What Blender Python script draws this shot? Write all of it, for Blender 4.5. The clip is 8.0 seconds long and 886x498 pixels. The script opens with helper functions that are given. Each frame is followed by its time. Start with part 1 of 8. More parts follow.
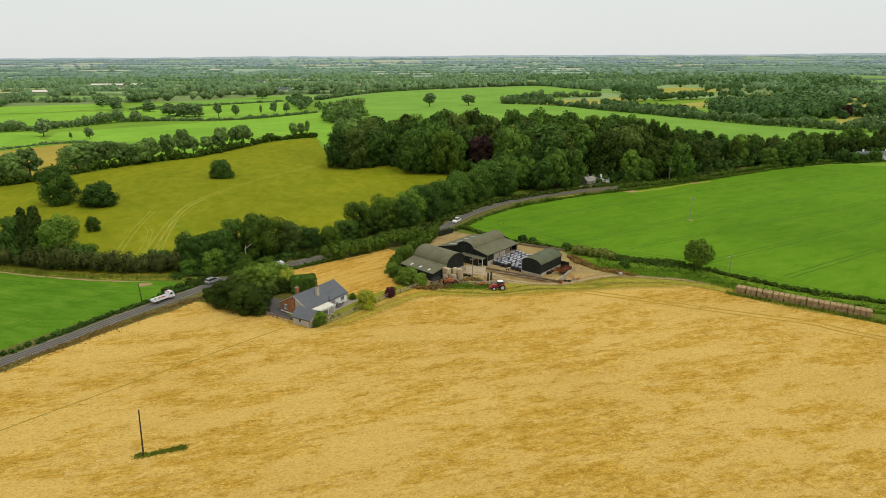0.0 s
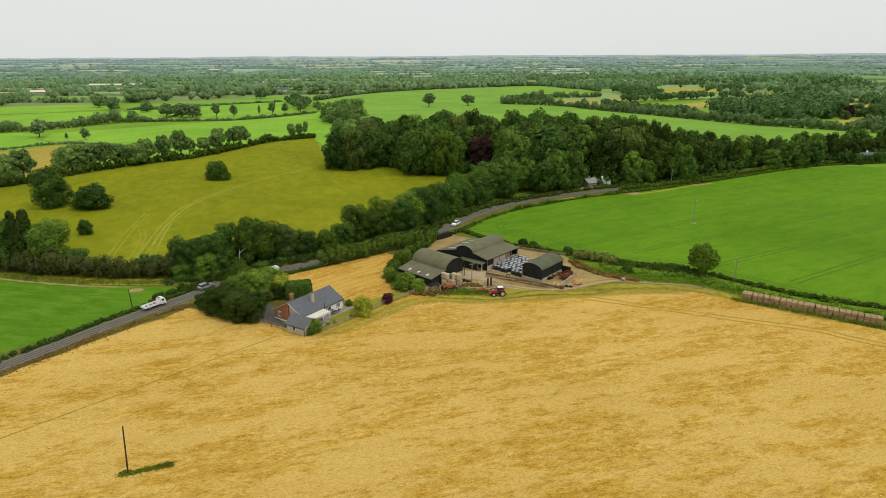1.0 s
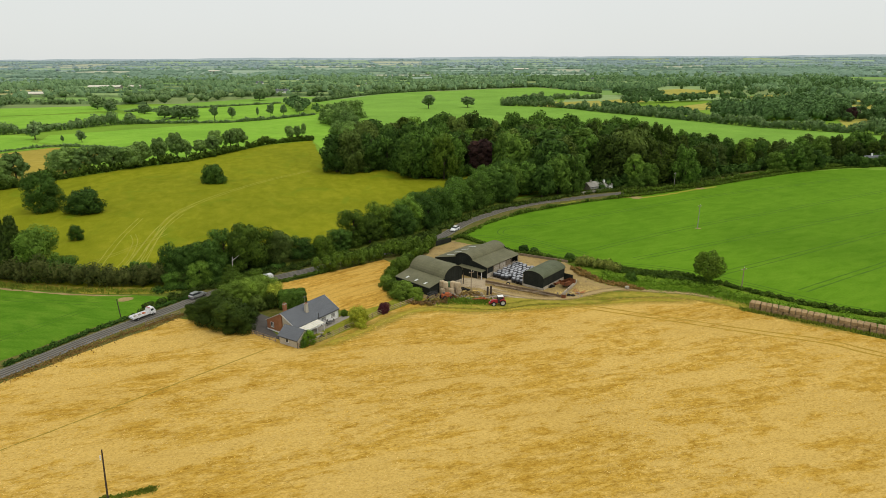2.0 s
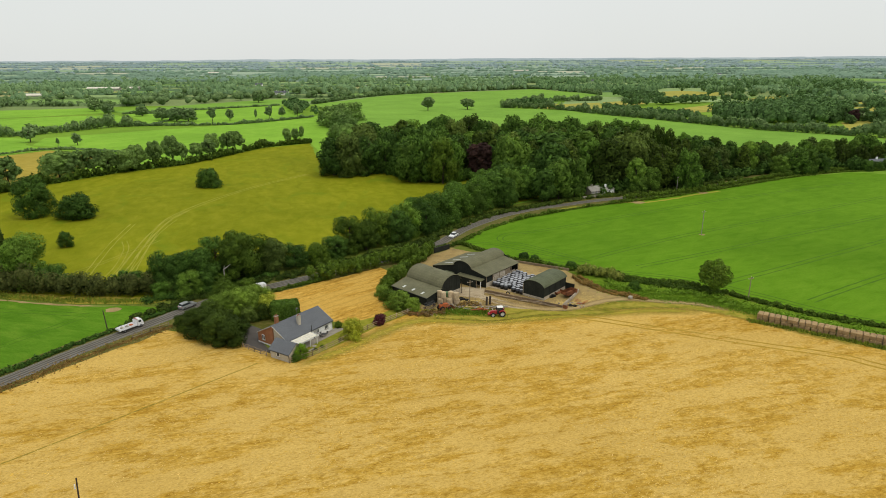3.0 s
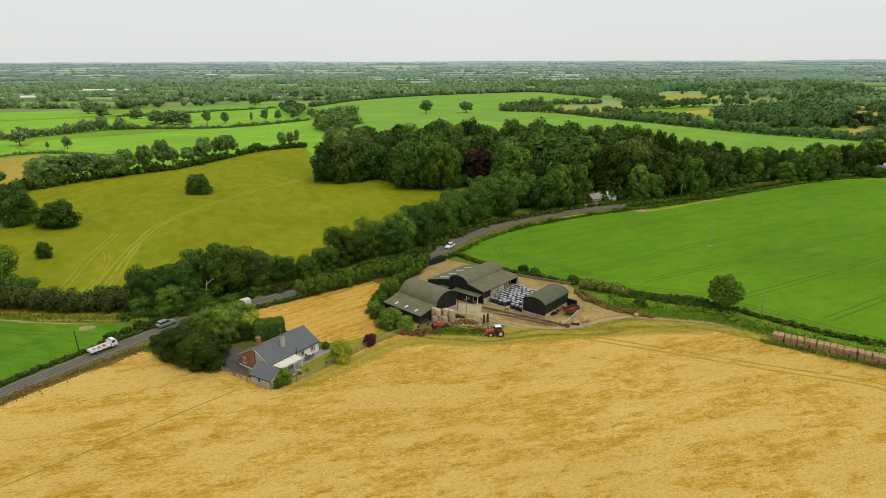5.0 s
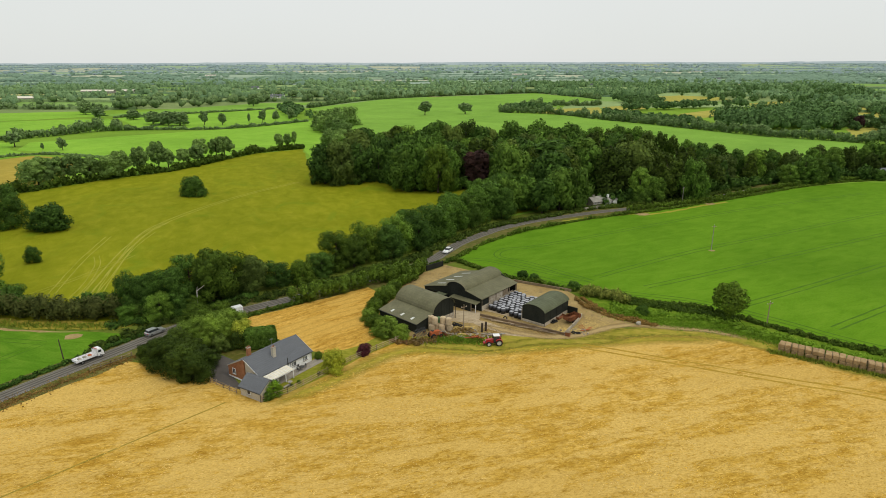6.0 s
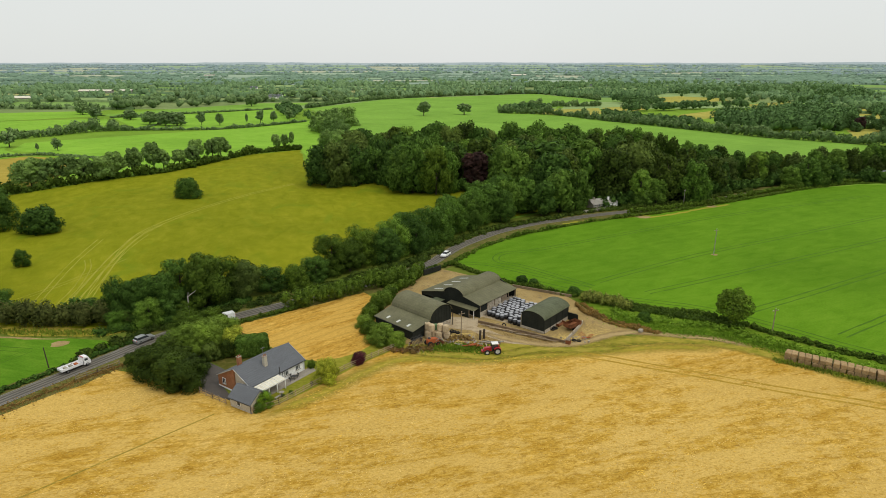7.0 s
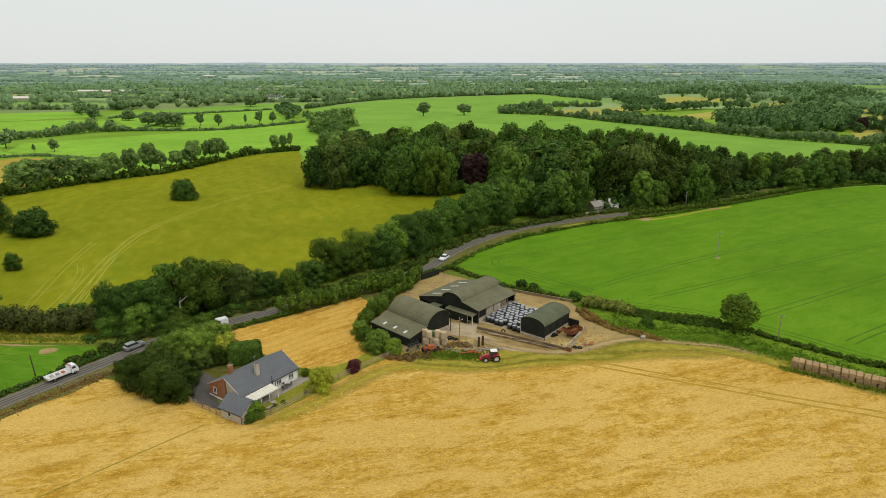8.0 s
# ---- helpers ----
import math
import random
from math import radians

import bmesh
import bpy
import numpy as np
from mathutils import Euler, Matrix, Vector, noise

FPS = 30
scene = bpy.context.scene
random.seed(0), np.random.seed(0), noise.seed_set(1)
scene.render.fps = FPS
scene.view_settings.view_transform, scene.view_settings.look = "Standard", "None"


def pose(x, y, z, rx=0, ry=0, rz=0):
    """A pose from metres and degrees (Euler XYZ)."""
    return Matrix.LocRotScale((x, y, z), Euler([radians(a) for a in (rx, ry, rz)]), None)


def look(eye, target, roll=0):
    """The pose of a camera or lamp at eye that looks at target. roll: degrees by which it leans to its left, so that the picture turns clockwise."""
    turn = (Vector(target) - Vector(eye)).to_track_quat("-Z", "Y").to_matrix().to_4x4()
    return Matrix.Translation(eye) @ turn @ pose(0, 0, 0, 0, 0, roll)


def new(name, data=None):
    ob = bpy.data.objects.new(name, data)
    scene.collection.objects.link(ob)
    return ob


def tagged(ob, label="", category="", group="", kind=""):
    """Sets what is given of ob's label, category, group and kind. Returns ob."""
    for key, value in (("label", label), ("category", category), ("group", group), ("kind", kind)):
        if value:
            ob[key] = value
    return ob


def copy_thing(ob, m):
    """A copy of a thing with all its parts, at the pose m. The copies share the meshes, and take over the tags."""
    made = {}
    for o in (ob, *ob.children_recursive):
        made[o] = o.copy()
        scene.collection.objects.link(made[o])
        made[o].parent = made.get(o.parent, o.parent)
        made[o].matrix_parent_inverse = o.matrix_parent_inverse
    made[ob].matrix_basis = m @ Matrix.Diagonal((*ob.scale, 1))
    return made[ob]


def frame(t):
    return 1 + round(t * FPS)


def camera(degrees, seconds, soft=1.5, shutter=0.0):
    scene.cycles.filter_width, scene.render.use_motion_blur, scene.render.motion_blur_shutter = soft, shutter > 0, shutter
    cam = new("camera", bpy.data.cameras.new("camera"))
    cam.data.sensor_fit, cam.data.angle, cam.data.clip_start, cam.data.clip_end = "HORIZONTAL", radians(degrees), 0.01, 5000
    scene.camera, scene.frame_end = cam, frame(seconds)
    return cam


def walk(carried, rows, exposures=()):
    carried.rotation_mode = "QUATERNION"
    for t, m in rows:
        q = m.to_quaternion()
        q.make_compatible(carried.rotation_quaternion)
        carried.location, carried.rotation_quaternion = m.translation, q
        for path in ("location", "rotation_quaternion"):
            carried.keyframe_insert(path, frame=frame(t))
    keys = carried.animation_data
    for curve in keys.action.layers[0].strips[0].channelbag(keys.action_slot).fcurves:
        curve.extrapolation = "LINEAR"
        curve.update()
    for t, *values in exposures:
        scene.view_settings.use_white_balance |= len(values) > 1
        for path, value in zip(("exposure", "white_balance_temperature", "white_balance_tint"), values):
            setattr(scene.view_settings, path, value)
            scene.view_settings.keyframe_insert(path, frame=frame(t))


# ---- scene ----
cam = camera(71.6, 8.0, soft=0.8)
PATH = [
    (0, (-0.54, 1.651, 57.684), (-0.534, 3.559, 57.085), -0.3),
    (0.5, (-0.391, 3.606, 57.703), (-0.385, 5.514, 57.102), -0.3),
    (1, (-0.238, 5.768, 57.716), (-0.231, 7.676, 57.117), -0.3),
    (1.5, (-0.077, 8.142, 57.757), (-0.07, 10.05, 57.16), -0.3),
    (3, (0.778, 15.684, 58.262), (0.785, 17.595, 57.671), -0.3),
    (3.5, (1.007, 18.099, 58.359), (1.016, 20.01, 57.77), -0.2),
    (4, (1.256, 20.423, 58.431), (1.266, 22.335, 57.844), -0.2),
    (4.5, (1.508, 22.65, 58.483), (1.518, 24.563, 57.897), -0.2),
    (6, (2.331, 28.989, 58.5), (2.344, 30.903, 57.919), -0.1),
    (6.5, (2.59, 30.925, 58.508), (2.603, 32.839, 57.927), -0.1),
    (7, (2.779, 32.758, 58.502), (2.795, 34.672, 57.922), -0.0),
    (7.5, (3.037, 34.485, 58.479), (3.053, 36.399, 57.9), -0.0),
    (8, (3.381, 36.136, 58.454), (3.396, 38.05, 57.875), 0.0),
]
walk(cam, [(t, look(eye, target, roll)) for t, eye, target, roll in PATH])

# ---- overcast daylight ----
SUN_ELEVATION, SUN_AZIMUTH = radians(58), radians(117)
world = bpy.data.worlds.new("overcast_sky")
scene.world = world
world.use_nodes = True
wn = world.node_tree.nodes
wl = world.node_tree.links
sky = wn.new("ShaderNodeTexSky")
sky.sky_type, sky.sun_disc = "NISHITA", False
sky.sun_elevation, sky.sun_rotation = SUN_ELEVATION, SUN_AZIMUTH
sky_scale = wn.new("ShaderNodeMix")
sky_scale.data_type, sky_scale.blend_type = "RGBA", "MULTIPLY"
sky_scale.inputs[0].default_value = 1.0
wl.new(sky.outputs[0], sky_scale.inputs[6])
sky_scale.inputs[7].default_value = (0.1, 0.1, 0.1, 1)
cloud = wn.new("ShaderNodeTexNoise")
cloud.inputs["Scale"].default_value, cloud.inputs["Detail"].default_value = 1.6, 4
cloud_ramp = wn.new("ShaderNodeValToRGB")
cloud_ramp.color_ramp.elements[0].position, cloud_ramp.color_ramp.elements[0].color = 0.3, (0.735, 0.76, 0.735, 1)
cloud_ramp.color_ramp.elements[1].position, cloud_ramp.color_ramp.elements[1].color = 0.7, (0.785, 0.80, 0.785, 1)
wl.new(cloud.outputs[0], cloud_ramp.inputs[0])
cover = wn.new("ShaderNodeMix")
cover.data_type = "RGBA"
cover.inputs[0].default_value = 0.94
wl.new(sky_scale.outputs[2], cover.inputs[6])
wl.new(cloud_ramp.outputs[0], cover.inputs[7])
# an overcast sky is brighter overhead than along the horizon
where = wn.new("ShaderNodeTexCoord")
split = wn.new("ShaderNodeSeparateXYZ")
wl.new(where.outputs["Generated"], split.inputs[0])
height = wn.new("ShaderNodeValToRGB")
height.color_ramp.elements[0].color, height.color_ramp.elements[1].color = (0.7, 0.7, 0.7, 1), (1, 1, 1, 1)
wl.new(split.outputs["Z"], height.inputs[0])
dome = wn.new("ShaderNodeMix")
dome.data_type, dome.blend_type = "RGBA", "MULTIPLY"
dome.inputs[0].default_value = 1.0
wl.new(cover.outputs[2], dome.inputs[6])
wl.new(height.outputs[0], dome.inputs[7])
wl.new(dome.outputs[2], wn["Background"].inputs[0])
wn["Background"].inputs[1].default_value = 1.43

sun_data = bpy.data.lights.new("sun", "SUN")
sun_data.energy, sun_data.angle, sun_data.color = 0.85, radians(12), (1.0, 0.94, 0.80)
sun = new("sun", sun_data)
sun.matrix_world = look((140, -70, 250), (0, 0, 0))


# ---- materials ----
def shader(name, rough=0.8, metal=0.0):
    m = bpy.data.materials.new(name)
    m.use_nodes = True
    b = m.node_tree.nodes["Principled BSDF"]
    b.inputs["Roughness"].default_value, b.inputs["Metallic"].default_value = rough, metal
    return m, m.node_tree.nodes, m.node_tree.links, b


def noise_node(n, l, scale, stretch=(1, 1, 1), turn=0.0, detail=4.0, warp=0.0, rough=0.55):
    geo = n.new("ShaderNodeNewGeometry")
    mp = n.new("ShaderNodeMapping")
    mp.vector_type = "TEXTURE"
    mp.inputs["Scale"].default_value = tuple(1 / s for s in stretch)
    mp.inputs["Rotation"].default_value = (0, 0, -turn)
    l.new(geo.outputs["Position"], mp.inputs[0])
    t = n.new("ShaderNodeTexNoise")
    t.inputs["Scale"].default_value, t.inputs["Detail"].default_value = scale, detail
    t.inputs["Distortion"].default_value, t.inputs["Roughness"].default_value = warp, rough
    l.new(mp.outputs[0], t.inputs["Vector"])
    return t.outputs[0]


def ramp(n, l, fac, stops):
    r = n.new("ShaderNodeValToRGB")
    e = r.color_ramp.elements
    while len(e) < len(stops):
        e.new(0.5)
    for k, (p, c) in zip(e, stops):
        k.position, k.color = p, (*c, 1)
    l.new(fac, r.inputs[0])
    return r.outputs[0]


def blend(n, l, fac, a, b, mode="MIX"):
    m = n.new("ShaderNodeMix")
    m.data_type, m.blend_type = "RGBA", mode
    for sock, v in ((m.inputs[0], fac), (m.inputs[6], a), (m.inputs[7], b)):
        if isinstance(v, (int, float)):
            sock.default_value = v
        elif isinstance(v, tuple):
            sock.default_value = (*v, 1)
        else:
            l.new(v, sock)
    return m.outputs[2]


def relief(n, l, b, height, strength, distance):
    k = n.new("ShaderNodeBump")
    k.inputs["Strength"].default_value, k.inputs["Distance"].default_value = strength, distance
    l.new(height, k.inputs["Height"])
    l.new(k.outputs[0], b.inputs["Normal"])


def surface(name, dark, light, big=0.3, small=6.0, rough=0.8, metal=0.0, bump=0.3, spread=0.0, stretch=(1, 1, 1), stain=None):
    """A weathered surface: two scales of variation, fine relief, and a spread of tone from piece to piece."""
    m, n, l, b = shader(name, rough, metal)
    b.inputs["Specular IOR Level"].default_value = 0.5 if rough < 0.6 else 0.12
    large = noise_node(n, l, big, stretch)
    fine = noise_node(n, l, small, stretch, detail=6)
    col = ramp(n, l, large, [(0.3, dark), (0.7, light)])
    grain = ramp(n, l, fine, [(0.25, (0.72, 0.72, 0.72)), (0.75, (1.18, 1.18, 1.18))])
    col = blend(n, l, 1.0, col, grain, "MULTIPLY")
    if stain:
        patch = noise_node(n, l, big * 3.1, detail=5, warp=0.6)
        mask = ramp(n, l, patch, [(0.55, (0, 0, 0)), (0.68, (1, 1, 1))])
        col = blend(n, l, mask, col, stain)
    if spread:
        info = n.new("ShaderNodeObjectInfo")
        tone = ramp(n, l, info.outputs["Random"], [(0.0, (1 - spread,) * 3), (1.0, (1 + spread,) * 3)])
        col = blend(n, l, 1.0, col, tone, "MULTIPLY")
    l.new(col, b.inputs["Base Color"])
    relief(n, l, b, fine, bump, 0.03)
    return m


def leaves(name, dark, light, spread=0.35, through_light=0.25, mottle=1.0):
    """Foliage: tone varies from leaf clump to leaf clump, over the crown, and from tree to tree."""
    m, n, l, b = shader(name, 0.8)
    b.inputs["Specular IOR Level"].default_value = 0.1
    geo = n.new("ShaderNodeNewGeometry")
    low = tuple(a * 0.84 + c * 0.16 for a, c in zip(dark, light))
    high = tuple(a * 0.16 + c * 0.84 for a, c in zip(dark, light))
    col = ramp(n, l, geo.outputs["Random Per Island"], [(0.0, low), (1.0, high)])
    wide = noise_node(n, l, 0.34, detail=3)
    tone = ramp(n, l, wide, [(0.28, tuple(1 - mottle * k for k in (0.36, 0.33, 0.34))), (0.5, (1, 1, 1)), (0.72, tuple(1 + mottle * k for k in (0.32, 0.34, 0.18)))])
    col = blend(n, l, 1.0, col, tone, "MULTIPLY")
    info = n.new("ShaderNodeObjectInfo")
    own = ramp(n, l, info.outputs["Random"], [(0.0, (1 - spread, 1 - spread * 0.9, 1 - spread * 0.8)), (0.5, (1, 1, 0.95)), (1.0, (1 + spread * 1.3, 1 + spread * 1.15, 1 + spread * 0.5))])
    col = blend(n, l, 1.0, col, own, "MULTIPLY")
    l.new(col, b.inputs["Base Color"])
    tr = n.new("ShaderNodeBsdfTranslucent")
    l.new(col, tr.inputs[0])
    mix = n.new("ShaderNodeMixShader")
    mix.inputs[0].default_value = through_light
    l.new(b.outputs[0], mix.inputs[1])
    l.new(tr.outputs[0], mix.inputs[2])
    l.new(mix.outputs[0], n["Material Output"].inputs[0])
    return m


def field(name, low, mid, high, turn=0.0, row=0.0, row_dark=0.85, patch=None, streak=3.0, scale=1.0):
    """Farmland: broad drifts, streaks along the drilling, fine plants; row: metres between faint drill lines."""
    m, n, l, b = shader(name, 0.95)
    b.inputs["Specular IOR Level"].default_value = 0.02
    broad = noise_node(n, l, 0.018 * scale, detail=5, warp=0.8)
    along = noise_node(n, l, 0.12 * scale, (1, streak, 1), turn, 6, 0.5, 0.62)
    fine = noise_node(n, l, 1.7 * scale, (1, 1.8, 1), turn, 5, 0.0, 0.7)
    col = ramp(n, l, along, [(0.28, low), (0.5, mid), (0.72, high)])
    drift = ramp(n, l, broad, [(0.3, (0.84, 0.87, 0.84)), (0.7, (1.12, 1.1, 1.1))])
    col = blend(n, l, 1.0, col, drift, "MULTIPLY")
    grain = ramp(n, l, fine, [(0.25, (0.8, 0.8, 0.78)), (0.75, (1.16, 1.16, 1.18))])
    col = blend(n, l, 1.0, col, grain, "MULTIPLY")
    if patch:
        mask = ramp(n, l, noise_node(n, l, 0.05 * scale, (1, 1.6, 1), turn, 6, 1.0), [(0.56, (0, 0, 0)), (0.74, (0.8, 0.8, 0.8))])
        col = blend(n, l, mask, col, patch)
    if row:
        geo = n.new("ShaderNodeNewGeometry")
        mp = n.new("ShaderNodeMapping")
        mp.inputs["Rotation"].default_value = (0, 0, turn)
        l.new(geo.outputs["Position"], mp.inputs[0])
        wave = n.new("ShaderNodeTexWave")
        wave.bands_direction = "Y"
        wave.inputs["Scale"].default_value, wave.inputs["Distortion"].default_value = 0.314 / row, 2.5
        wave.inputs["Detail"].default_value, wave.inputs["Detail Scale"].default_value = 2, 0.6
        l.new(mp.outputs[0], wave.inputs["Vector"])
        tone = ramp(n, l, wave.outputs[1], [(0.0, (row_dark,) * 3), (0.5, (1, 1, 1))])
        col = blend(n, l, 1.0, col, tone, "MULTIPLY")
    l.new(col, b.inputs["Base Color"])
    relief(n, l, b, fine, 0.5, 0.15)
    return m


def stubble(name, pale, straw, tan, soil, turn, swath, curve, dip):
    """Cut straw: smooth pale drifts with ragged edges over speckled browner ground, faint combine swaths."""
    m, n, l, b = shader(name, 0.95)
    b.inputs["Specular IOR Level"].default_value = 0.02
    drift_mask = noise_node(n, l, 0.05, (0.75, 1.9, 1), turn, 15, 0.2, 0.77)
    blotch = noise_node(n, l, 0.22, (0.7, 2.0, 1), turn, 12, 0.3, 0.72)
    curl = noise_node(n, l, 0.7, (1, 1.8, 1), turn, 10, 0.6, 0.75)
    fleck = noise_node(n, l, 2.2, (1, 1.5, 1), turn, 6, 0.2, 0.7)
    broad = noise_node(n, l, 0.02, (1, 1.5, 1), turn, 4, 0.5)
    rough_col = ramp(n, l, blotch, [(0.36, soil), (0.46, tan), (0.54, straw), (0.62, pale)])
    rough_col = blend(n, l, 1.0, rough_col, ramp(n, l, curl, [(0.38, (0.74, 0.70, 0.60)), (0.5, (1, 1, 1)), (0.60, (1.16, 1.18, 1.32))]), "MULTIPLY")
    smooth_col = blend(n, l, 1.0, pale, ramp(n, l, curl, [(0.36, (0.90, 0.885, 0.84)), (0.5, (1, 1, 1)), (0.64, (1.05, 1.06, 1.10))]), "MULTIPLY")
    col = blend(n, l, ramp(n, l, drift_mask, [(0.485, (0, 0, 0)), (0.53, (1, 1, 1))]), rough_col, smooth_col)
    col = blend(n, l, 1.0, col, ramp(n, l, broad, [(0.32, (0.94, 0.93, 0.89)), (0.66, (1.04, 1.05, 1.08))]), "MULTIPLY")
    col = blend(n, l, 1.0, col, ramp(n, l, fleck, [(0.32, (0.74, 0.71, 0.64)), (0.5, (1, 1, 1)), (0.68, (1.14, 1.15, 1.2))]), "MULTIPLY")
    geo = n.new("ShaderNodeNewGeometry")
    mp = n.new("ShaderNodeMapping")
    mp.inputs["Rotation"].default_value = (0, 0, turn)
    l.new(geo.outputs["Position"], mp.inputs[0])
    wave = n.new("ShaderNodeTexWave")
    wave.bands_direction = "Y"
    wave.inputs["Scale"].default_value, wave.inputs["Distortion"].default_value = 0.314 / swath, curve
    wave.inputs["Detail"].default_value, wave.inputs["Detail Scale"].default_value = 2, 0.35
    l.new(mp.outputs[0], wave.inputs["Vector"])
    col = blend(n, l, 1.0, col, ramp(n, l, wave.outputs[1], [(0.0, (dip, dip, dip)), (0.35, (1, 1, 1))]), "MULTIPLY")
    l.new(col, b.inputs["Base Color"])
    relief(n, l, b, fleck, 0.6, 0.2)
    return m


def ragged(m, scale, low=0.36, high=0.9):
    """Lets a ground cover thin out in tufts towards the edges of its strip, where its cover falls to nothing."""
    n, l = m.node_tree.nodes, m.node_tree.links
    cover = n.new("ShaderNodeAttribute")
    cover.attribute_name = "cover"
    tuft = noise_node(n, l, scale, (1, 1.6, 1), -0.3, 8, 0.4, 0.7)
    total = n.new("ShaderNodeMath")
    total.operation = "MULTIPLY_ADD"
    total.inputs[1].default_value = 0.6
    half = n.new("ShaderNodeMath")
    half.operation = "MULTIPLY"
    half.inputs[1].default_value = 0.5
    l.new(tuft, half.inputs[0])
    l.new(cover.outputs["Fac"], total.inputs[0])
    l.new(half.outputs[0], total.inputs[2])
    clear = n.new("ShaderNodeBsdfTransparent")
    mix = n.new("ShaderNodeMixShader")
    l.new(ramp(n, l, total.outputs[0], [(low, (0, 0, 0)), (high, (1, 1, 1))]), mix.inputs[0])
    l.new(clear.outputs[0], mix.inputs[1])
    l.new(n["Principled BSDF"].outputs[0], mix.inputs[2])
    l.new(mix.outputs[0], n["Material Output"].inputs[0])
    return m


M_GROUND = field("rough_grass", (0.15, 0.265, 0.025), (0.18, 0.305, 0.033), (0.215, 0.335, 0.042))
M_ROUGH = field("rank_rough_grass", (0.095, 0.13, 0.018), (0.125, 0.16, 0.024), (0.17, 0.19, 0.035), scale=4)
M_STUBBLE = stubble("straw_stubble", (0.578, 0.380, 0.099), (0.540, 0.342, 0.073), (0.478, 0.287, 0.044), (0.41, 0.230, 0.029), -0.26, 5.5, 3.0, 0.965)
M_STUBBLE_BACK = stubble("straw_stubble_short", (0.575, 0.352, 0.076), (0.545, 0.324, 0.062), (0.49, 0.282, 0.048), (0.43, 0.237, 0.038), -0.75, 2.4, 9.0, 0.87)
M_BARLEY = field("green_crop", (0.089, 0.197, 0.009), (0.110, 0.227, 0.012), (0.133, 0.251, 0.016), turn=-0.5, streak=2.5)
M_CROP_LEFT = field("young_green_crop", (0.068, 0.165, 0.009), (0.098, 0.212, 0.014), (0.145, 0.25, 0.022), turn=0.25, streak=3.0)
M_PASTURE = field("ripe_pasture", (0.168, 0.187, 0.007), (0.208, 0.222, 0.010), (0.258, 0.256, 0.016), turn=1.3, patch=(0.15, 0.205, 0.010), streak=1.7)
M_PASTURE_FAR = field("far_green_pasture", (0.185, 0.365, 0.032), (0.22, 0.405, 0.042), (0.255, 0.435, 0.055), streak=1.5)
M_FIELD_BIG = field("far_green_crop", (0.16, 0.31, 0.04), (0.19, 0.345, 0.05), (0.22, 0.37, 0.06), turn=0.3, streak=2.5)
M_TAN = field("ripening_tan_crop", (0.31, 0.24, 0.04), (0.36, 0.28, 0.05), (0.41, 0.32, 0.07), streak=2)
M_OLIVE = field("dry_meadow", (0.30, 0.28, 0.05), (0.36, 0.33, 0.07), (0.41, 0.37, 0.09), streak=2)
# paler, greyer copies of the far fields, with distance haze painted in
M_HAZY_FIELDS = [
    field("hazed_meadow", (0.26, 0.36, 0.22), (0.29, 0.385, 0.24), (0.315, 0.405, 0.26)),
    field("hazed_pasture", (0.285, 0.375, 0.27), (0.315, 0.40, 0.29), (0.34, 0.42, 0.305)),
    field("hazed_hay", (0.38, 0.40, 0.28), (0.41, 0.43, 0.31), (0.44, 0.455, 0.33)),
    field("hazed_grazing", (0.26, 0.345, 0.265), (0.29, 0.375, 0.29), (0.32, 0.395, 0.31)),
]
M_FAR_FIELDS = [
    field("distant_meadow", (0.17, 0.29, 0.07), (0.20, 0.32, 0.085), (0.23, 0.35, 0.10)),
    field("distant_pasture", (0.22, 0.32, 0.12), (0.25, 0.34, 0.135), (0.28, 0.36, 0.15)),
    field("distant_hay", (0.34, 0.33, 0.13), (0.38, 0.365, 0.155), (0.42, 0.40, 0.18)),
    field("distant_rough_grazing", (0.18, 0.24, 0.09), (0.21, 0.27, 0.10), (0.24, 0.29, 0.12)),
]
M_LAWN = field("mown_lawn", (0.17, 0.185, 0.018), (0.25, 0.245, 0.028), (0.36, 0.31, 0.055), scale=6)
M_VERGE = field("verge_grass", (0.19, 0.19, 0.018), (0.30, 0.258, 0.036), (0.43, 0.322, 0.066), scale=4, streak=1.5)
M_BANK = field("rank_green_bank", (0.075, 0.145, 0.010), (0.125, 0.21, 0.016), (0.20, 0.26, 0.03), scale=5, streak=1.2)
M_ROADSIDE = field("dry_roadside_grass", (0.085, 0.105, 0.018), (0.135, 0.13, 0.035), (0.22, 0.17, 0.06), scale=5, streak=1.5)
M_HEADLAND_EDGE = ragged(field("thin_headland_grass", (0.29, 0.26, 0.028), (0.375, 0.305, 0.04), (0.47, 0.35, 0.055), turn=-0.38, scale=5, streak=2.5), 0.5)
M_WEEDY = ragged(field("weedy_green_patch", (0.17, 0.20, 0.016), (0.235, 0.245, 0.024), (0.31, 0.28, 0.04), scale=5, streak=1.5), 0.6, 0.38, 1.0)
M_VERGE_EDGE = ragged(field("thin_verge_grass", (0.19, 0.19, 0.018), (0.30, 0.258, 0.036), (0.43, 0.322, 0.066), scale=4, streak=1.5), 0.5, 0.34, 0.7)
M_DUSTY = ragged(surface("dusty_wheel_earth", (0.33, 0.23, 0.095), (0.44, 0.32, 0.15), 0.3, 3, 0.95), 0.5, 0.36, 0.75)
M_TRACK = surface("worn_wheel_track", (0.33, 0.21, 0.022), (0.42, 0.27, 0.035), 0.4, 3, 0.95)
M_TRACK_GREEN = surface("crop_wheel_track", (0.058, 0.138, 0.006), (0.080, 0.170, 0.008), 0.4, 3, 0.95)
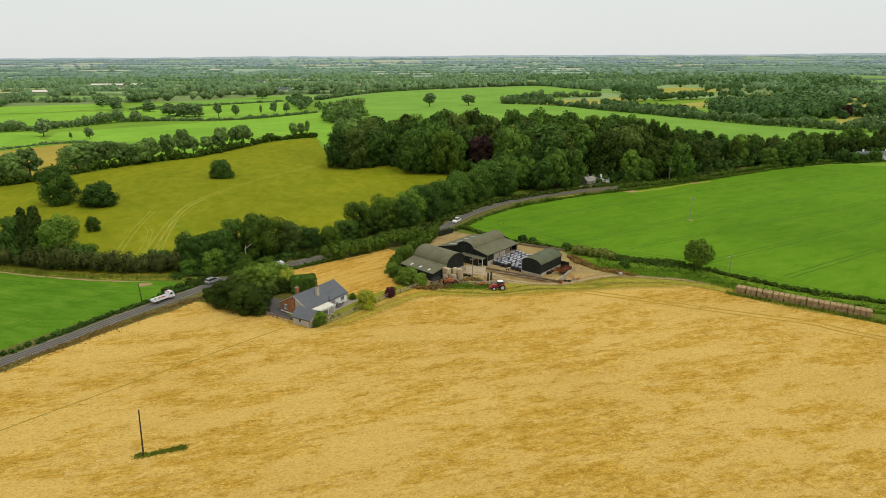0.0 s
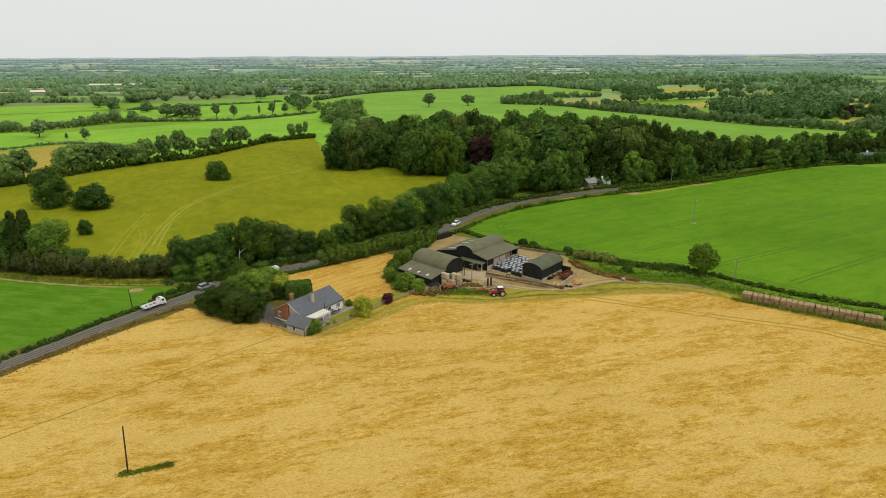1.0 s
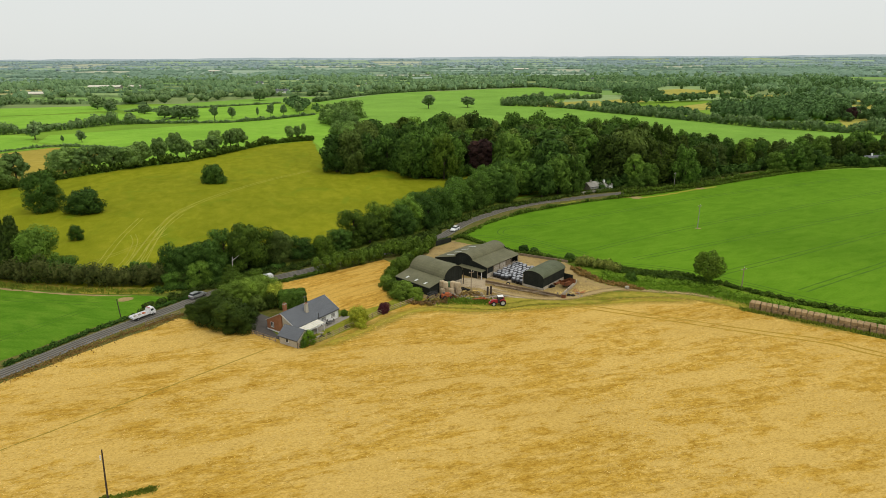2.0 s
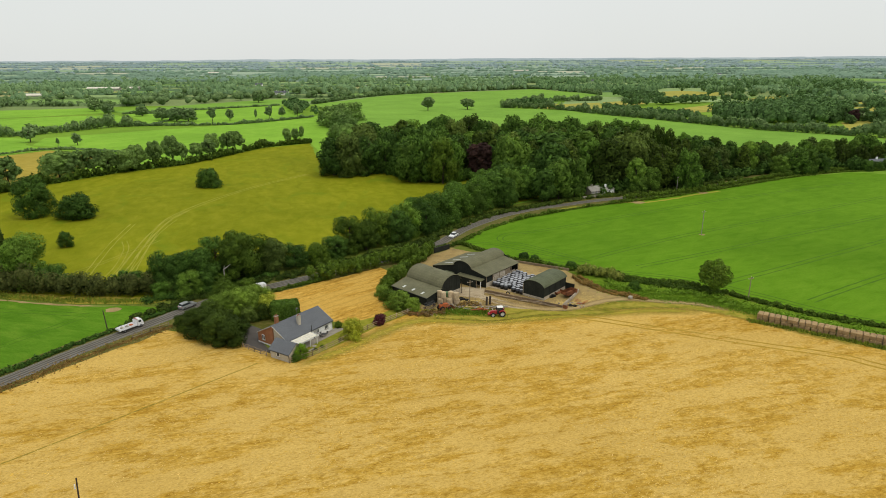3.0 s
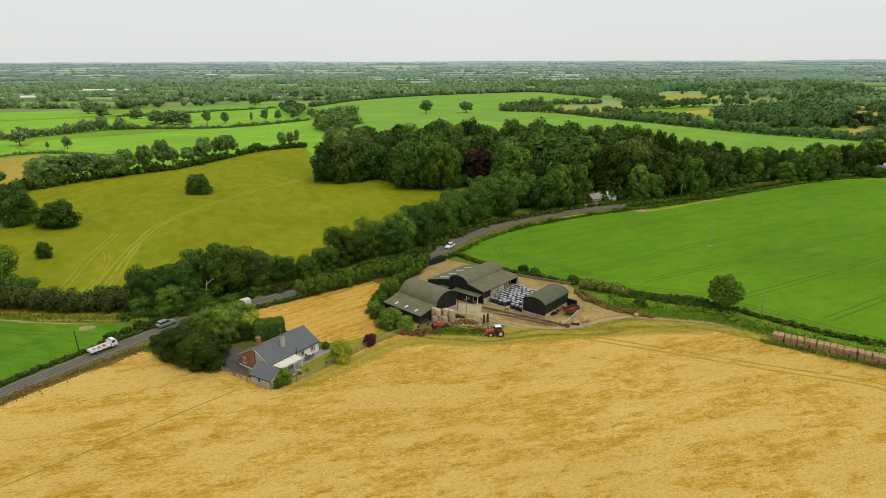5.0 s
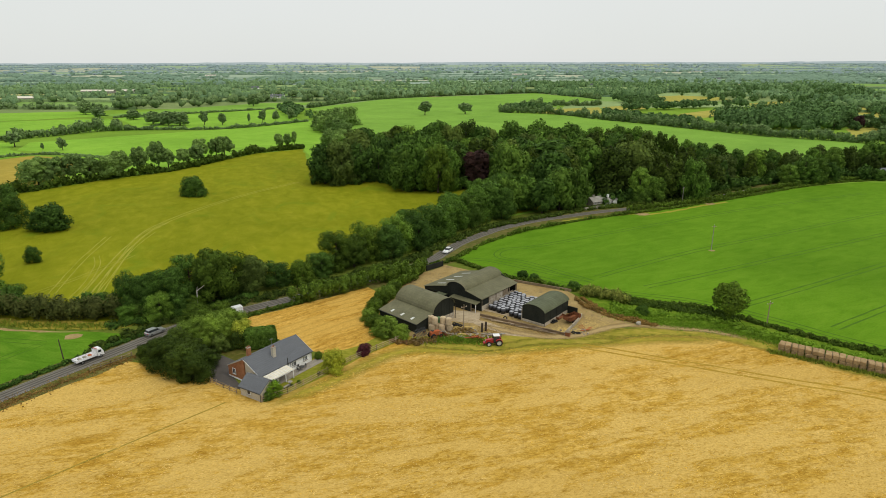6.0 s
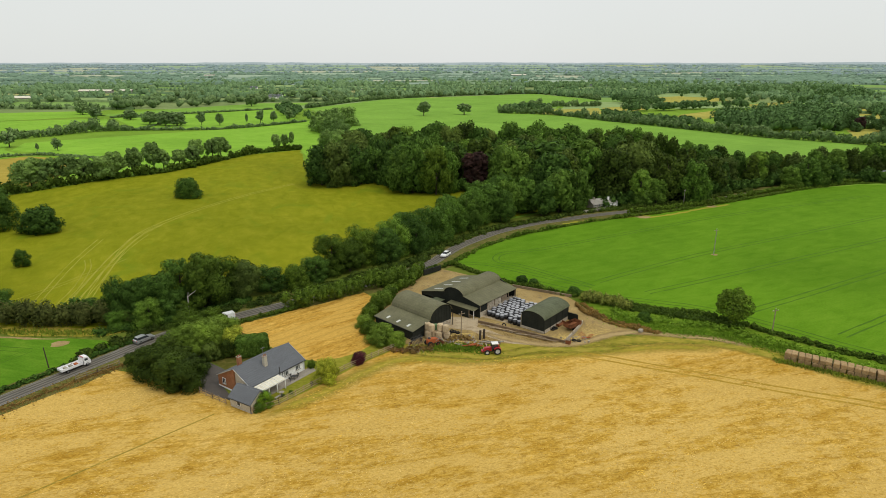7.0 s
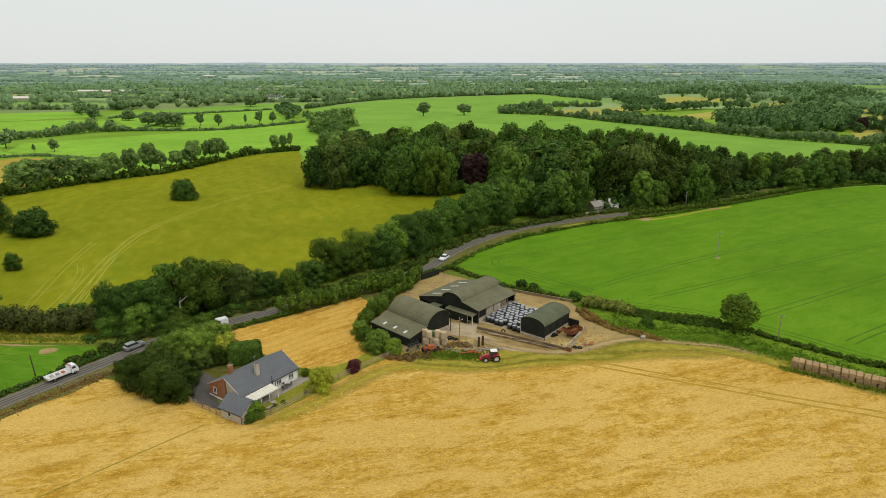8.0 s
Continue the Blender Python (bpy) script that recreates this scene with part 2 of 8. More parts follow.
M_TRACK_PALE = surface("flattened_grass", (0.255, 0.255, 0.018), (0.345, 0.325, 0.042), 0.25, 2, 0.95)
M_STUBBLE_LINE = surface("trodden_stubble", (0.26, 0.19, 0.025), (0.34, 0.245, 0.04), 0.4, 3, 0.95)
M_SOIL = surface("bare_soil", (0.28, 0.20, 0.08), (0.40, 0.29, 0.13), 0.3, 4, 0.95)
M_ROAD = surface("road_asphalt", (0.082, 0.074, 0.060), (0.112, 0.100, 0.083), 0.25, 9, 0.85, bump=0.2, stain=(0.09, 0.088, 0.084))
M_WEAR = surface("worn_wheel_path", (0.155, 0.140, 0.117), (0.20, 0.182, 0.155), 0.3, 9, 0.8, bump=0.2)
M_PAINT = surface("worn_road_marking", (0.27, 0.26, 0.235), (0.36, 0.35, 0.315), 1.5, 12, 0.7)
M_DRIVE = surface("dark_tarmac", (0.080, 0.070, 0.062), (0.115, 0.102, 0.092), 0.3, 9, 0.85, bump=0.2)
M_YARD = surface("dusty_farmyard", (0.285, 0.195, 0.070), (0.40, 0.29, 0.120), 0.18, 3, 0.95, stain=(0.22, 0.16, 0.075))
# brown soil, darkened to put the garden's shade into its colour
M_SHADY = field("shade_toned_garden_soil", (0.07, 0.075, 0.014), (0.11, 0.105, 0.022), (0.20, 0.15, 0.05), scale=6, streak=1.2)
M_CONCRETE = surface("yard_concrete", (0.385, 0.295, 0.18), (0.49, 0.395, 0.265), 0.3, 5, 0.85, stain=(0.32, 0.24, 0.14))
M_WALL_CONC = surface("stained_concrete", (0.34, 0.29, 0.22), (0.5, 0.44, 0.35), 0.5, 4, 0.9, stain=(0.24, 0.19, 0.13))
M_SHEET = surface("olive_painted_sheeting", (0.122, 0.117, 0.064), (0.165, 0.158, 0.090), 0.35, 3, 0.62, 0.0, 0.15, stain=(0.13, 0.12, 0.075))
M_SHEET_DARK = surface("black_green_sheeting", (0.018, 0.021, 0.017), (0.03, 0.033, 0.027), 0.4, 3, 0.6, 0.1, 0.15)
M_SHEET_ROOF3 = surface("dark_olive_sheeting", (0.086, 0.096, 0.053), (0.120, 0.131, 0.075), 0.4, 3, 0.62, 0.0, 0.15)
M_SKYLIGHT = surface("translucent_roof_light", (0.52, 0.54, 0.50), (0.66, 0.68, 0.64), 1, 8, 0.4)
M_SLATE = surface("grey_fibre_slate", (0.122, 0.127, 0.138), (0.138, 0.145, 0.157), 0.5, 5, 0.6, spread=0.035)
M_RENDER = surface("white_render", (0.86, 0.855, 0.83), (0.91, 0.905, 0.88), 0.6, 6, 0.9, bump=0.15)
M_RENDER_GREY = surface("beige_render", (0.40, 0.36, 0.29), (0.48, 0.44, 0.36), 0.6, 6, 0.9, bump=0.2)
M_BRICK = surface("red_brick", (0.25, 0.105, 0.05), (0.35, 0.16, 0.08), 0.8, 7, 0.9, spread=0.1)
M_WHITE = surface("white_paint", (0.74, 0.73, 0.70), (0.82, 0.81, 0.78), 1.5, 12, 0.5, bump=0.05)
M_CREAM = surface("cream_sheeting", (0.62, 0.57, 0.44), (0.75, 0.70, 0.57), 1.0, 8, 0.5)
M_DARK = surface("dark_fascia", (0.03, 0.03, 0.03), (0.05, 0.05, 0.05), 1, 8, 0.5)
M_PAVE = surface("concrete_paving", (0.27, 0.24, 0.20), (0.36, 0.32, 0.27), 0.8, 6, 0.9)
M_WOOD = surface("weathered_timber", (0.20, 0.15, 0.10), (0.34, 0.27, 0.19), 0.8, 9, 0.9, spread=0.15)
M_FENCE = surface("dry_fence_timber", (0.31, 0.23, 0.148), (0.45, 0.345, 0.235), 0.8, 9, 0.9, spread=0.12)
M_SLEEPER = surface("earth_stained_sleepers", (0.165, 0.112, 0.066), (0.27, 0.19, 0.115), 0.8, 8, 0.95, bump=0.6, spread=0.25)
M_MUDWALL = surface("mud_stained_wall", (0.21, 0.158, 0.098), (0.31, 0.24, 0.155), 0.6, 6, 0.95, spread=0.12, stain=(0.19, 0.15, 0.08))
M_POLE = surface("creosoted_pole", (0.045, 0.034, 0.026), (0.09, 0.07, 0.05), 0.7, 8, 0.9)
M_GREYPOLE = surface("grey_weathered_pole", (0.25, 0.23, 0.2), (0.36, 0.34, 0.3), 0.7, 8, 0.9)
M_BARK = surface("bark", (0.045, 0.036, 0.026), (0.10, 0.08, 0.06), 0.8, 7, 0.95, bump=0.8)
M_DEADWOOD = surface("bleached_dead_wood", (0.42, 0.38, 0.33), (0.55, 0.51, 0.46), 0.8, 7, 0.9)
M_STRAW = surface("pressed_straw", (0.28, 0.185, 0.088), (0.40, 0.275, 0.138), 0.9, 7, 0.95, bump=0.8, spread=0.14)
M_STRAW_OLD = surface("old_straw", (0.40, 0.30, 0.18), (0.56, 0.45, 0.30), 0.9, 7, 0.95, bump=0.8, spread=0.15)
M_WRAP = surface("black_bale_wrap", (0.012, 0.012, 0.014), (0.022, 0.022, 0.025), 1.2, 5, 0.3, bump=0.3)
# pale colour that paints in the sky's sheen on the black wrap
M_WRAP_TOP = surface("painted_bale_sheen", (0.23, 0.235, 0.255), (0.41, 0.415, 0.44), 1.3, 5, 0.35, bump=0.4, spread=0.15)
M_NET = surface("green_bale_net", (0.10, 0.17, 0.08), (0.16, 0.24, 0.12), 1.2, 6, 0.8)
M_RED = surface("red_tractor_paint", (0.34, 0.016, 0.02), (0.45, 0.026, 0.03), 1, 8, 0.35, bump=0.05)
M_ORANGE = surface("faded_orange_paint", (0.36, 0.085, 0.03), (0.48, 0.135, 0.05), 0.8, 6, 0.6, stain=(0.3, 0.12, 0.05))
M_RUST = surface("rusty_steel", (0.17, 0.065, 0.03), (0.33, 0.13, 0.06), 0.8, 6, 0.85, 0.2, stain=(0.1, 0.05, 0.03))
M_STEEL = surface("dull_steel", (0.2, 0.2, 0.2), (0.32, 0.32, 0.31), 1, 8, 0.5, 0.6)
M_TYRE = surface("tyre_rubber", (0.018, 0.018, 0.018), (0.035, 0.034, 0.032), 1.5, 9, 0.9)
M_RIM = surface("pale_wheel_rim", (0.5, 0.49, 0.45), (0.62, 0.6, 0.56), 1.5, 9, 0.5)
M_CARWHITE = surface("white_car_paint", (0.78, 0.78, 0.78), (0.83, 0.83, 0.83), 0.5, 5, 0.25, bump=0.0)
M_CARSILVER = surface("silver_car_paint", (0.42, 0.43, 0.44), (0.48, 0.49, 0.5), 0.5, 5, 0.3, 0.5, bump=0.0)
M_GLASS = surface("dark_window_glass", (0.03, 0.035, 0.04), (0.05, 0.055, 0.06), 0.5, 5, 0.08, bump=0.0)
M_LAMP_RED = surface("red_lamp_lens", (0.4, 0.02, 0.02), (0.5, 0.03, 0.03), 1, 8, 0.3)
M_LAMP_CLEAR = surface("clear_lamp_lens", (0.6, 0.6, 0.58), (0.75, 0.75, 0.72), 1, 8, 0.2)
M_STONE = surface("pale_rubble_stone", (0.27, 0.24, 0.19), (0.42, 0.38, 0.31), 0.8, 5, 0.95, spread=0.2)

L_OAK = leaves("broadleaf_foliage", (0.017, 0.042, 0.007), (0.122, 0.228, 0.035), 0.36, 0.14)
L_LIME = leaves("light_green_foliage", (0.046, 0.105, 0.012), (0.195, 0.312, 0.047), 0.3, 0.18)
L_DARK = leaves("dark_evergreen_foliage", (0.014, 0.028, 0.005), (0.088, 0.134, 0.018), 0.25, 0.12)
L_COPPER = leaves("copper_foliage", (0.022, 0.013, 0.013), (0.075, 0.038, 0.034), 0.2, 0.15)
L_OLIVE = leaves("olive_foliage", (0.050, 0.085, 0.016), (0.165, 0.225, 0.050), 0.25)
L_HEDGE = leaves("hedge_foliage", (0.030, 0.060, 0.007), (0.145, 0.225, 0.028), 0.25)
L_HEDGE_DRY = leaves("thin_dry_hedge_foliage", (0.040, 0.055, 0.015), (0.14, 0.155, 0.045), 0.2)
L_BROWN = leaves("dead_verge_growth", (0.10, 0.058, 0.018), (0.36, 0.23, 0.072), 0.2, 0.1)
L_GOLD = leaves("golden_shrub_foliage", (0.17, 0.235, 0.012), (0.68, 0.66, 0.075), 0.1)
L_PURPLE = leaves("purple_shrub_foliage", (0.04, 0.012, 0.02), (0.15, 0.045, 0.055), 0.1, 0.15)
L_BLOOM = leaves("white_flowering_foliage", (0.035, 0.085, 0.006), (0.40, 0.40, 0.09), 0.1, 0.1)
L_VARIEGATED = leaves("variegated_foliage", (0.12, 0.20, 0.012), (0.60, 0.61, 0.085), 0.1)
L_WEED = leaves("yellow_flowering_weeds", (0.10, 0.17, 0.015), (0.28, 0.30, 0.045), 0.1)
L_NETTLE = leaves("nettle_foliage", (0.09, 0.18, 0.010), (0.22, 0.35, 0.035), 0.1)
L_GARDEN = leaves("garden_tree_foliage", (0.085, 0.15, 0.014), (0.26, 0.37, 0.06), 0.2)
L_ASH = leaves("airy_ash_foliage", (0.100, 0.178, 0.042), (0.300, 0.440, 0.125), 0.25, 0.35)
# foliage paler and bluer band by band: distance haze put into the colour
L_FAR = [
    leaves("hazed_foliage_nearest", (0.095, 0.165, 0.060), (0.265, 0.375, 0.145), 0.1, mottle=0.7),
    leaves("hazed_foliage_middle", (0.120, 0.215, 0.105), (0.265, 0.395, 0.185), 0.1, 0.3, 0.6),
    leaves("hazed_foliage_farther", (0.175, 0.285, 0.205), (0.285, 0.405, 0.295), 0.1, 0.3, 0.5),
    leaves("hazed_foliage_farthest", (0.285, 0.390, 0.385), (0.375, 0.475, 0.470), 0.1, 0.3, 0.35),
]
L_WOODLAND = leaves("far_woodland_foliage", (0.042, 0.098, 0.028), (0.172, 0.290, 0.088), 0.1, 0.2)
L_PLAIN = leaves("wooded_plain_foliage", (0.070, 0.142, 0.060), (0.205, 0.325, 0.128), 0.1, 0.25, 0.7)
L_WISP = leaves("loose_straw", (0.56, 0.39, 0.12), (0.70, 0.52, 0.21), 0.1, 0.1)
L_CHAFF = leaves("bare_stubble_rows", (0.46, 0.275, 0.045), (0.58, 0.37, 0.075), 0.1, 0.05)


# ---- building helpers ----
def thing(name, label, category, m=None, group="", kind=""):
    ob = tagged(new(name), label, category, group, kind)
    ob.empty_display_size = 0.3
    if m is not None:
        ob.matrix_basis = m
    return ob


def link_mesh(name, me, parent=None, label=""):
    ob = new(name, me)
    if parent:
        ob.parent = parent
    return tagged(ob, label)


def part(name, bm, material, parent=None, label="", smooth=False):
    me = bpy.data.meshes.new(name)
    bmesh.ops.recalc_face_normals(bm, faces=bm.faces)
    bm.to_mesh(me)
    bm.free()
    me.materials.append(material)
    if smooth:
        me.polygons.foreach_set("use_smooth", [True] * len(me.polygons))
    return link_mesh(name, me, parent, label)


def raw(name, verts, faces, material, parent=None, label=""):
    me = bpy.data.meshes.new(name)
    me.from_pydata([tuple(v) for v in verts], [], faces)
    me.materials.append(material)
    return link_mesh(name, me, parent, label)


def leafy(name, verts, normals, faces, material):
    """A mesh of many leaf clumps, each lit as part of the rounded mass it belongs to."""
    me = bpy.data.meshes.new(name)
    me.from_pydata(verts.tolist(), [], faces)
    me.materials.append(material)
    me.polygons.foreach_set("use_smooth", [True] * len(me.polygons))
    me.normals_split_custom_set_from_vertices(normals.tolist())
    return me


def box(bm, x0, y0, z0, x1, y1, z1, bevel=0.0, m=None):
    r = bmesh.ops.create_cube(bm, size=1.0, matrix=Matrix.LocRotScale(((x0 + x1) / 2, (y0 + y1) / 2, (z0 + z1) / 2), None, (x1 - x0, y1 - y0, z1 - z0)))
    vs = r["verts"]
    if bevel:
        es = list({e for v in vs for e in v.link_edges})
        out = bmesh.ops.bevel(bm, geom=es, offset=bevel, segments=1, affect="EDGES")
        vs = out["verts"]
    if m is not None:
        bmesh.ops.transform(bm, matrix=m, verts=list({v for v in vs if v.is_valid}))
    return bm


def boxed(x0, y0, z0, x1, y1, z1, bevel=0.0, m=None):
    return box(bmesh.new(), x0, y0, z0, x1, y1, z1, bevel, m)


def rod(bm, p, q, r0, r1=None, seg=8):
    p, q = Vector(p), Vector(q)
    r1 = r0 if r1 is None else r1
    d = q - p
    m = Matrix.Translation((p + q) / 2) @ d.to_track_quat("Z", "Y").to_matrix().to_4x4()
    bmesh.ops.create_cone(bm, cap_ends=True, segments=seg, radius1=r0, radius2=r1, depth=d.length, matrix=m)
    return bm


def solid(bm, outline, axis, a, b):
    """A prism: outline of (u, z) pairs, drawn out along y (axis 'y') or x from a to b."""
    put = (lambda u, z, t: (u, t, z)) if axis == "y" else (lambda u, z, t: (t, u, z))
    v0 = [bm.verts.new(put(u, z, a)) for u, z in outline]
    v1 = [bm.verts.new(put(u, z, b)) for u, z in outline]
    n = len(outline)
    bm.faces.new(v0)
    bm.faces.new(v1[::-1])
    for i in range(n):
        j = (i + 1) % n
        bm.faces.new((v0[j], v0[i], v1[i], v1[j]))
    return bm


def smooth_line(points, step):
    """A line through the points, eased round its bends, with a point about every step metres."""
    out = []
    n = len(points)
    for i in range(n - 1):
        p0, p1, p2, p3 = (Vector(points[max(0, min(n - 1, i + k))]) for k in (-1, 0, 1, 2))
        cuts = max(1, round((p2 - p1).length / step))
        for c in range(cuts):
            t = c / cuts
            out.append(0.5 * (2 * p1 + (p2 - p0) * t + (2 * p0 - 5 * p1 + 4 * p2 - p3) * t * t + (3 * p1 - p0 - 3 * p2 + p3) * t ** 3))
    out.append(Vector(points[-1]))
    return out


def offset_line(line, d):
    out = []
    for i, p in enumerate(line):
        a = line[min(i + 1, len(line) - 1)] - line[max(i - 1, 0)]
        a.normalize()
        out.append(p + Vector((-a.y, a.x)) * d)
    return out


def rise(x, y):
    """Level round the farm; raised far off so the skyline fits the camera's view."""
    far = max(0.0, math.hypot(x * 0.8, y) - 1500)
    return 40.0 * min(1.0, far / 3300) ** 1.5


def ribbon(name, line, w0, w1, z, material, parent=None, label="", edge=0.0, taper=0):
    """A strip along a line, from w0 to w1 metres to its left, with a wavering edge."""
    verts, faces = [], []
    for i, (a, b) in enumerate(zip(offset_line(line, w0), offset_line(line, w1))):
        k = edge * noise.noise(Vector((a.x * 0.3, a.y * 0.3, 5)))
        k2 = edge * noise.noise(Vector((b.x * 0.3, b.y * 0.3, 9)))
        d = (b - a).normalized()
        a, b = a + d * k, b + d * k2
        if taper:
            mid, f = (a + b) / 2, min(1.0, (i + 0.3) / taper, (len(line) - 0.7 - i) / taper)
            a, b = mid + (a - mid) * f, mid + (b - mid) * f
        verts += [(a.x, a.y, z), (b.x, b.y, z)]
        if i:
            faces.append((2 * i - 2, 2 * i - 1, 2 * i + 1, 2 * i)[::-1])
    return raw(name, verts, faces, material, parent, label)


def drift(name, points, width, z, material, label, category="grass", ends=6):
    """A strip of ground cover, full along its middle line and thinning out to both sides and ends."""
    line = smooth_line(points, 1.5)
    across = [-1, -0.66, -0.33, 0, 0.33, 0.66, 1]
    sides = [offset_line(line, width * u) for u in across]
    verts, faces, cover = [], [], []
    for i in range(len(line)):
        tip = min(1.0, i / ends, (len(line) - 1 - i) / ends)
        for u, side in zip(across, sides):
            verts.append((side[i].x, side[i].y, z))
            cover.append((1 - abs(u)) * tip)
        if i:
            a, b = 7 * (i - 1), 7 * i
            faces += [(a + k, b + k, b + k + 1, a + k + 1)[::-1] for k in range(6)]
    ob = raw(name, verts, faces, material)
    ob.data.attributes.new("cover", "FLOAT", "POINT").data.foreach_set("value", cover)
    return tagged(ob, label, category, "", "structure")


def sheet(name, outline, z, material, label="", ragged=0.35, step=3.0, category="field"):
    """A field: a patch of ground with a wavering edge, just proud of the land below."""
    ring = []
    n = len(outline)
    for i in range(n):
        p, q = Vector(outline[i]), Vector(outline[(i + 1) % n])
        cuts = max(1, int((q - p).length / step))
        side = Vector((-(q - p).y, (q - p).x)).normalized()
        for c in range(cuts):
            o = p.lerp(q, c / cuts)
            ring.append(o + side * ragged * noise.noise(Vector((o.x * 0.17, o.y * 0.17, z * 50))) * 2)
    bm = bmesh.new()
    vs = [bm.verts.new((p.x, p.y, z + rise(p.x, p.y))) for p in ring]
    f = bm.faces.new(vs)
    f.normal_update()
    if f.normal.z < 0:
        f.normal_flip()
    bmesh.ops.triangulate(bm, faces=[f])
    me = bpy.data.meshes.new(name)
    bm.to_mesh(me)
    bm.free()
    me.materials.append(material)
    return tagged(link_mesh(name, me), label, category, "", "structure")


# ---- foliage ----
def cards(rng, centres, normals, size, squash=0.65):
    """Irregular leaf clumps: one small three-cornered blade at each centre."""
    n = len(centres)
    t = np.cross(normals, rng.normal(size=(n, 3)))
    t /= np.linalg.norm(t, axis=1)[:, None] + 1e-9
    b = np.cross(normals, t)
    s = size * rng.uniform(0.55, 1.4, (n, 1))
    v = np.empty((n, 3, 3))
    for k, (ct, cb) in enumerate(((1.15, -0.25), (-0.45, 1.1), (-0.7, -0.85))):
        v[:, k] = centres + s * (ct * t * rng.uniform(0.7, 1.25, (n, 1)) + cb * squash * b * rng.uniform(0.7, 1.4, (n, 1)))
    return v.reshape(-1, 3), np.arange(3 * n).reshape(-1, 3)


def unit_ball(detail):
    bm = bmesh.new()
    bmesh.ops.create_icosphere(bm, subdivisions=detail, radius=1.0)
    v = np.array([x.co for x in bm.verts])
    f = np.array([[x.index for x in y.verts] for y in bm.faces])
    bm.free()
    return v, f


BALL_V, BALL_F = unit_ball(1)
FINE_V, FINE_F = unit_ball(2)


def foliage(rng, lobes, count, size, core=0.8, rough=0.65, ball=None, whole=None):
    """Leaf clumps over the outside of many overlapping lobes (x, y, z, radius, height ratio), with an uneven inner mass."""
    lobes = np.array(lobes, float)
    c, r = lobes[:, :3], lobes[:, 3]
    ratio = np.stack([np.ones(len(r)), np.ones(len(r)), lobes[:, 4]], 1)
    pick = rng.choice(len(r), count * 2, p=r ** 2 / (r ** 2).sum())
    d = rng.normal(size=(count * 2, 3))
    d /= np.linalg.norm(d, axis=1)[:, None]
    p = c[pick] + d * ratio[pick] * (r[pick] * rng.uniform(0.72, 1.1, count * 2))[:, None]
    inside = np.zeros(len(p), bool)
    for i in range(len(r)):
        inside |= (np.linalg.norm((p - c[i]) / ratio[i], axis=1) < 0.74 * r[i]) & (pick != i)
    keep = ~inside & (p[:, 2] > 0.05)
    p, d = p[keep][:count], d[keep][:count]
    nrm = d + rng.normal(size=p.shape) * rough
    nrm /= np.linalg.norm(nrm, axis=1)[:, None]
    v, f = cards(rng, p, nrm, size)
    faces = f.tolist()
    verts = [v]
    face = d + nrm * 0.6
    if whole:
        out = (p - (0, 0, whole[1] * 0.42)) / (whole[0], whole[0], whole[1] * 0.55)
        face = d * 0.7 + nrm * 0.5 + out * 0.7
    lit = [np.repeat(face, 3, axis=0)]
    base = len(v)
    ball_v, ball_f = ball or (FINE_V, FINE_F)
    if core:
        for i in range(len(r)):
            bv = ball_v * ratio[i] * r[i] * core * rng.uniform(0.82, 1.1, (len(ball_v), 1)) + c[i]
            bv[:, 2] = np.maximum(bv[:, 2], 0.02)
            tri = bv[ball_f]
            tri = tri + rng.normal(size=(len(tri), 1, 3)) * 0.05 * r[i]
            verts.append(tri.reshape(-1, 3))
            lit.append(ball_v[ball_f].reshape(-1, 3))
            faces += [(base + 3 * k, base + 3 * k + 1, base + 3 * k + 2) for k in range(len(tri))]
            base += 3 * len(tri)
    lit = np.concatenate(lit)
    return np.concatenate(verts), lit / (np.linalg.norm(lit, axis=1)[:, None] + 1e-9), faces


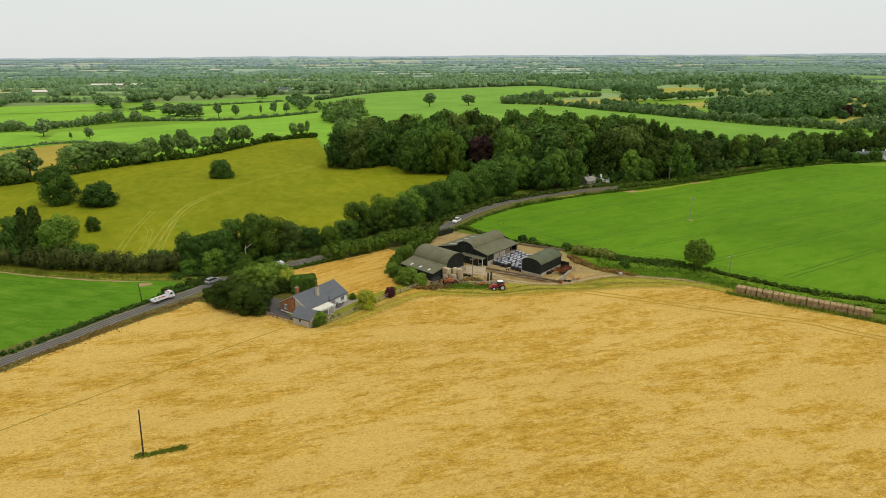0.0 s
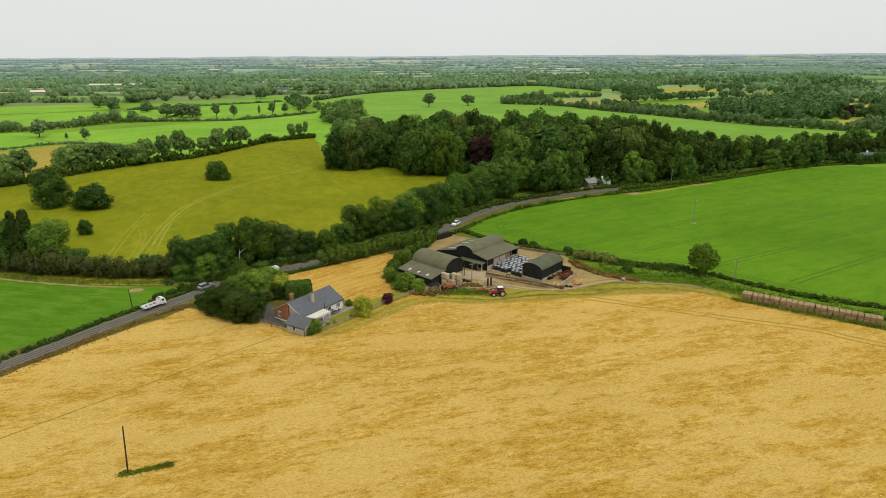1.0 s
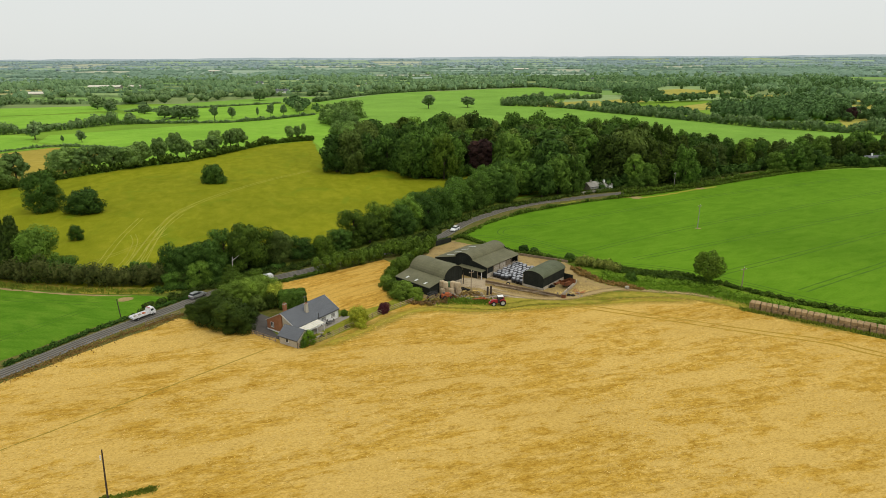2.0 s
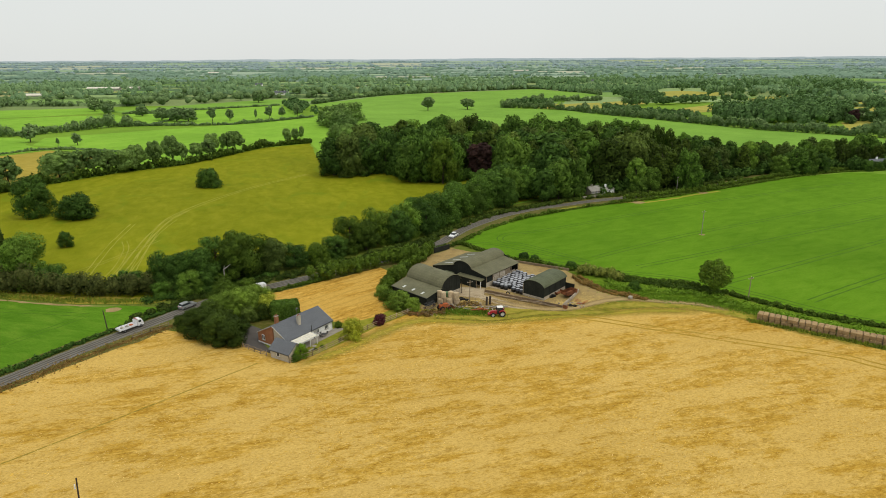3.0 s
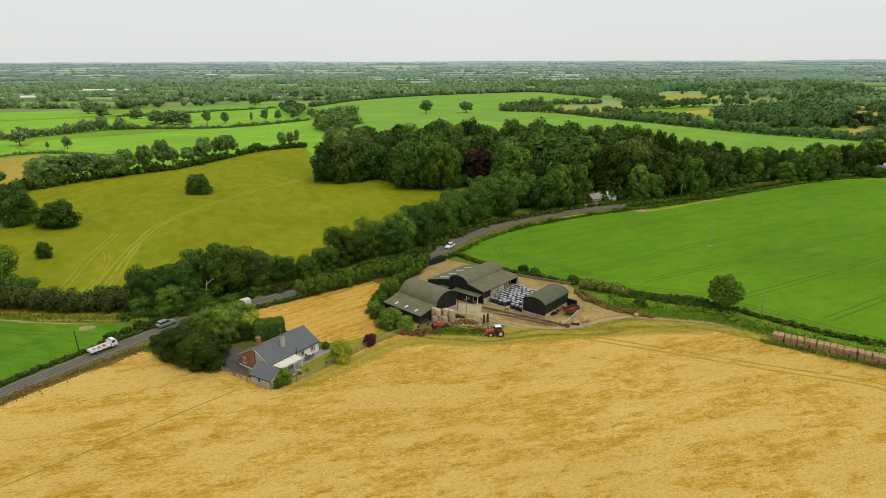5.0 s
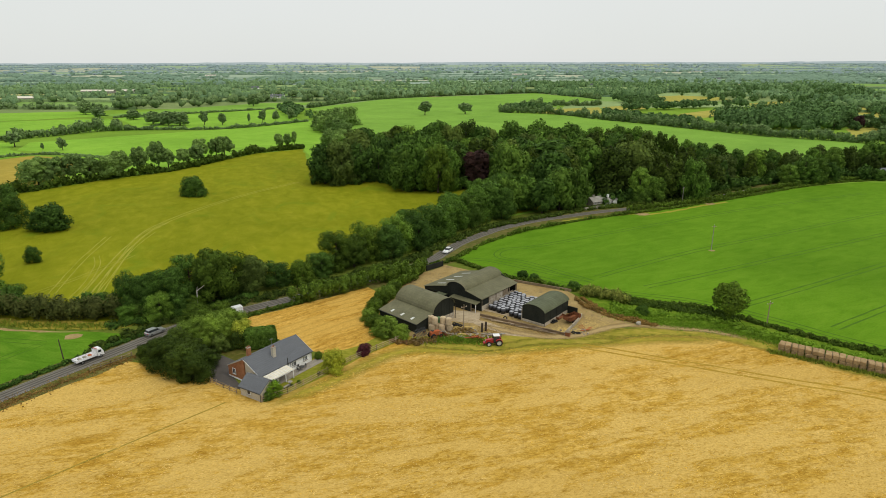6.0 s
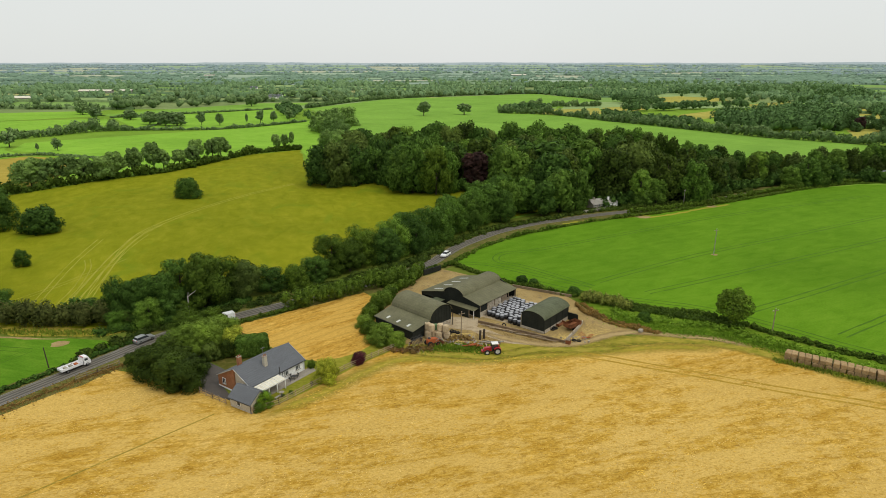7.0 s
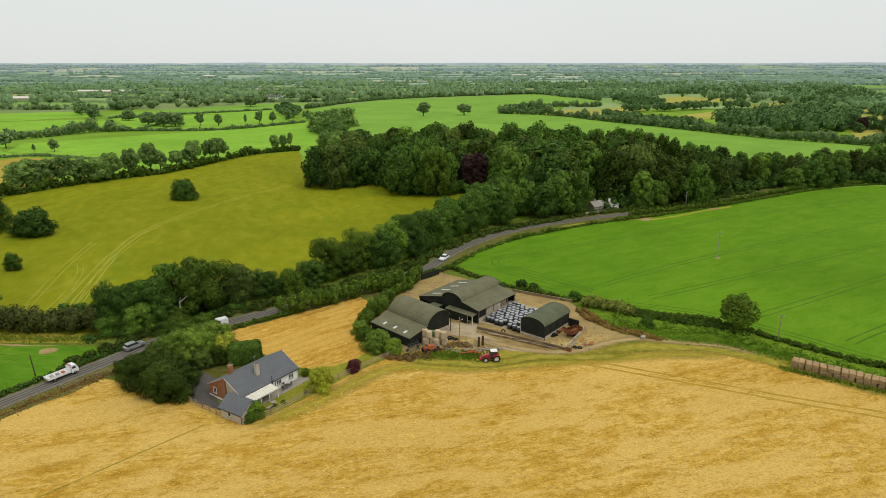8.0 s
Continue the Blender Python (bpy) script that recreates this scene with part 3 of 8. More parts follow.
def crown_lobes(rng, form, h, r):
    """Overlapping lobes that fill a crown of the form, spread evenly round and up it."""
    count, low, high = {"round": (22, 0.2, 0.9), "airy": (24, 0.32, 0.92), "skirt": (24, 0.06, 0.9), "open": (24, 0.34, 0.94), "cone": (60, 0.03, 0.95), "column": (26, 0.06, 0.93)}.get(form, (34, 0.06, 0.86))
    out = []
    turn = rng.uniform(0, 6.283)
    for i in range(count):
        t = low + (high - low) * (i + rng.uniform(0.1, 0.9)) / count
        a = turn + i * 2.39996 + rng.uniform(-0.3, 0.3)
        k = math.sqrt(rng.uniform(0.3, 1))
        tall = (0.75, 1.05)
        if form == "airy":
            w, size, k = r * math.sin(math.pi * (0.16 + 0.78 * t)) ** 0.8 * 0.85, (0.2, 0.34), math.sqrt(rng.uniform(0.55, 1))
        elif form == "round":
            w, size = r * math.sin(math.pi * (0.2 + 0.78 * t)) ** 0.7 * 0.70, (0.30, 0.46)
        elif form == "skirt":
            w = r * 0.78 * (0.84 + 0.5 * t if t < 0.32 else math.sqrt(max(0.02, 1 - ((t - 0.32) / 0.68) ** 2)))
            size = (0.44 - 0.14 * t, 0.58 - 0.2 * t) if rng.random() < 0.6 else (0.22, 0.34)
        elif form == "open":
            w, size = r * max(0.1, 1 - abs(t - 0.6) * 1.9) ** 0.7 * 0.8, (0.2, 0.33)
        elif form == "cone":
            w, size, tall = r * (1 - t) ** 0.8 * 0.72 + 0.02 * r, (0.24 - 0.13 * t, 0.34 - 0.16 * t), (1.1, 1.7)
            k = math.sqrt(rng.uniform(0.2, 1))
        elif form == "column":
            w, size, tall = r * 0.6 * math.sin(math.pi * (0.12 + 0.8 * t)) ** 0.5, (0.36, 0.5), (1.0, 1.5)
        else:
            w, size, tall = r * math.sqrt(max(0.0, 1 - t * t)) * 0.74, (0.25, 0.38), (0.7, 0.95)
        w *= rng.uniform(0.82, 1.14)
        swell = rng.choice((0.62, 0.85, 1.0, 1.0, 1.25))
        out.append((w * k * math.cos(a), w * k * math.sin(a), t * h * 0.94, r * rng.uniform(*size) * swell, rng.uniform(*tall)))
    return out


def trunk_mesh(name, rng, h, r, limbs, top):
    bm = bmesh.new()
    lean = rng.uniform(-0.03, 0.03, 2) * h
    rod(bm, (0, 0, -0.3), (lean[0] * 0.4, lean[1] * 0.4, h * 0.3), r, r * 0.75)
    rod(bm, (lean[0] * 0.4, lean[1] * 0.4, h * 0.29), (lean[0], lean[1], h * top), r * 0.75, r * 0.2)
    for _ in range(limbs):
        a, t = rng.uniform(0, 6.283), rng.uniform(0.22, 0.6)
        s = Vector((lean[0] * t, lean[1] * t, h * t))
        rod(bm, s, s + Vector((math.cos(a) * h * 0.2, math.sin(a) * h * 0.2, h * rng.uniform(0.12, 0.28))), r * 0.38, r * 0.1, 6)
    me = bpy.data.meshes.new(name)
    bm.to_mesh(me)
    bm.free()
    me.materials.append(M_BARK)
    return me


CROWNS = {}
FORMS = {"round": (15, 6), "airy": (11, 5), "skirt": (18, 7.5), "open": (12, 4.5), "cone": (14, 4.5), "column": (18, 3.5), "bush": (4, 2.6)}
DETAIL = {"near": (9800, 0.30, 4), "mid": (3500, 0.50, 5), "far": (900, 0.85, 3)}


def crown(form, leaf, detail, k):
    """One of a few shared crowns and trunks of a form, at its usual size."""
    key = (form, leaf.name, detail, k)
    if key not in CROWNS:
        rng = np.random.default_rng(sum(map(ord, form + detail)) * 7 + k)
        h, r = FORMS[form]
        count, size, _ = DETAIL[detail]
        if form == "bush":
            count, size = count // 2, size * 0.42
        lean = 0.26 if form == "airy" else 0.36 if form == "open" else 0.58
        v, lit, f = foliage(rng, crown_lobes(rng, form, h, r), int(count * (0.42 if form == "airy" else 0.6 if form == "open" else 1)), size, core=lean, rough=0.5, ball=(BALL_V, BALL_F), whole=(r, h))
        me = leafy("crown", v, lit, f, leaf)
        CROWNS[key] = (me, trunk_mesh("trunk", rng, h, 0.022 * h + 0.06, 5 if form != "bush" else 3, 0.8))
    return CROWNS[key]


TREE_RNG = random.Random(11)


def tree(x, y, h, r, form, leaf, detail, label, name="tree", category="tree", group="", z=0.0):
    k = TREE_RNG.randrange(DETAIL[detail][2])
    me, tr = crown(form, leaf, detail, k)
    h0, r0 = FORMS[form]
    ob = thing(name, label, category, group=group)
    ob.location = (x, y, z)
    ob.rotation_euler = (0, 0, TREE_RNG.uniform(0, 6.28))
    ob.scale = (r / r0, r / r0 * TREE_RNG.uniform(0.9, 1.1), h / h0)
    link_mesh("trunk", tr, ob)
    link_mesh("crown", me, ob)
    return ob


def hedge(name, line, width, height, leaf, label, density=14, size=0.3, wild=0.35, seed=1, category="hedge", core=0.6):
    """A hedge along a line: many low lobes set with leaf clumps, with stems below."""
    rng = np.random.default_rng(seed)
    pts = smooth_line(line, width * 0.55)
    lobes = []
    for p in pts:
        g = 1 + wild * 1.6 * noise.noise(Vector((p.x * 0.11, p.y * 0.11, seed)))
        for _ in range(3):
            hh = height * g * rng.uniform(0.75, 1.1)
            rr = max(width * 0.34, hh * 0.3) * rng.uniform(0.8, 1.15)
            lobes.append((p.x + rng.normal() * width * 0.22, p.y + rng.normal() * width * 0.22, max(hh - rr * 1.0, hh * 0.35) * rng.uniform(0.6, 1), rr, max(0.7, min(1.6, hh / (2 * rr)))))
    length = sum((b - a).length for a, b in zip(pts, pts[1:]))
    # leaf clumps are spread stretch by stretch
    vs, ns, fs, base = [], [], [], 0
    chunk = 40
    per = int(length * 1.8 * density * (width + height) / max(1, len(lobes) / chunk))
    for i in range(0, len(lobes), chunk):
        v, lit, f = foliage(rng, lobes[i:i + chunk], max(20, per), size, core=core, rough=0.5, ball=(BALL_V, BALL_F))
        vs.append(v)
        ns.append(lit)
        fs += [tuple(k + base for k in q) for q in f]
        base += len(v)
    ob = link_mesh(name, leafy(name, np.concatenate(vs), np.concatenate(ns), fs, leaf))
    return tagged(ob, label, category)


def tufts(name, line, width, height, count, leaf, label, seed=1, size=0.12, category="vegetation"):
    """Upright blades of rank growth scattered along a line."""
    rng = np.random.default_rng(seed)
    pts = smooth_line(line, 1.0)
    idx = rng.integers(0, len(pts), count)
    base = np.array([(pts[i].x, pts[i].y, 0) for i in idx]) + np.concatenate([rng.normal(size=(count, 2)) * width / 2 + rng.uniform(-0.5, 0.5, (count, 2)), np.zeros((count, 1))], 1)
    hh = height * rng.uniform(0.4, 1.2, count)
    a = rng.uniform(0, 6.283, count)
    d = np.stack([np.cos(a), np.sin(a), np.zeros(count)], 1) * size * rng.uniform(0.6, 1.6, (count, 1))
    tip = base + np.stack([rng.normal(size=count) * 0.25 * hh, rng.normal(size=count) * 0.25 * hh, hh], 1)
    v = np.stack([base - d * 0.5, base + d * 0.5, (base + tip) / 2 + d, tip, (base + tip) / 2 - d], 1).reshape(-1, 3)
    f = [tuple(range(5 * i, 5 * i + 5)) for i in range(count)]
    return tagged(raw(name, v, f, leaf), label, category, "", "stuff")


def scatter_far(name, spots, material, label, per, size, lobes=3):
    """Far trees, too many to count: each a loose clump of leaves over an uneven mass."""
    rng = np.random.default_rng(len(spots))
    vs, ns, fs, base = [], [], [], 0
    for x, y, h, r in spots:
        z0 = rise(x, y)
        for k in range(lobes):
            a, q = rng.uniform(0, 6.283), r * 0.5 * math.sqrt(rng.uniform(0, 1)) * (lobes > 1)
            rr = r * ((rng.uniform(0.36, 0.5) if per > 40 else rng.uniform(0.5, 0.7)) if lobes > 1 else 0.95)
            zz = z0 + h * (rng.uniform(0.3, 0.68) if lobes > 2 else rng.uniform(0.25, 0.5) if lobes == 2 else 0.3)
            bv = BALL_V * (rr, rr, min(rr * 1.1, h * 0.36) if lobes > 2 else h * 0.5 if lobes == 2 else h * 0.66) * rng.uniform(0.76, 1.12, (12, 1)) + (x + q * math.cos(a), y + q * math.sin(a), zz)
            vs.append(bv)
            soft = BALL_V * (0.3 if lobes == 1 else 0.6 if lobes == 2 else 1.0) + (0, 0, 1.0 if lobes == 1 else 0.5 if lobes == 2 else 0)
            ns.append(soft / np.linalg.norm(soft, axis=1)[:, None])
            fs += (BALL_F + base).tolist()
            base += len(bv)
        if per:
            d = rng.normal(size=(per, 3))
            d[:, 2] = np.abs(d[:, 2]) * 0.9
            d /= np.linalg.norm(d, axis=1)[:, None]
            c = d * (r * 0.95, r * 0.95, h * 0.55) * rng.uniform(0.85, 1.1, (per, 1)) + (x, y, z0 + h * 0.42)
            v, f = cards(rng, c, d + 0.4 * rng.normal(size=(per, 3)), size)
            vs.append(v)
            ns.append(np.repeat(d, 3, axis=0))
            fs += (f + base).tolist()
            base += len(v)
    ob = link_mesh(name, leafy(name, np.concatenate(vs), np.concatenate(ns), fs, material))
    return tagged(ob, label, "trees", "", "stuff")


def inside(x, y, ring):
    hit = False
    for (x0, y0), (x1, y1) in zip(ring, ring[1:] + ring[:1]):
        if (y0 > y) != (y1 > y) and x < (x1 - x0) * (y - y0) / (y1 - y0) + x0:
            hit = not hit
    return hit


def litter(name, outline, count, leaf, label, seed, length, clump):
    """Loose stalks lying on a field, gathered in drifts."""
    rng = np.random.default_rng(seed)
    xs, ys = [q[0] for q in outline], [q[1] for q in outline]
    p = np.stack([rng.uniform(min(xs), max(xs), count * 3), rng.uniform(min(ys), max(ys), count * 3)], 1)
    keep = [i for i in range(len(p)) if noise.noise(Vector((p[i][0] * clump * 0.6, p[i][1] * clump, seed))) > rng.uniform(-0.25, 0.35) and inside(p[i][0], p[i][1], outline)][:count]
    p = p[keep]
    n = len(p)
    a = 0.38 + rng.normal(size=n) * 0.5
    d = np.stack([np.cos(a), np.sin(a)], 1) * (length * rng.uniform(0.4, 1.4, n))[:, None]
    s = np.stack([-np.sin(a), np.cos(a)], 1) * (length * 0.28 * rng.uniform(0.5, 1.5, n))[:, None]
    z = np.full((n, 1), 0.075)
    v = np.stack([np.hstack([p - d, z]), np.hstack([p - s, z + 0.012]), np.hstack([p + d, z]), np.hstack([p + s, z + 0.02])], 1).reshape(-1, 3)
    return tagged(raw(name, v, [tuple(range(4 * i, 4 * i + 4)) for i in range(n)], leaf), label, "straw", "", "stuff")


# ---- the land ----
def build_ground():
    xs = list(range(-5600, -400, 200)) + list(range(-400, 401, 50)) + list(range(600, 5601, 200))
    ys = [-900, -600, -300, -150] + list(range(-50, 700, 50)) + list(range(800, 4951, 100))
    verts = [(x, y, rise(x, y)) for y in ys for x in xs]
    w = len(xs)
    faces = [(j * w + i, j * w + i + 1, (j + 1) * w + i + 1, (j + 1) * w + i) for j in range(len(ys) - 1) for i in range(w - 1)]
    tagged(raw("ground", verts, faces, M_GROUND), "rough green grassland reaching to the horizon", "ground", "", "structure")


build_ground()

ROAD = smooth_line([(-198.5, -56), (-128.5, 49), (-87.9, 112), (-75.9, 132.4), (-65.6, 148.3), (-57.6, 160.4), (-46.2, 169.8), (-41, 173.9), (-34.8, 178.5), (-18, 191.7), (-1.6, 207.8), (4.3, 218.2),
                    (10.2, 229.2), (19.2, 240.7), (25.3, 247.5), (39.4, 258.4), (52.5, 265), (65, 271.5), (85, 279.5), (107, 288.5), (128, 301), (152, 316), (180, 331), (220, 346), (300, 366), (420, 380)], 3.0)

sheet("rough_ground", [(-260, -200), (300, -200), (300, 60), (112, 139), (66, 268), (182, 334), (420, 402), (420, 432), (100, 312), (-20, 232), (-75, 174), (-180, 196), (-300, 226)], 0.03, M_ROUGH, "rank rough grass round the farm and along the road", 0.3, category="grass")
sheet("field_stubble", [(-260, -200), (-195, -62), (-125, 46), (-85.6, 107.7), (-80, 116.6), (-72, 128.5), (-65, 137.3), (-61.5, 142.7), (-56, 142), (-47, 138.5), (-40, 135.5), (-34.3, 131),
                        (-29.8, 128), (-26.4, 130.5), (-20, 137.5), (-15, 145), (-6.5, 152), (1.5, 150.2), (11.9, 148.6), (18, 150), (24.2, 152.2), (36.7, 151.8), (42, 153.2), (54.3, 154.8), (65.7, 153.2),
                        (73, 146.2), (86.3, 136.6), (108, 117.6), (200, 38.6), (300, -200)], 0.06, M_STUBBLE, "golden straw stubble field with faint harvest streaks", 0.5)
sheet("field_left_crop", [(-260, -40), (-202.3, -42.4), (-133.3, 53.6), (-92.3, 116.6), (-80.3, 135.6), (-69.3, 151.1), (-66, 155.6), (-78, 158.2), (-91, 158.5), (-109, 162), (-129, 167.5), (-180, 184), (-300, 215)], 0.06, M_CROP_LEFT, "bright green young crop beside the road")
sheet("field_pasture", [(-340, 232), (-250, 206), (-180, 188), (-129, 171), (-109, 166), (-91, 163), (-76, 163.5), (-66, 168), (-52, 184), (-34, 198), (-22, 213), (-8, 230), (6, 246), (22, 262), (45, 278), (60, 300), (45, 330), (0, 345), (-45, 350), (-72, 385),
                        (-84, 430), (-94, 466), (-122, 443), (-139, 397), (-149, 373), (-172, 349), (-194, 315), (-210, 287), (-340, 250)], 0.05, M_PASTURE, "ripe yellow-green pasture with pale wheel tracks", 0.6)
sheet("field_right_crop", [(7.5, 212.5), (23, 194.5), (39, 183), (49, 178.5), (68, 171.5), (80, 159.5), (93, 147.5), (108, 139), (230, 55), (460, 60), (460, 330), (300, 335), (240, 329), (218, 336), (180, 323), (124, 291), (85, 271.5), (63, 261.5), (40, 248), (28, 240), (17, 228)], 0.06, M_BARLEY, "deep green standing crop with tramlines")
sheet("field_back_stubble", [(-45, 164.6), (-36.8, 170.5), (-26.6, 178.6), (-17, 186), (-11.5, 180), (-11, 166), (-9.5, 158.5), (-14, 149.5), (-22, 146.4), (-28, 149), (-35, 155), (-41, 160)], 0.06, M_STUBBLE_BACK, "small golden stubble paddock with curved mowing lines", 0.3)
sheet("field_far_left_strip", [(-312, 507), (-293, 462), (-235, 442), (-198, 362), (-168, 360), (-151, 385), (-138, 407), (-121, 455), (-95, 470), (-80, 426), (-74, 560), (-110, 716), (-136, 690), (-192, 606), (-267, 546)], 0.1, M_PASTURE_FAR, "vivid green pasture strip between hedgerows")
sheet("field_far_left_meadow", [(-298, 392), (-268, 440), (-300, 466), (-318, 500), (-470, 560), (-470, 400)], 0.1, M_PASTURE_FAR, "vivid green meadow")
sheet("field_far_left_tan", [(-262, 340), (-214, 306), (-196, 340), (-215, 420), (-265, 436), (-296, 388), (-380, 370), (-380, 330)], 0.1, M_TAN, "ripening tan corn patch")
sheet("field_far_middle_one", [(-500, 560), (-372, 528), (-312, 592), (-280, 603), (-362, 722), (-440, 690), (-560, 640)], 0.12, M_PASTURE_FAR, "green pasture behind a hedgerow")
sheet("field_far_middle_two", [(-272, 606), (-192, 616), (-140, 688), (-213, 855), (-356, 728)], 0.12, M_PASTURE_FAR, "vivid green pasture with hedgerow trees")
sheet("field_far_middle_three", [(-395, 760), (-350, 745), (-215, 868), (-165, 1005), (-264, 985), (-345, 870)], 0.14, M_FIELD_BIG, "pale green far field")
sheet("field_far_left_back", [(-570, 655), (-440, 700), (-380, 760), (-440, 830), (-640, 760)], 0.14, M_PASTURE_FAR, "green far pasture")
sheet("field_behind_wood", [(-172, 878), (-78, 1098), (194, 1279), (266, 1064), (140, 850), (84, 785), (112, 776), (150, 748), (178, 692), (214, 634), (247, 575), (276, 530), (309, 500), (345, 455), (300, 400), (180, 350), (0, 400), (-80, 420), (-75, 560), (-110, 720)], 0.1, M_FIELD_BIG, "broad green crop field behind the wood")
sheet("field_olive_one", [(134, 840), (220, 880), (205, 800), (180, 735), (118, 790)], 0.12, M_OLIVE, "dry olive meadow between hedges")
sheet("field_olive_two", [(225, 885), (300, 930), (275, 850), (212, 800)], 0.12, M_OLIVE, "dry olive meadow between hedges")
sheet("field_tan_far", [(372, 1130), (443, 1185), (490, 1118), (476, 1040), (377, 1000), (337, 992)], 0.14, M_OLIVE, "far dry olive field")
sheet("field_olive_three", [(290, 770), (344, 820), (400, 836), (372, 770), (306, 722), (236, 672)], 0.12, M_OLIVE, "dry olive meadow between hedges")
sheet("field_olive_four", [(455, 952), (556, 1022), (510, 915), (425, 860)], 0.12, M_OLIVE, "dry olive meadow between hedges")
sheet("field_olive_six", [(470, 640), (530, 600), (740, 690), (720, 900), (600, 900), (500, 800)], 0.14, M_OLIVE, "dry olive meadow between hedges")
sheet("field_olive_five", [(335, 520), (372, 592), (470, 640), (470, 520)], 0.12, M_OLIVE, "dry olive meadow beside the wood")

# farmyard, tracks and banks
sheet("farmyard", [(-13, 178), (-9, 184), (-2, 198), (4, 205), (20, 192), (37, 183), (39.5, 173), (45.5, 165), (55.5, 158.4), (53, 157), (45, 160), (40, 157.6), (36, 155.2), (30, 152.5), (18, 153), (6, 152), (-3, 153), (-8, 157), (-11, 166)], 0.05, M_YARD, "dusty bare farmyard ground", 0.5, category="ground")
sheet("yard_apron", [(5.2, 163), (5.6, 169.5), (12.4, 168.4), (12, 164.4), (11, 161.4)], 0.075, M_CONCRETE, "worn concrete farmyard apron", 0.15, category="ground")
tagged(ribbon("yard_lane", smooth_line([(10.5, 163), (14, 159.8), (19.5, 155.6), (26, 153), (33, 153.6)], 1.5), -1.4, 1.4, 0.077, M_CONCRETE, edge=0.5), "worn pale lane through the farmyard", "lane", "", "structure")
sheet("silage_pad", [(13.2, 169.4), (22.6, 181.6), (31, 176.5), (22, 163.4)], 0.08, M_CONCRETE, "concrete silage pad", 0.05, category="ground")
sheet("yard_grass", [(-8, 151.6), (1.5, 150.2), (11.9, 148.6), (18, 150), (24.2, 152), (36.7, 151.6), (45, 153.3), (46, 157.5), (43.5, 159), (38, 156), (31, 152.9), (20, 154.8), (14, 155.4), (4, 154.2), (-4, 154.4)], 0.085, M_VERGE, "patchy yellowing grass margin of the yard", 0.6, 1.5, category="grass")
sheet("green_bank", [(42, 171), (38, 181), (49, 176.5), (67, 169.5), (79, 157.5), (92, 145.5), (108, 137), (106, 131), (90, 139), (76, 150), (68, 157), (56, 157.8), (47, 163)], 0.07, M_BANK, "rank green grass bank below the crop", 0.5, category="grass")
sheet("left_margin", [(-129, 168.5), (-109, 163), (-91, 159.5), (-72, 158.6), (-67, 163), (-76, 164), (-91, 164), (-109, 167), (-129, 172)], 0.08, M_VERGE, "weedy field margin below the hedge", 0.5, 1.5, category="grass")
sheet("garden_lawn", [(-29.6, 127.2), (-25.6, 130.2), (-19.2, 137), (-13.8, 144.5), (-6.5, 152), (-9.5, 157.5), (-14.5, 150.2), (-19, 147.2), (-23, 146), (-24, 143), (-31, 131.4)], 0.085, M_LAWN, "sunburnt garden lawn", 0.15, category="lawn")
sheet("garden_ground", [(-60.5, 147), (-53, 142), (-44, 147), (-38, 141.5), (-29, 146), (-30, 149.5), (-35, 154.5), (-43, 162), (-50, 166.5), (-58, 157)], 0.07, M_SHADY, "brown garden soil with the garden's shade painted in", 0.4, category="garden")
sheet("driveway", [(-45.5, 147.5), (-38.2, 142), (-36.5, 139), (-37.5, 136), (-34, 131), (-41, 134.6), (-43, 139), (-47, 144.5), (-52, 151.5), (-57.5, 157.5), (-55.5, 159), (-49, 152.5)], 0.095, M_DRIVE, "dark tarmac driveway beside the house", 0.08, category="driveway")


def build_road():
    road = tagged(ribbon("road", ROAD, -1.98, 1.98, 0.10, M_ROAD, edge=0.12), "grey two-lane country road", "road", "", "structure")
    for k, (a, b) in enumerate(((-1.62, -1.12), (-0.62, -0.18), (0.3, 0.72), (1.18, 1.66))):
        ribbon("wheel_path", ROAD, a, b, 0.106, M_WEAR, road, edge=0.08)
    for side in (-1.9, 1.8):
        ribbon("edge_line", ROAD, side, side + 0.11, 0.111, M_PAINT, road)
    tagged(ribbon("verge_left", ROAD, 1.8, 7.0, 0.045, M_ROADSIDE, edge=0.5), "rank grass verge beside the road", "verge", "", "structure")
    tagged(ribbon("verge_right", ROAD, -7.0, -1.8, 0.046, M_ROADSIDE, edge=0.5), "rank green grass verge beside the road", "verge", "", "structure")


build_road()


def pair_of_tracks(name, points, z, material, label, gap=1.8, width=0.45):
    line = smooth_line(points, 2.0)
    ob = tagged(ribbon(name, line, -gap / 2 - width / 2, -gap / 2 + width / 2, z, material, edge=0.2), label, "wheel tracks", "", "structure")
    ribbon("wheel_track", line, gap / 2 - width / 2, gap / 2 + width / 2, z, material, ob, edge=0.2)


GREEN_TRACKS = ([(9, 211), (17, 209.5), (24.7, 204.5), (38.4, 194), (45, 190)], [(47.3, 193.8), (61, 203), (88, 220), (125, 239.5), (200, 280)], [(58.4, 185.2), (77, 194.4), (110, 211.5), (156, 235.5), (260, 290)],
                [(76, 170), (80.3, 172.7), (102.6, 184.9), (131.4, 201), (250, 267)], [(93, 157.8), (106.7, 165.9), (140, 185.3), (180, 208.5), (260, 255)],
                [(45, 190), (30, 206), (21, 213), (24, 221), (36, 225), (80, 250), (120, 272), (200, 308)], [(24.5, 198), (44, 184), (68, 174.8), (82.3, 162.5), (96, 148.5), (120, 134)])
for k, points in enumerate(GREEN_TRACKS):
    pair_of_tracks("tramline", points, 0.064 + 0.003 * k, M_TRACK_GREEN, "dark paired tramline through the green crop", 1.9, 0.42)
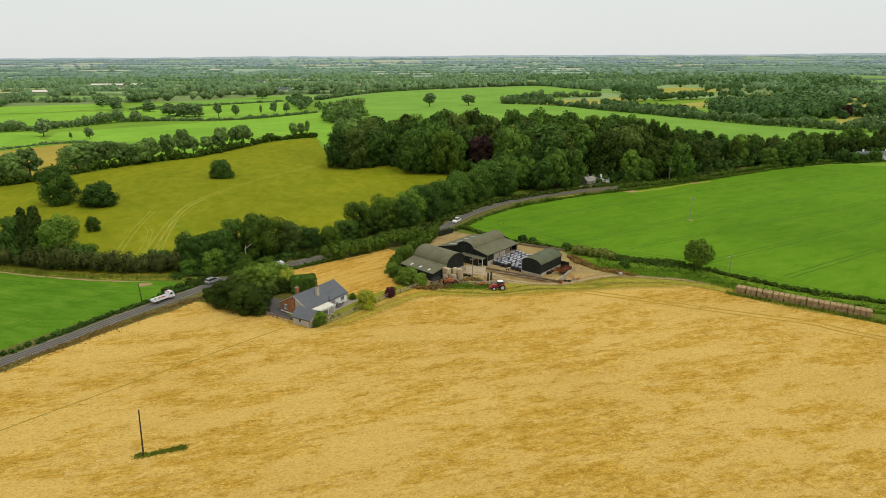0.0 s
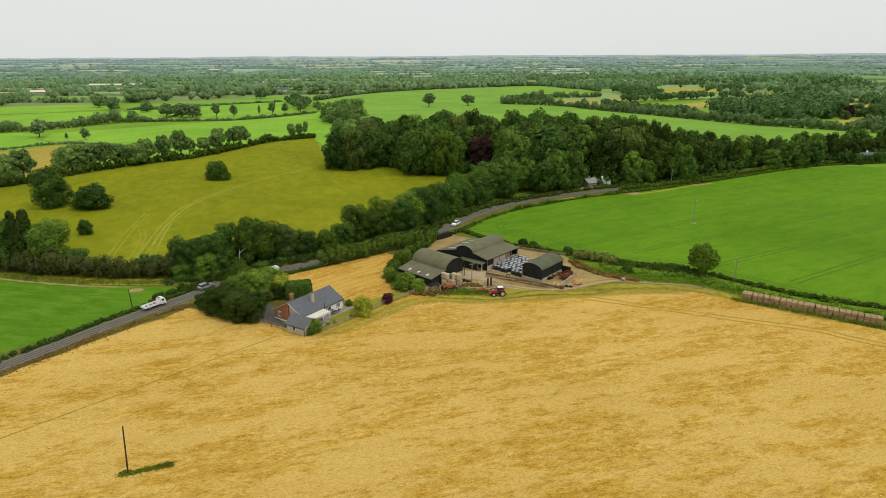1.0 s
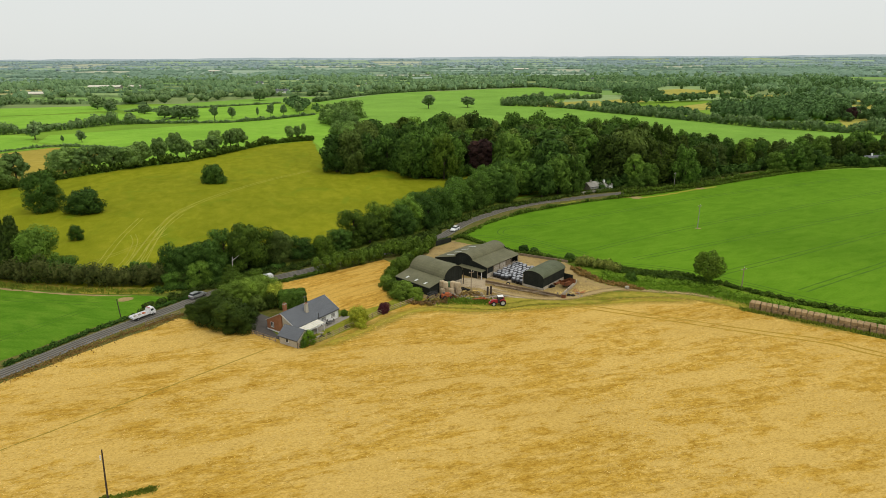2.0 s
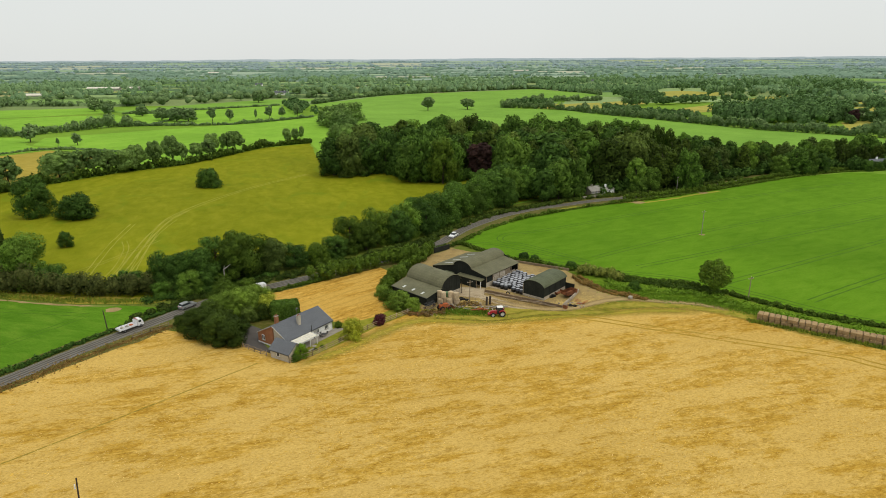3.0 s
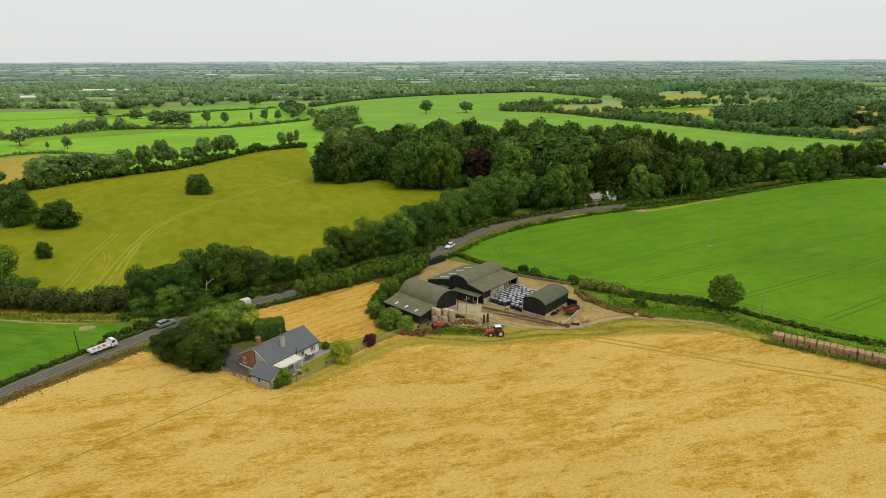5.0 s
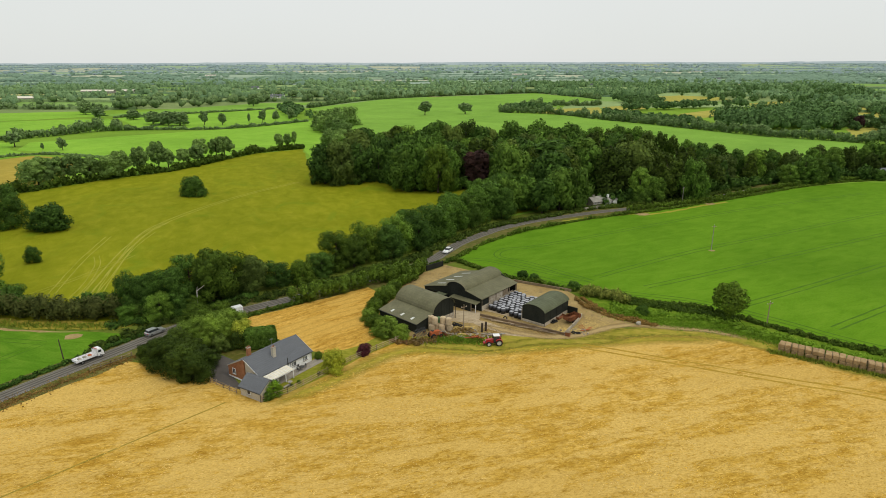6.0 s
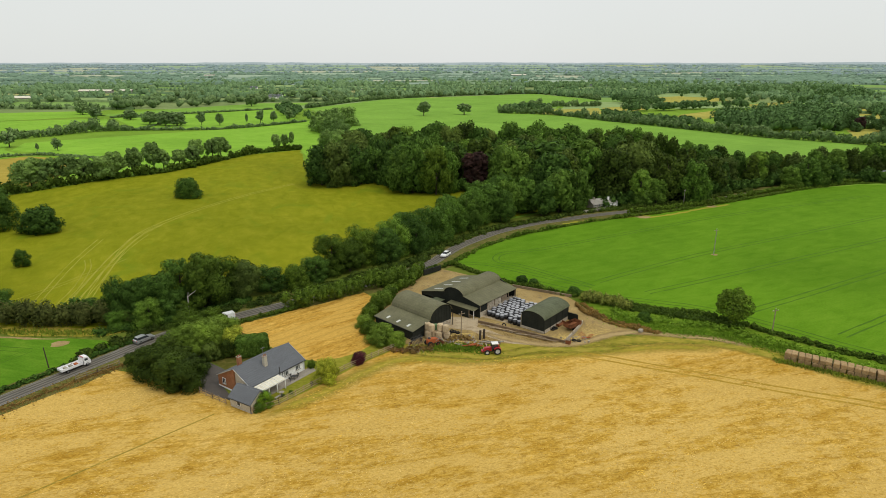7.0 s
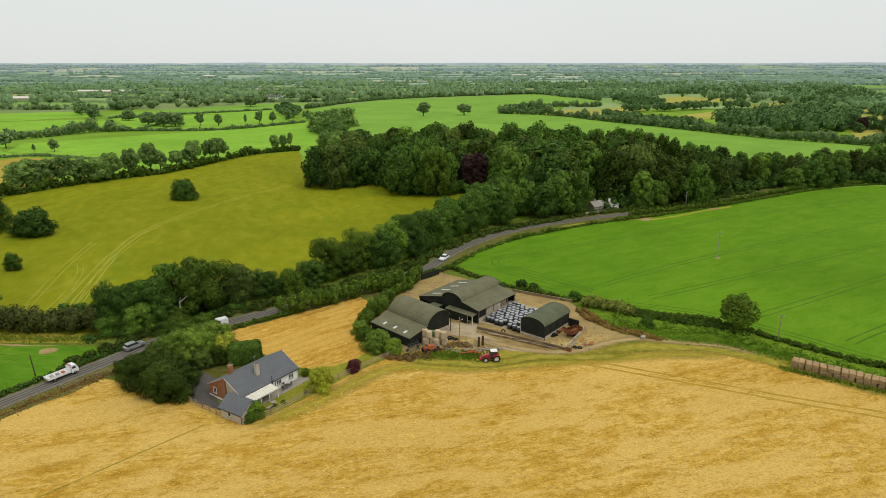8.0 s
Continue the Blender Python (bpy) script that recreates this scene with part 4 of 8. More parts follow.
pair_of_tracks("stubble_track", [(33, 149.3), (50, 142), (68, 134), (82, 128.3), (93, 120), (140, 92)], 0.068, M_TRACK, "greenish wheel tracks through the stubble", 2.0, 0.6)
tagged(ribbon("stubble_line", smooth_line([(-110, 45), (-71.6, 89), (-63.6, 97.6), (-52.4, 109.6), (-36.2, 127)], 3), -0.17, 0.17, 0.068, M_STUBBLE_LINE, edge=0.1), "thin dark line across the stubble", "wheel tracks", "", "structure")
drift("headland_grass", [(-29, 124.6), (-24, 129.2), (-18, 134.8), (-11, 142.6), (-4, 147.6), (8, 146.8), (18, 147.8), (30, 149.6), (40, 151), (52, 152.6), (66, 151.4)], 3.4, 0.0625, M_HEADLAND_EDGE, "greenish grassy strip along the stubble's edge")
drift("headland_weeds", [(-1, 149.6), (6, 148.6), (14, 148), (22, 150.2), (31, 151.4), (40, 152.4)], 1.7, 0.066, M_WEEDY, "thin green weeds along the stubble's edge")
drift("field_margin", [(34, 153.4), (42, 155.4), (51, 156.4), (60, 155.4), (68, 152), (75, 146.4), (84, 138.6), (92, 132)], 3.6, 0.0905, M_VERGE_EDGE, "patchy grass margin of the stubble")
drift("yard_grass_edge", [(-7, 151), (1.5, 149.9), (11.9, 148.5), (18, 149.8), (24, 151.7), (36, 151.5), (46, 153.6)], 2.4, 0.0875, M_VERGE_EDGE, "thin yellowing grass between yard and stubble")
drift("field_track", [(10, 161.4), (13.5, 159.8), (18, 157), (25, 154.2), (33, 154.4), (41, 158.6), (48, 160.2), (57, 158), (64, 156.4), (72, 151)], 1.9, 0.0935, M_DUSTY, "worn dusty track from the yard along the field", "track")
pair_of_tracks("pasture_track", [(-90, 178), (-92, 186), (-98, 211), (-101, 227), (-103.5, 250), (-98, 280), (-86, 312), (-70, 340)], 0.06, M_TRACK_PALE, "pale flattened wheel tracks across the pasture", 2.0, 0.55)
pair_of_tracks("pasture_track", [(-99, 178), (-102, 188), (-108.6, 212), (-114, 238)], 0.062, M_TRACK_PALE, "pale flattened wheel tracks across the pasture", 1.7, 0.35)
pair_of_tracks("pasture_track", [(-93, 178), (-95.5, 190), (-101, 206), (-106, 215)], 0.064, M_TRACK_PALE, "pale flattened wheel tracks across the pasture", 1.5, 0.3)
for z, points in ((0.068, [(-88, 176), (-91.5, 192), (-96.5, 212), (-99.6, 228), (-101, 244)]), (0.072, [(-86, 176), (-92, 196), (-98.2, 218), (-102.6, 238), (-102, 258)]), (0.076, [(-106, 180), (-100, 196), (-95, 216)])):
    pair_of_tracks("pasture_track", points, z, M_TRACK_PALE, "pale flattened wheel tracks across the pasture", 1.6, 0.3)
pair_of_tracks("tramline", [(-190, -8), (-140, 66), (-101, 124), (-88, 145), (-84, 152)], 0.068, M_TRACK_GREEN, "faint paired tramline through the young crop", 1.8, 0.3)
pair_of_tracks("tramline", [(-84, 152), (-94, 153.6), (-112, 156.5), (-150, 168)], 0.069, M_TRACK_GREEN, "faint paired tramline through the young crop", 1.8, 0.3)
tagged(ribbon("field_edge", smooth_line([(-180, 183.6), (-129, 167.2), (-109, 161.7), (-91, 158.3), (-79, 157.8)], 2), -0.5, 0.35, 0.068, M_SOIL, edge=0.5, taper=5), "bare earth strip along the crop's edge", "bare soil", "", "structure")
for points, w in (([(50, 257.6), (58, 262.4), (67, 265.4), (78, 269), (88, 272.4)], 1.1), ([(84, 267.6), (99.7, 275), (112, 282.6), (128, 291)], 1.3)):
    tagged(ribbon("dry_strip", smooth_line(points, 1.5), -w, w * 0.3, 0.066, M_TRACK_PALE, edge=0.9), "dry tan strip of thin crop beside the road", "dry crop", "", "structure")
for x, y, r in ((-79.5, 155.2, 1.7), (90.8, 218.6, 1.0), (84, 268.5, 3.0), (119, 287.5, 2.6)):
    ring = [(x + r * math.cos(a * 0.7) * (1 + 0.3 * math.sin(a * 2.3)), y + 0.8 * r * math.sin(a * 0.7)) for a in range(9)]
    sheet("bare_patch", ring, 0.075, M_SOIL, "bare dry soil patch in the field", 0.3, 0.8, category="bare soil")


# ---- distant farmland ----
KEPT = [(-700, -300), (-700, 640), (-600, 760), (-440, 840), (-350, 880), (-264, 1000), (-160, 1020), (-78, 1110), (194, 1290), (270, 1075), (310, 940), (350, 1000), (380, 1135), (445, 1190), (560, 1030), (520, 905), (410, 840), (410, 760), (480, 650), (700, 560), (700, -300)]


FAR_SHEDS = ((-720, 1312, 4, 34), (-683, 1308, 3, 30), (-640, 1316, 2, 24), (-690, 1056, 5, 36), (300, 2600, 0, 60), (-900, 2500, 3, 50))


def build_distance():
    rng = random.Random(5)
    fields = [([], []) for _ in M_FAR_FIELDS + M_HAZY_FIELDS]
    spots = [[], [], [], [], []]
    strips = [([], [], []) for _ in L_FAR]
    rows = [520, 640, 760, 880, 1010, 1140, 1280, 1430, 1590, 1760, 1950, 2160, 2400, 2680, 3000, 3380, 3820, 4300, 4880]
    nodes = {}
    for j, y in enumerate(rows):
        cell = 150 + 0.055 * y
        reach = int((0.86 * y + 500) / cell) + 1
        for i in range(-reach, reach + 1):
            nodes[j, i] = (i * cell + rng.uniform(-0.3, 0.3) * cell, y + rng.uniform(-0.25, 0.25) * (rows[min(j + 1, len(rows) - 1)] - rows[max(j - 1, 0)]) / 2)
    def plant(x, y, big):
        if inside(x, y, KEPT) or any(u - 8 < x < u + ln + 8 and v - 90 < y < v + 16 for u, v, _, ln in FAR_SHEDS):
            return
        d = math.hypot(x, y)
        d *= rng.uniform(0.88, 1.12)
        # farther bands take foliage with more haze in its colour
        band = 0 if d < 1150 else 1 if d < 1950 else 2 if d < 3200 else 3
        h = rng.uniform(5, 9) if rng.random() < 0.5 and not big else rng.uniform(9, 15)
        r = h * rng.uniform(0.45, 0.68)
        if d > 1900:
            h, r = h * 0.85, r * rng.uniform(1.2, 2.0)
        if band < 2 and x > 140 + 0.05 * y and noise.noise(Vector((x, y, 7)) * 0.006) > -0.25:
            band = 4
        spots[band].append((x, y, h, r))
    def low_hedge(a, q):
        """A continuous ragged hedge bank along one side of a field."""
        n = max(2, int(math.dist(a, q) / 11))
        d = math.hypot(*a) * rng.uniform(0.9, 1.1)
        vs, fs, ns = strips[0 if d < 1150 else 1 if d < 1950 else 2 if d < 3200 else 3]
        side = Vector((-(q[1] - a[1]), q[0] - a[0])).normalized()
        last = None
        for k in range(n + 1):
            x, y = a[0] + (q[0] - a[0]) * k / n, a[1] + (q[1] - a[1]) * k / n
            if inside(x, y, KEPT) or noise.noise(Vector((x, y, 4)) * 0.01) < -0.42:
                last = None
                continue
            x, y = x + rng.uniform(-1.5, 1.5), y + rng.uniform(-1.5, 1.5)
            w, h, z = rng.uniform(1.5, 3), rng.uniform(2.2, 5.2), rise(x, y)
            base = len(vs)
            vs += [(x + side.x * u, y + side.y * u, z + v) for u, v in ((-w, 0), (-w * 0.8, h * 0.8), (rng.uniform(-0.5, 0.5), h), (w * 0.8, h * 0.8), (w, 0))]
            ns += [Vector((side.x * u, side.y * u, 1)).normalized() for u in (-0.5, -0.3, 0, 0.3, 0.5)]
            if last is not None:
                fs += [(last + m, base + m, base + m + 1, last + m + 1) for m in range(4)]
            last = base
    for (j, i), a in nodes.items():
        b, c, d = nodes.get((j, i + 1)), nodes.get((j + 1, i + 1)), nodes.get((j + 1, i))
        far = rows[j] > 2300
        gap = (7.5 if rows[j] < 1400 else 8.5 if not far else 15) * (1.25 if a[0] < -150 else 1)
        for q in (b, d):
            if q and rng.random() < 0.93:
                ln = math.dist(a, q)
                low_hedge(a, q)
                thick = rng.random() < 0.3
                n = int(ln / gap * (1.5 if thick else 1.0))
                for k in range(n):
                    t = (k + rng.random()) / n
                    if noise.noise(Vector((a[0] + (q[0] - a[0]) * t, a[1] + (q[1] - a[1]) * t, 0)) * 0.012) < -0.36:
                        continue
                    w = 9 if thick else 3
                    plant(a[0] + (q[0] - a[0]) * t + rng.uniform(-w, w), a[1] + (q[1] - a[1]) * t + rng.uniform(-w, w), thick)
        if not (b and c and d):
            continue
        mx, my = sum(p[0] for p in (a, b, c, d)) / 4, sum(p[1] for p in (a, b, c, d)) / 4
        if inside(mx, my, KEPT) and rows[j] < 800:
            continue
        if rng.random() < ((0.42 if mx > -100 else 0.3) if rows[j] > 1700 else (0.27 if mx > -100 else 0.14)):
            for _ in range(int(90 if not far else 50)):
                u, v = rng.random(), rng.random()
                x = (a[0] * (1 - u) + b[0] * u) * (1 - v) + (d[0] * (1 - u) + c[0] * u) * v
                y = (a[1] * (1 - u) + b[1] * u) * (1 - v) + (d[1] * (1 - u) + c[1] * u) * v
                plant(x, y, True)
            kind = 3
        else:
            kind = rng.choices(range(4), (5, 4, 1.6, 3))[0]
        # rows past 1700 m take the fields with haze in their colour
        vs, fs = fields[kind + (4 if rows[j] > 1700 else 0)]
        base = len(vs)
        for u, v in ((0.02, 0.02), (0.98, 0.02), (0.98, 0.98), (0.02, 0.98)):
            x = (a[0] * (1 - u) + b[0] * u) * (1 - v) + (d[0] * (1 - u) + c[0] * u) * v
            y = (a[1] * (1 - u) + b[1] * u) * (1 - v) + (d[1] * (1 - u) + c[1] * u) * v
            vs.append((x, y, rise(x, y) + 0.06 + 0.0006 * max(0, y - 1500)))
        fs.append((base, base + 1, base + 2, base + 3))
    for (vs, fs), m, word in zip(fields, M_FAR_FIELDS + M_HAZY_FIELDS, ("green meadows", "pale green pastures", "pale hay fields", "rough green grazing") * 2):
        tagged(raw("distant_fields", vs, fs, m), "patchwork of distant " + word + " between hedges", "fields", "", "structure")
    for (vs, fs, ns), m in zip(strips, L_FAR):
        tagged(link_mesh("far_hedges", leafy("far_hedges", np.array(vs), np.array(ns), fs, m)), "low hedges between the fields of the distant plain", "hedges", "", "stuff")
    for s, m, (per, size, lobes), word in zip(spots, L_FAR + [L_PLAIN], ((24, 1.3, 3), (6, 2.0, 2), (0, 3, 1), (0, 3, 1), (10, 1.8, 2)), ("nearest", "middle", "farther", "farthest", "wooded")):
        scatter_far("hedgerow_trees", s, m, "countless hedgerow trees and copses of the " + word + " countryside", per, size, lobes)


build_distance()


def build_skyline():
    """Low hills beyond the plain, with blue distance haze put into their colour."""
    rng = random.Random(9)
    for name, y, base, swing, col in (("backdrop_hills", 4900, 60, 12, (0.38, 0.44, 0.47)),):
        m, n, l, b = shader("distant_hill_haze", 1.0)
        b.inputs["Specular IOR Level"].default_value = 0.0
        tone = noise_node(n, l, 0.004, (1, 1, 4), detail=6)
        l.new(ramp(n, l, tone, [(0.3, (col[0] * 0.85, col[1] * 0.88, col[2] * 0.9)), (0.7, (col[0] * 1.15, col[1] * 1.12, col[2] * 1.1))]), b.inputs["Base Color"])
        verts, faces = [], []
        xs = list(range(-5600, 5601, 40))
        for i, x in enumerate(xs):
            top = base + swing * noise.noise(Vector((x * 0.0011, 3, y))) + 4 * noise.noise(Vector((x * 0.006, 8, y))) + 2.0 * noise.noise(Vector((x * 0.03, 1, y)))
            verts += [(x, y, 20), (x, y + 40, top)]
            if i:
                faces.append((2 * i - 2, 2 * i, 2 * i + 1, 2 * i - 1))
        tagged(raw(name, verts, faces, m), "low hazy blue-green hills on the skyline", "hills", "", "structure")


build_skyline()

FIELD_NEAR = [(-108, 60), (-84, 106), (-70, 128), (-60, 139), (-41, 131.5), (-29.5, 125.5), (-19, 135.5), (-5, 149.5), (18, 148.5), (50, 152), (70, 147), (90, 131), (115, 108), (115, 50), (-108, 50)]
litter("loose_straw", FIELD_NEAR, 20000, L_WISP, "pale loose straw scattered over the stubble", 61, 0.17, 0.07)
litter("stubble_chaff", FIELD_NEAR, 14000, L_CHAFF, "brown patches of bare stubble between the straw", 62, 0.28, 0.07)
litter("yard_debris", [(4, 154), (5, 162), (11, 164), (22, 157.5), (30, 153.6), (18, 153.2)], 2600, L_BROWN, "brown splinters and muck trodden into the yard", 66, 0.13, 0.2)
litter("yard_straw", [(11, 159), (13, 164.5), (21, 159.8), (30, 154.2), (26, 153.4), (14, 157)], 1500, L_BROWN, "old brown straw littered along the yard wall", 63, 0.2, 0.15)
litter("pen_straw", [(28, 158), (33, 166), (40, 165), (44, 158), (36, 154), (31, 154.5)], 2200, L_WISP, "trampled straw littered round the pen", 64, 0.2, 0.15)
litter("stack_straw", [(-3, 153.6), (4, 160), (11, 160), (11, 154.5), (4, 153)], 1400, L_WISP, "loose straw littered before the bale stack", 65, 0.18, 0.15)


# ---- woods and trees ----
def build_wood():
    """The old mixed wood behind the road: named trees along its edge, others filling it."""
    rng = random.Random(21)
    edge = [(-56, 347, 14.5, 6.2, "skirt", L_ASH), (-55, 336, 21.5, 8.5, "skirt", L_OAK), (-46, 334, 23.5, 8.5, "skirt", L_OLIVE), (-36, 339, 21, 8.5, "skirt", L_OAK), (-29, 346, 19, 7, "skirt", L_OAK), (-60, 360, 14, 6, "skirt", L_ASH), (-62, 440, 15, 7, "skirt", L_ASH), (-68, 468, 15, 7, "skirt", L_ASH), (-78, 484, 13, 6, "skirt", L_ASH), (-70, 506, 16, 7.5, "skirt", L_ASH),
            (-15, 318, 21, 7, "skirt", L_LIME), (-9, 316, 24, 7.5, "skirt", L_OAK), (2, 313, 23.5, 7.6, "skirt", L_HEDGE), (7, 320, 21, 7, "skirt", L_OAK), (-18, 330, 20, 7, "skirt", L_OAK), (20, 326, 19, 6.5, "column", L_COPPER), (23, 319, 19.5, 4.8, "column", L_COPPER), (76, 338, 20, 6.5, "round", L_COPPER),
            (32, 311, 24, 6.5, "skirt", L_LIME)]
    front = [(22, 264, 15, 6, "round", L_OAK), (30, 270, 16, 6, "round", L_LIME), (38, 278, 16, 6.5, "round", L_OAK), (44, 271, 15, 6, "round", L_OAK), (52, 277, 19, 7, "round", L_LIME), (60, 281, 18, 6.5, "skirt", L_LIME),
             (79, 300.5, 25, 9.6, "skirt", L_DARK), (70, 306, 24, 9, "skirt", L_OAK), (89, 290, 16, 5.5, "open", L_LIME), (97, 292, 12, 5, "skirt", L_LIME), (90, 289, 8, 5, "bush", L_LIME), (104, 298, 19, 7.5, "skirt", L_DARK), (114, 293, 20, 6, "skirt", L_OAK), (48, 300, 20, 8, "round", L_OLIVE), (62, 318, 22, 9, "round", L_OLIVE),
             (118.5, 299.5, 11, 4.6, "skirt", L_OAK), (114.5, 297, 7, 3.6, "bush", L_OAK), (176, 329, 11, 5.5, "skirt", L_LIME), (185, 331.5, 15, 6.5, "skirt", L_OAK), (193, 335, 14, 6, "skirt", L_LIME), (201, 337, 11, 5, "skirt", L_OAK)]
    back = [(84, 432, 19, 7, "skirt", L_OAK), (92, 438, 19, 7, "round", L_OLIVE), (99, 431, 19, 7, "skirt", L_OAK), (106, 438, 19.5, 7, "round", L_LIME), (113, 430, 18, 6, "skirt", L_DARK), (120, 436, 20, 7.5, "round", L_OAK), (129, 431, 20, 8, "skirt", L_OAK), (137, 426, 18, 6, "skirt", L_OLIVE), (144, 422, 17, 5.5, "skirt", L_DARK), (151, 419, 15, 4.6, "skirt", L_DARK), (158, 415, 13.5, 5, "round", L_OAK), (165, 409, 12, 5, "skirt", L_OAK), (173, 402, 12, 5, "skirt", L_DARK)]
    for x, y, h, r, form, leaf in edge + front + back:
        word = {L_ASH: "airy light-green tree at the corner of the wood", L_OAK: "tall mid-green broadleaf tree in the wood", L_LIME: "fresh light-green broadleaf tree in the wood", L_DARK: "dark evergreen tree in the wood", L_HEDGE: "tall green tree at the wood's edge", L_COPPER: "dark purple copper beech in the wood", L_OLIVE: "olive-brown tree in the wood"}[leaf]
        tree(x, y, h, r, form, leaf, "mid", word, group="trees of the wood")
    ring = [(-58, 356), (-47, 338), (-28, 346), (-18, 330), (-8, 322), (12, 322), (26, 318), (36, 285), (62, 288), (78, 302), (110, 302), (150, 328), (180, 342), (230, 357), (300, 378), (420, 398), (420, 425), (320, 412), (240, 384), (180, 362), (130, 352), (110, 380), (60, 412), (0, 424), (-36, 420), (-44, 392), (-60, 368)]
    placed = [(t[0], t[1]) for t in edge + front]
    tries = 0
    while len(placed) < 240 and tries < 60000:
        tries += 1
        x, y = rng.uniform(-90, 420), rng.uniform(282, 428)
        if x > 110 and rng.random() < 0.25:
            continue
        if not inside(x, y, ring) or min(math.dist((x, y), p) for p in placed) < (8.4 if x < 130 else 6.6):
            continue
        placed.append((x, y))
        leaf = rng.choices((L_OAK, L_LIME, L_DARK, L_OLIVE, L_COPPER), (5, 1.8, 9, 1.2, 0.15) if x > 105 else (8, 3.0, 6, 2.0, 0.25) if x > 55 else (10, 4.0, 2, 2.2, 0.25))[0]
        h = rng.uniform(15, 25.5) if x < 110 else rng.uniform(12, 19.5) * (1 if x < 165 else 0.8)
        if y > 385:
            h *= 1.1
        form = rng.choices(("round", "skirt", "cone", "column"), (8, 4, 0.5, 0.2))[0] if leaf is not L_DARK else rng.choice(("cone", "skirt"))
        word = {L_OAK: "mid-green broadleaf tree in the dense wood", L_LIME: "light-green broadleaf tree in the dense wood", L_DARK: "dark evergreen tree in the dense wood", L_COPPER: "dark purple copper beech in the dense wood", L_OLIVE: "olive-brown tree in the dense wood"}[leaf]
        tree(x, y, h, h * rng.uniform(0.30, 0.43) * (1 if x < 110 else 1.05), form, leaf, "mid", word, group="trees of the wood")
    hedge("wood_underbrush", [(66, 288), (80, 289.5), (100, 296), (122, 306), (150, 324), (180, 338), (230, 354), (300, 373), (420, 392)], 5, 4.5, L_OAK, "dark leafy undergrowth along the wood's edge", 3, 0.7, 0.5, 3, "undergrowth")
    hedge("wood_undergrowth", [(-57, 343), (-47, 335), (-30, 343), (-18, 326), (0, 317), (12, 320), (26, 314), (34, 290)], 5, 4.5, L_OAK, "dark leafy undergrowth below the trees", 3, 0.7, 0.5, 4, "undergrowth")


build_wood()

# trees that stand alone
tree(-158, 251, 17, 7.5, "skirt", L_OAK, "near", "tall round dark-green tree alone in the pasture")
tree(-139.6, 247, 10.5, 8.5, "bush", L_OAK, "near", "broad low dark-green tree alone in the pasture")
tree(-121.6, 208.5, 5.8, 2.5, "skirt", L_OAK, "near", "small rounded dark-green tree in the pasture")
tree(-110.8, 307.5, 9.6, 6.2, "bush", L_OAK, "near", "round dark-green tree alone in the pasture")
tree(71, 164.2, 9.0, 4.3, "airy", L_HEDGE, "near", "airy rounded tree on the grass bank")
tree(-13.5, 757, 16.5, 8, "open", L_FAR[0], "mid", "single tree alone in a far green field", group="field trees")
tree(33.9, 771, 14, 9, "open", L_FAR[0], "mid", "spreading tree alone in a far green field", group="field trees")
for x, y, h, r in ((229, 341, 6, 4), (236, 343, 5, 3.5), (244, 345, 6.5, 4), (222, 343, 7, 4.5), (258, 346, 6, 4)):
    tree(x, y, h, r, "bush", L_OAK, "mid", "dark green bush in front of the white cottage", "bush", "bush", "cottage bushes")
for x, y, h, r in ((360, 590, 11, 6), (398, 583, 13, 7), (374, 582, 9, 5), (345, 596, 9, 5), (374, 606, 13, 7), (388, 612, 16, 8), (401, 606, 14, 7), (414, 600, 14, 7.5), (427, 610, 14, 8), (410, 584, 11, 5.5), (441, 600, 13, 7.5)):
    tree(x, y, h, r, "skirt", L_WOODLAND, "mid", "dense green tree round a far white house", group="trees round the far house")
tree(386, 596, 13, 6, "round", L_COPPER, "mid", "dark copper beech near a far white house")

# tree belt between the pasture and the road
BELT = [(-123, 176, 17, 4.6, "cone", L_DARK), (-117.5, 173, 18, 4.5, "cone", L_DARK), (-111, 172, 16, 6, "skirt", L_LIME), (-104, 172, 6.5, 4, "skirt", L_OAK), (-130, 182, 13, 6, "round", L_OAK), (-126, 188, 9, 5, "bush", L_OAK),
        (-80, 168, 5.6, 3.2, "skirt", L_OAK), (-72.6, 167, 11, 3.8, "skirt", L_OAK), (-69.3, 169.5, 10.2, 4.2, "round", L_OAK), (-63.8, 164.4, 7.2, 3.3, "skirt", L_LIME), (-64, 170, 12, 5, "skirt", L_OAK), (-61.5, 177, 13.5, 6, "skirt", L_OAK), (-55, 175, 15, 5.4, "round", L_HEDGE), (-52.5, 181.5, 11.5, 5.6, "skirt", L_HEDGE), (-47, 183, 10.4, 4.6, "round", L_OLIVE), (-66.5, 166, 6, 3.4, "skirt", L_OAK), (-61, 168.5, 7, 4, "skirt", L_OAK), (-71, 164, 4.6, 3, "skirt", L_OAK),
        (-42, 187.5, 7.2, 4.4, "skirt", L_OAK), (-36, 191, 6.6, 4.2, "bush", L_HEDGE)]
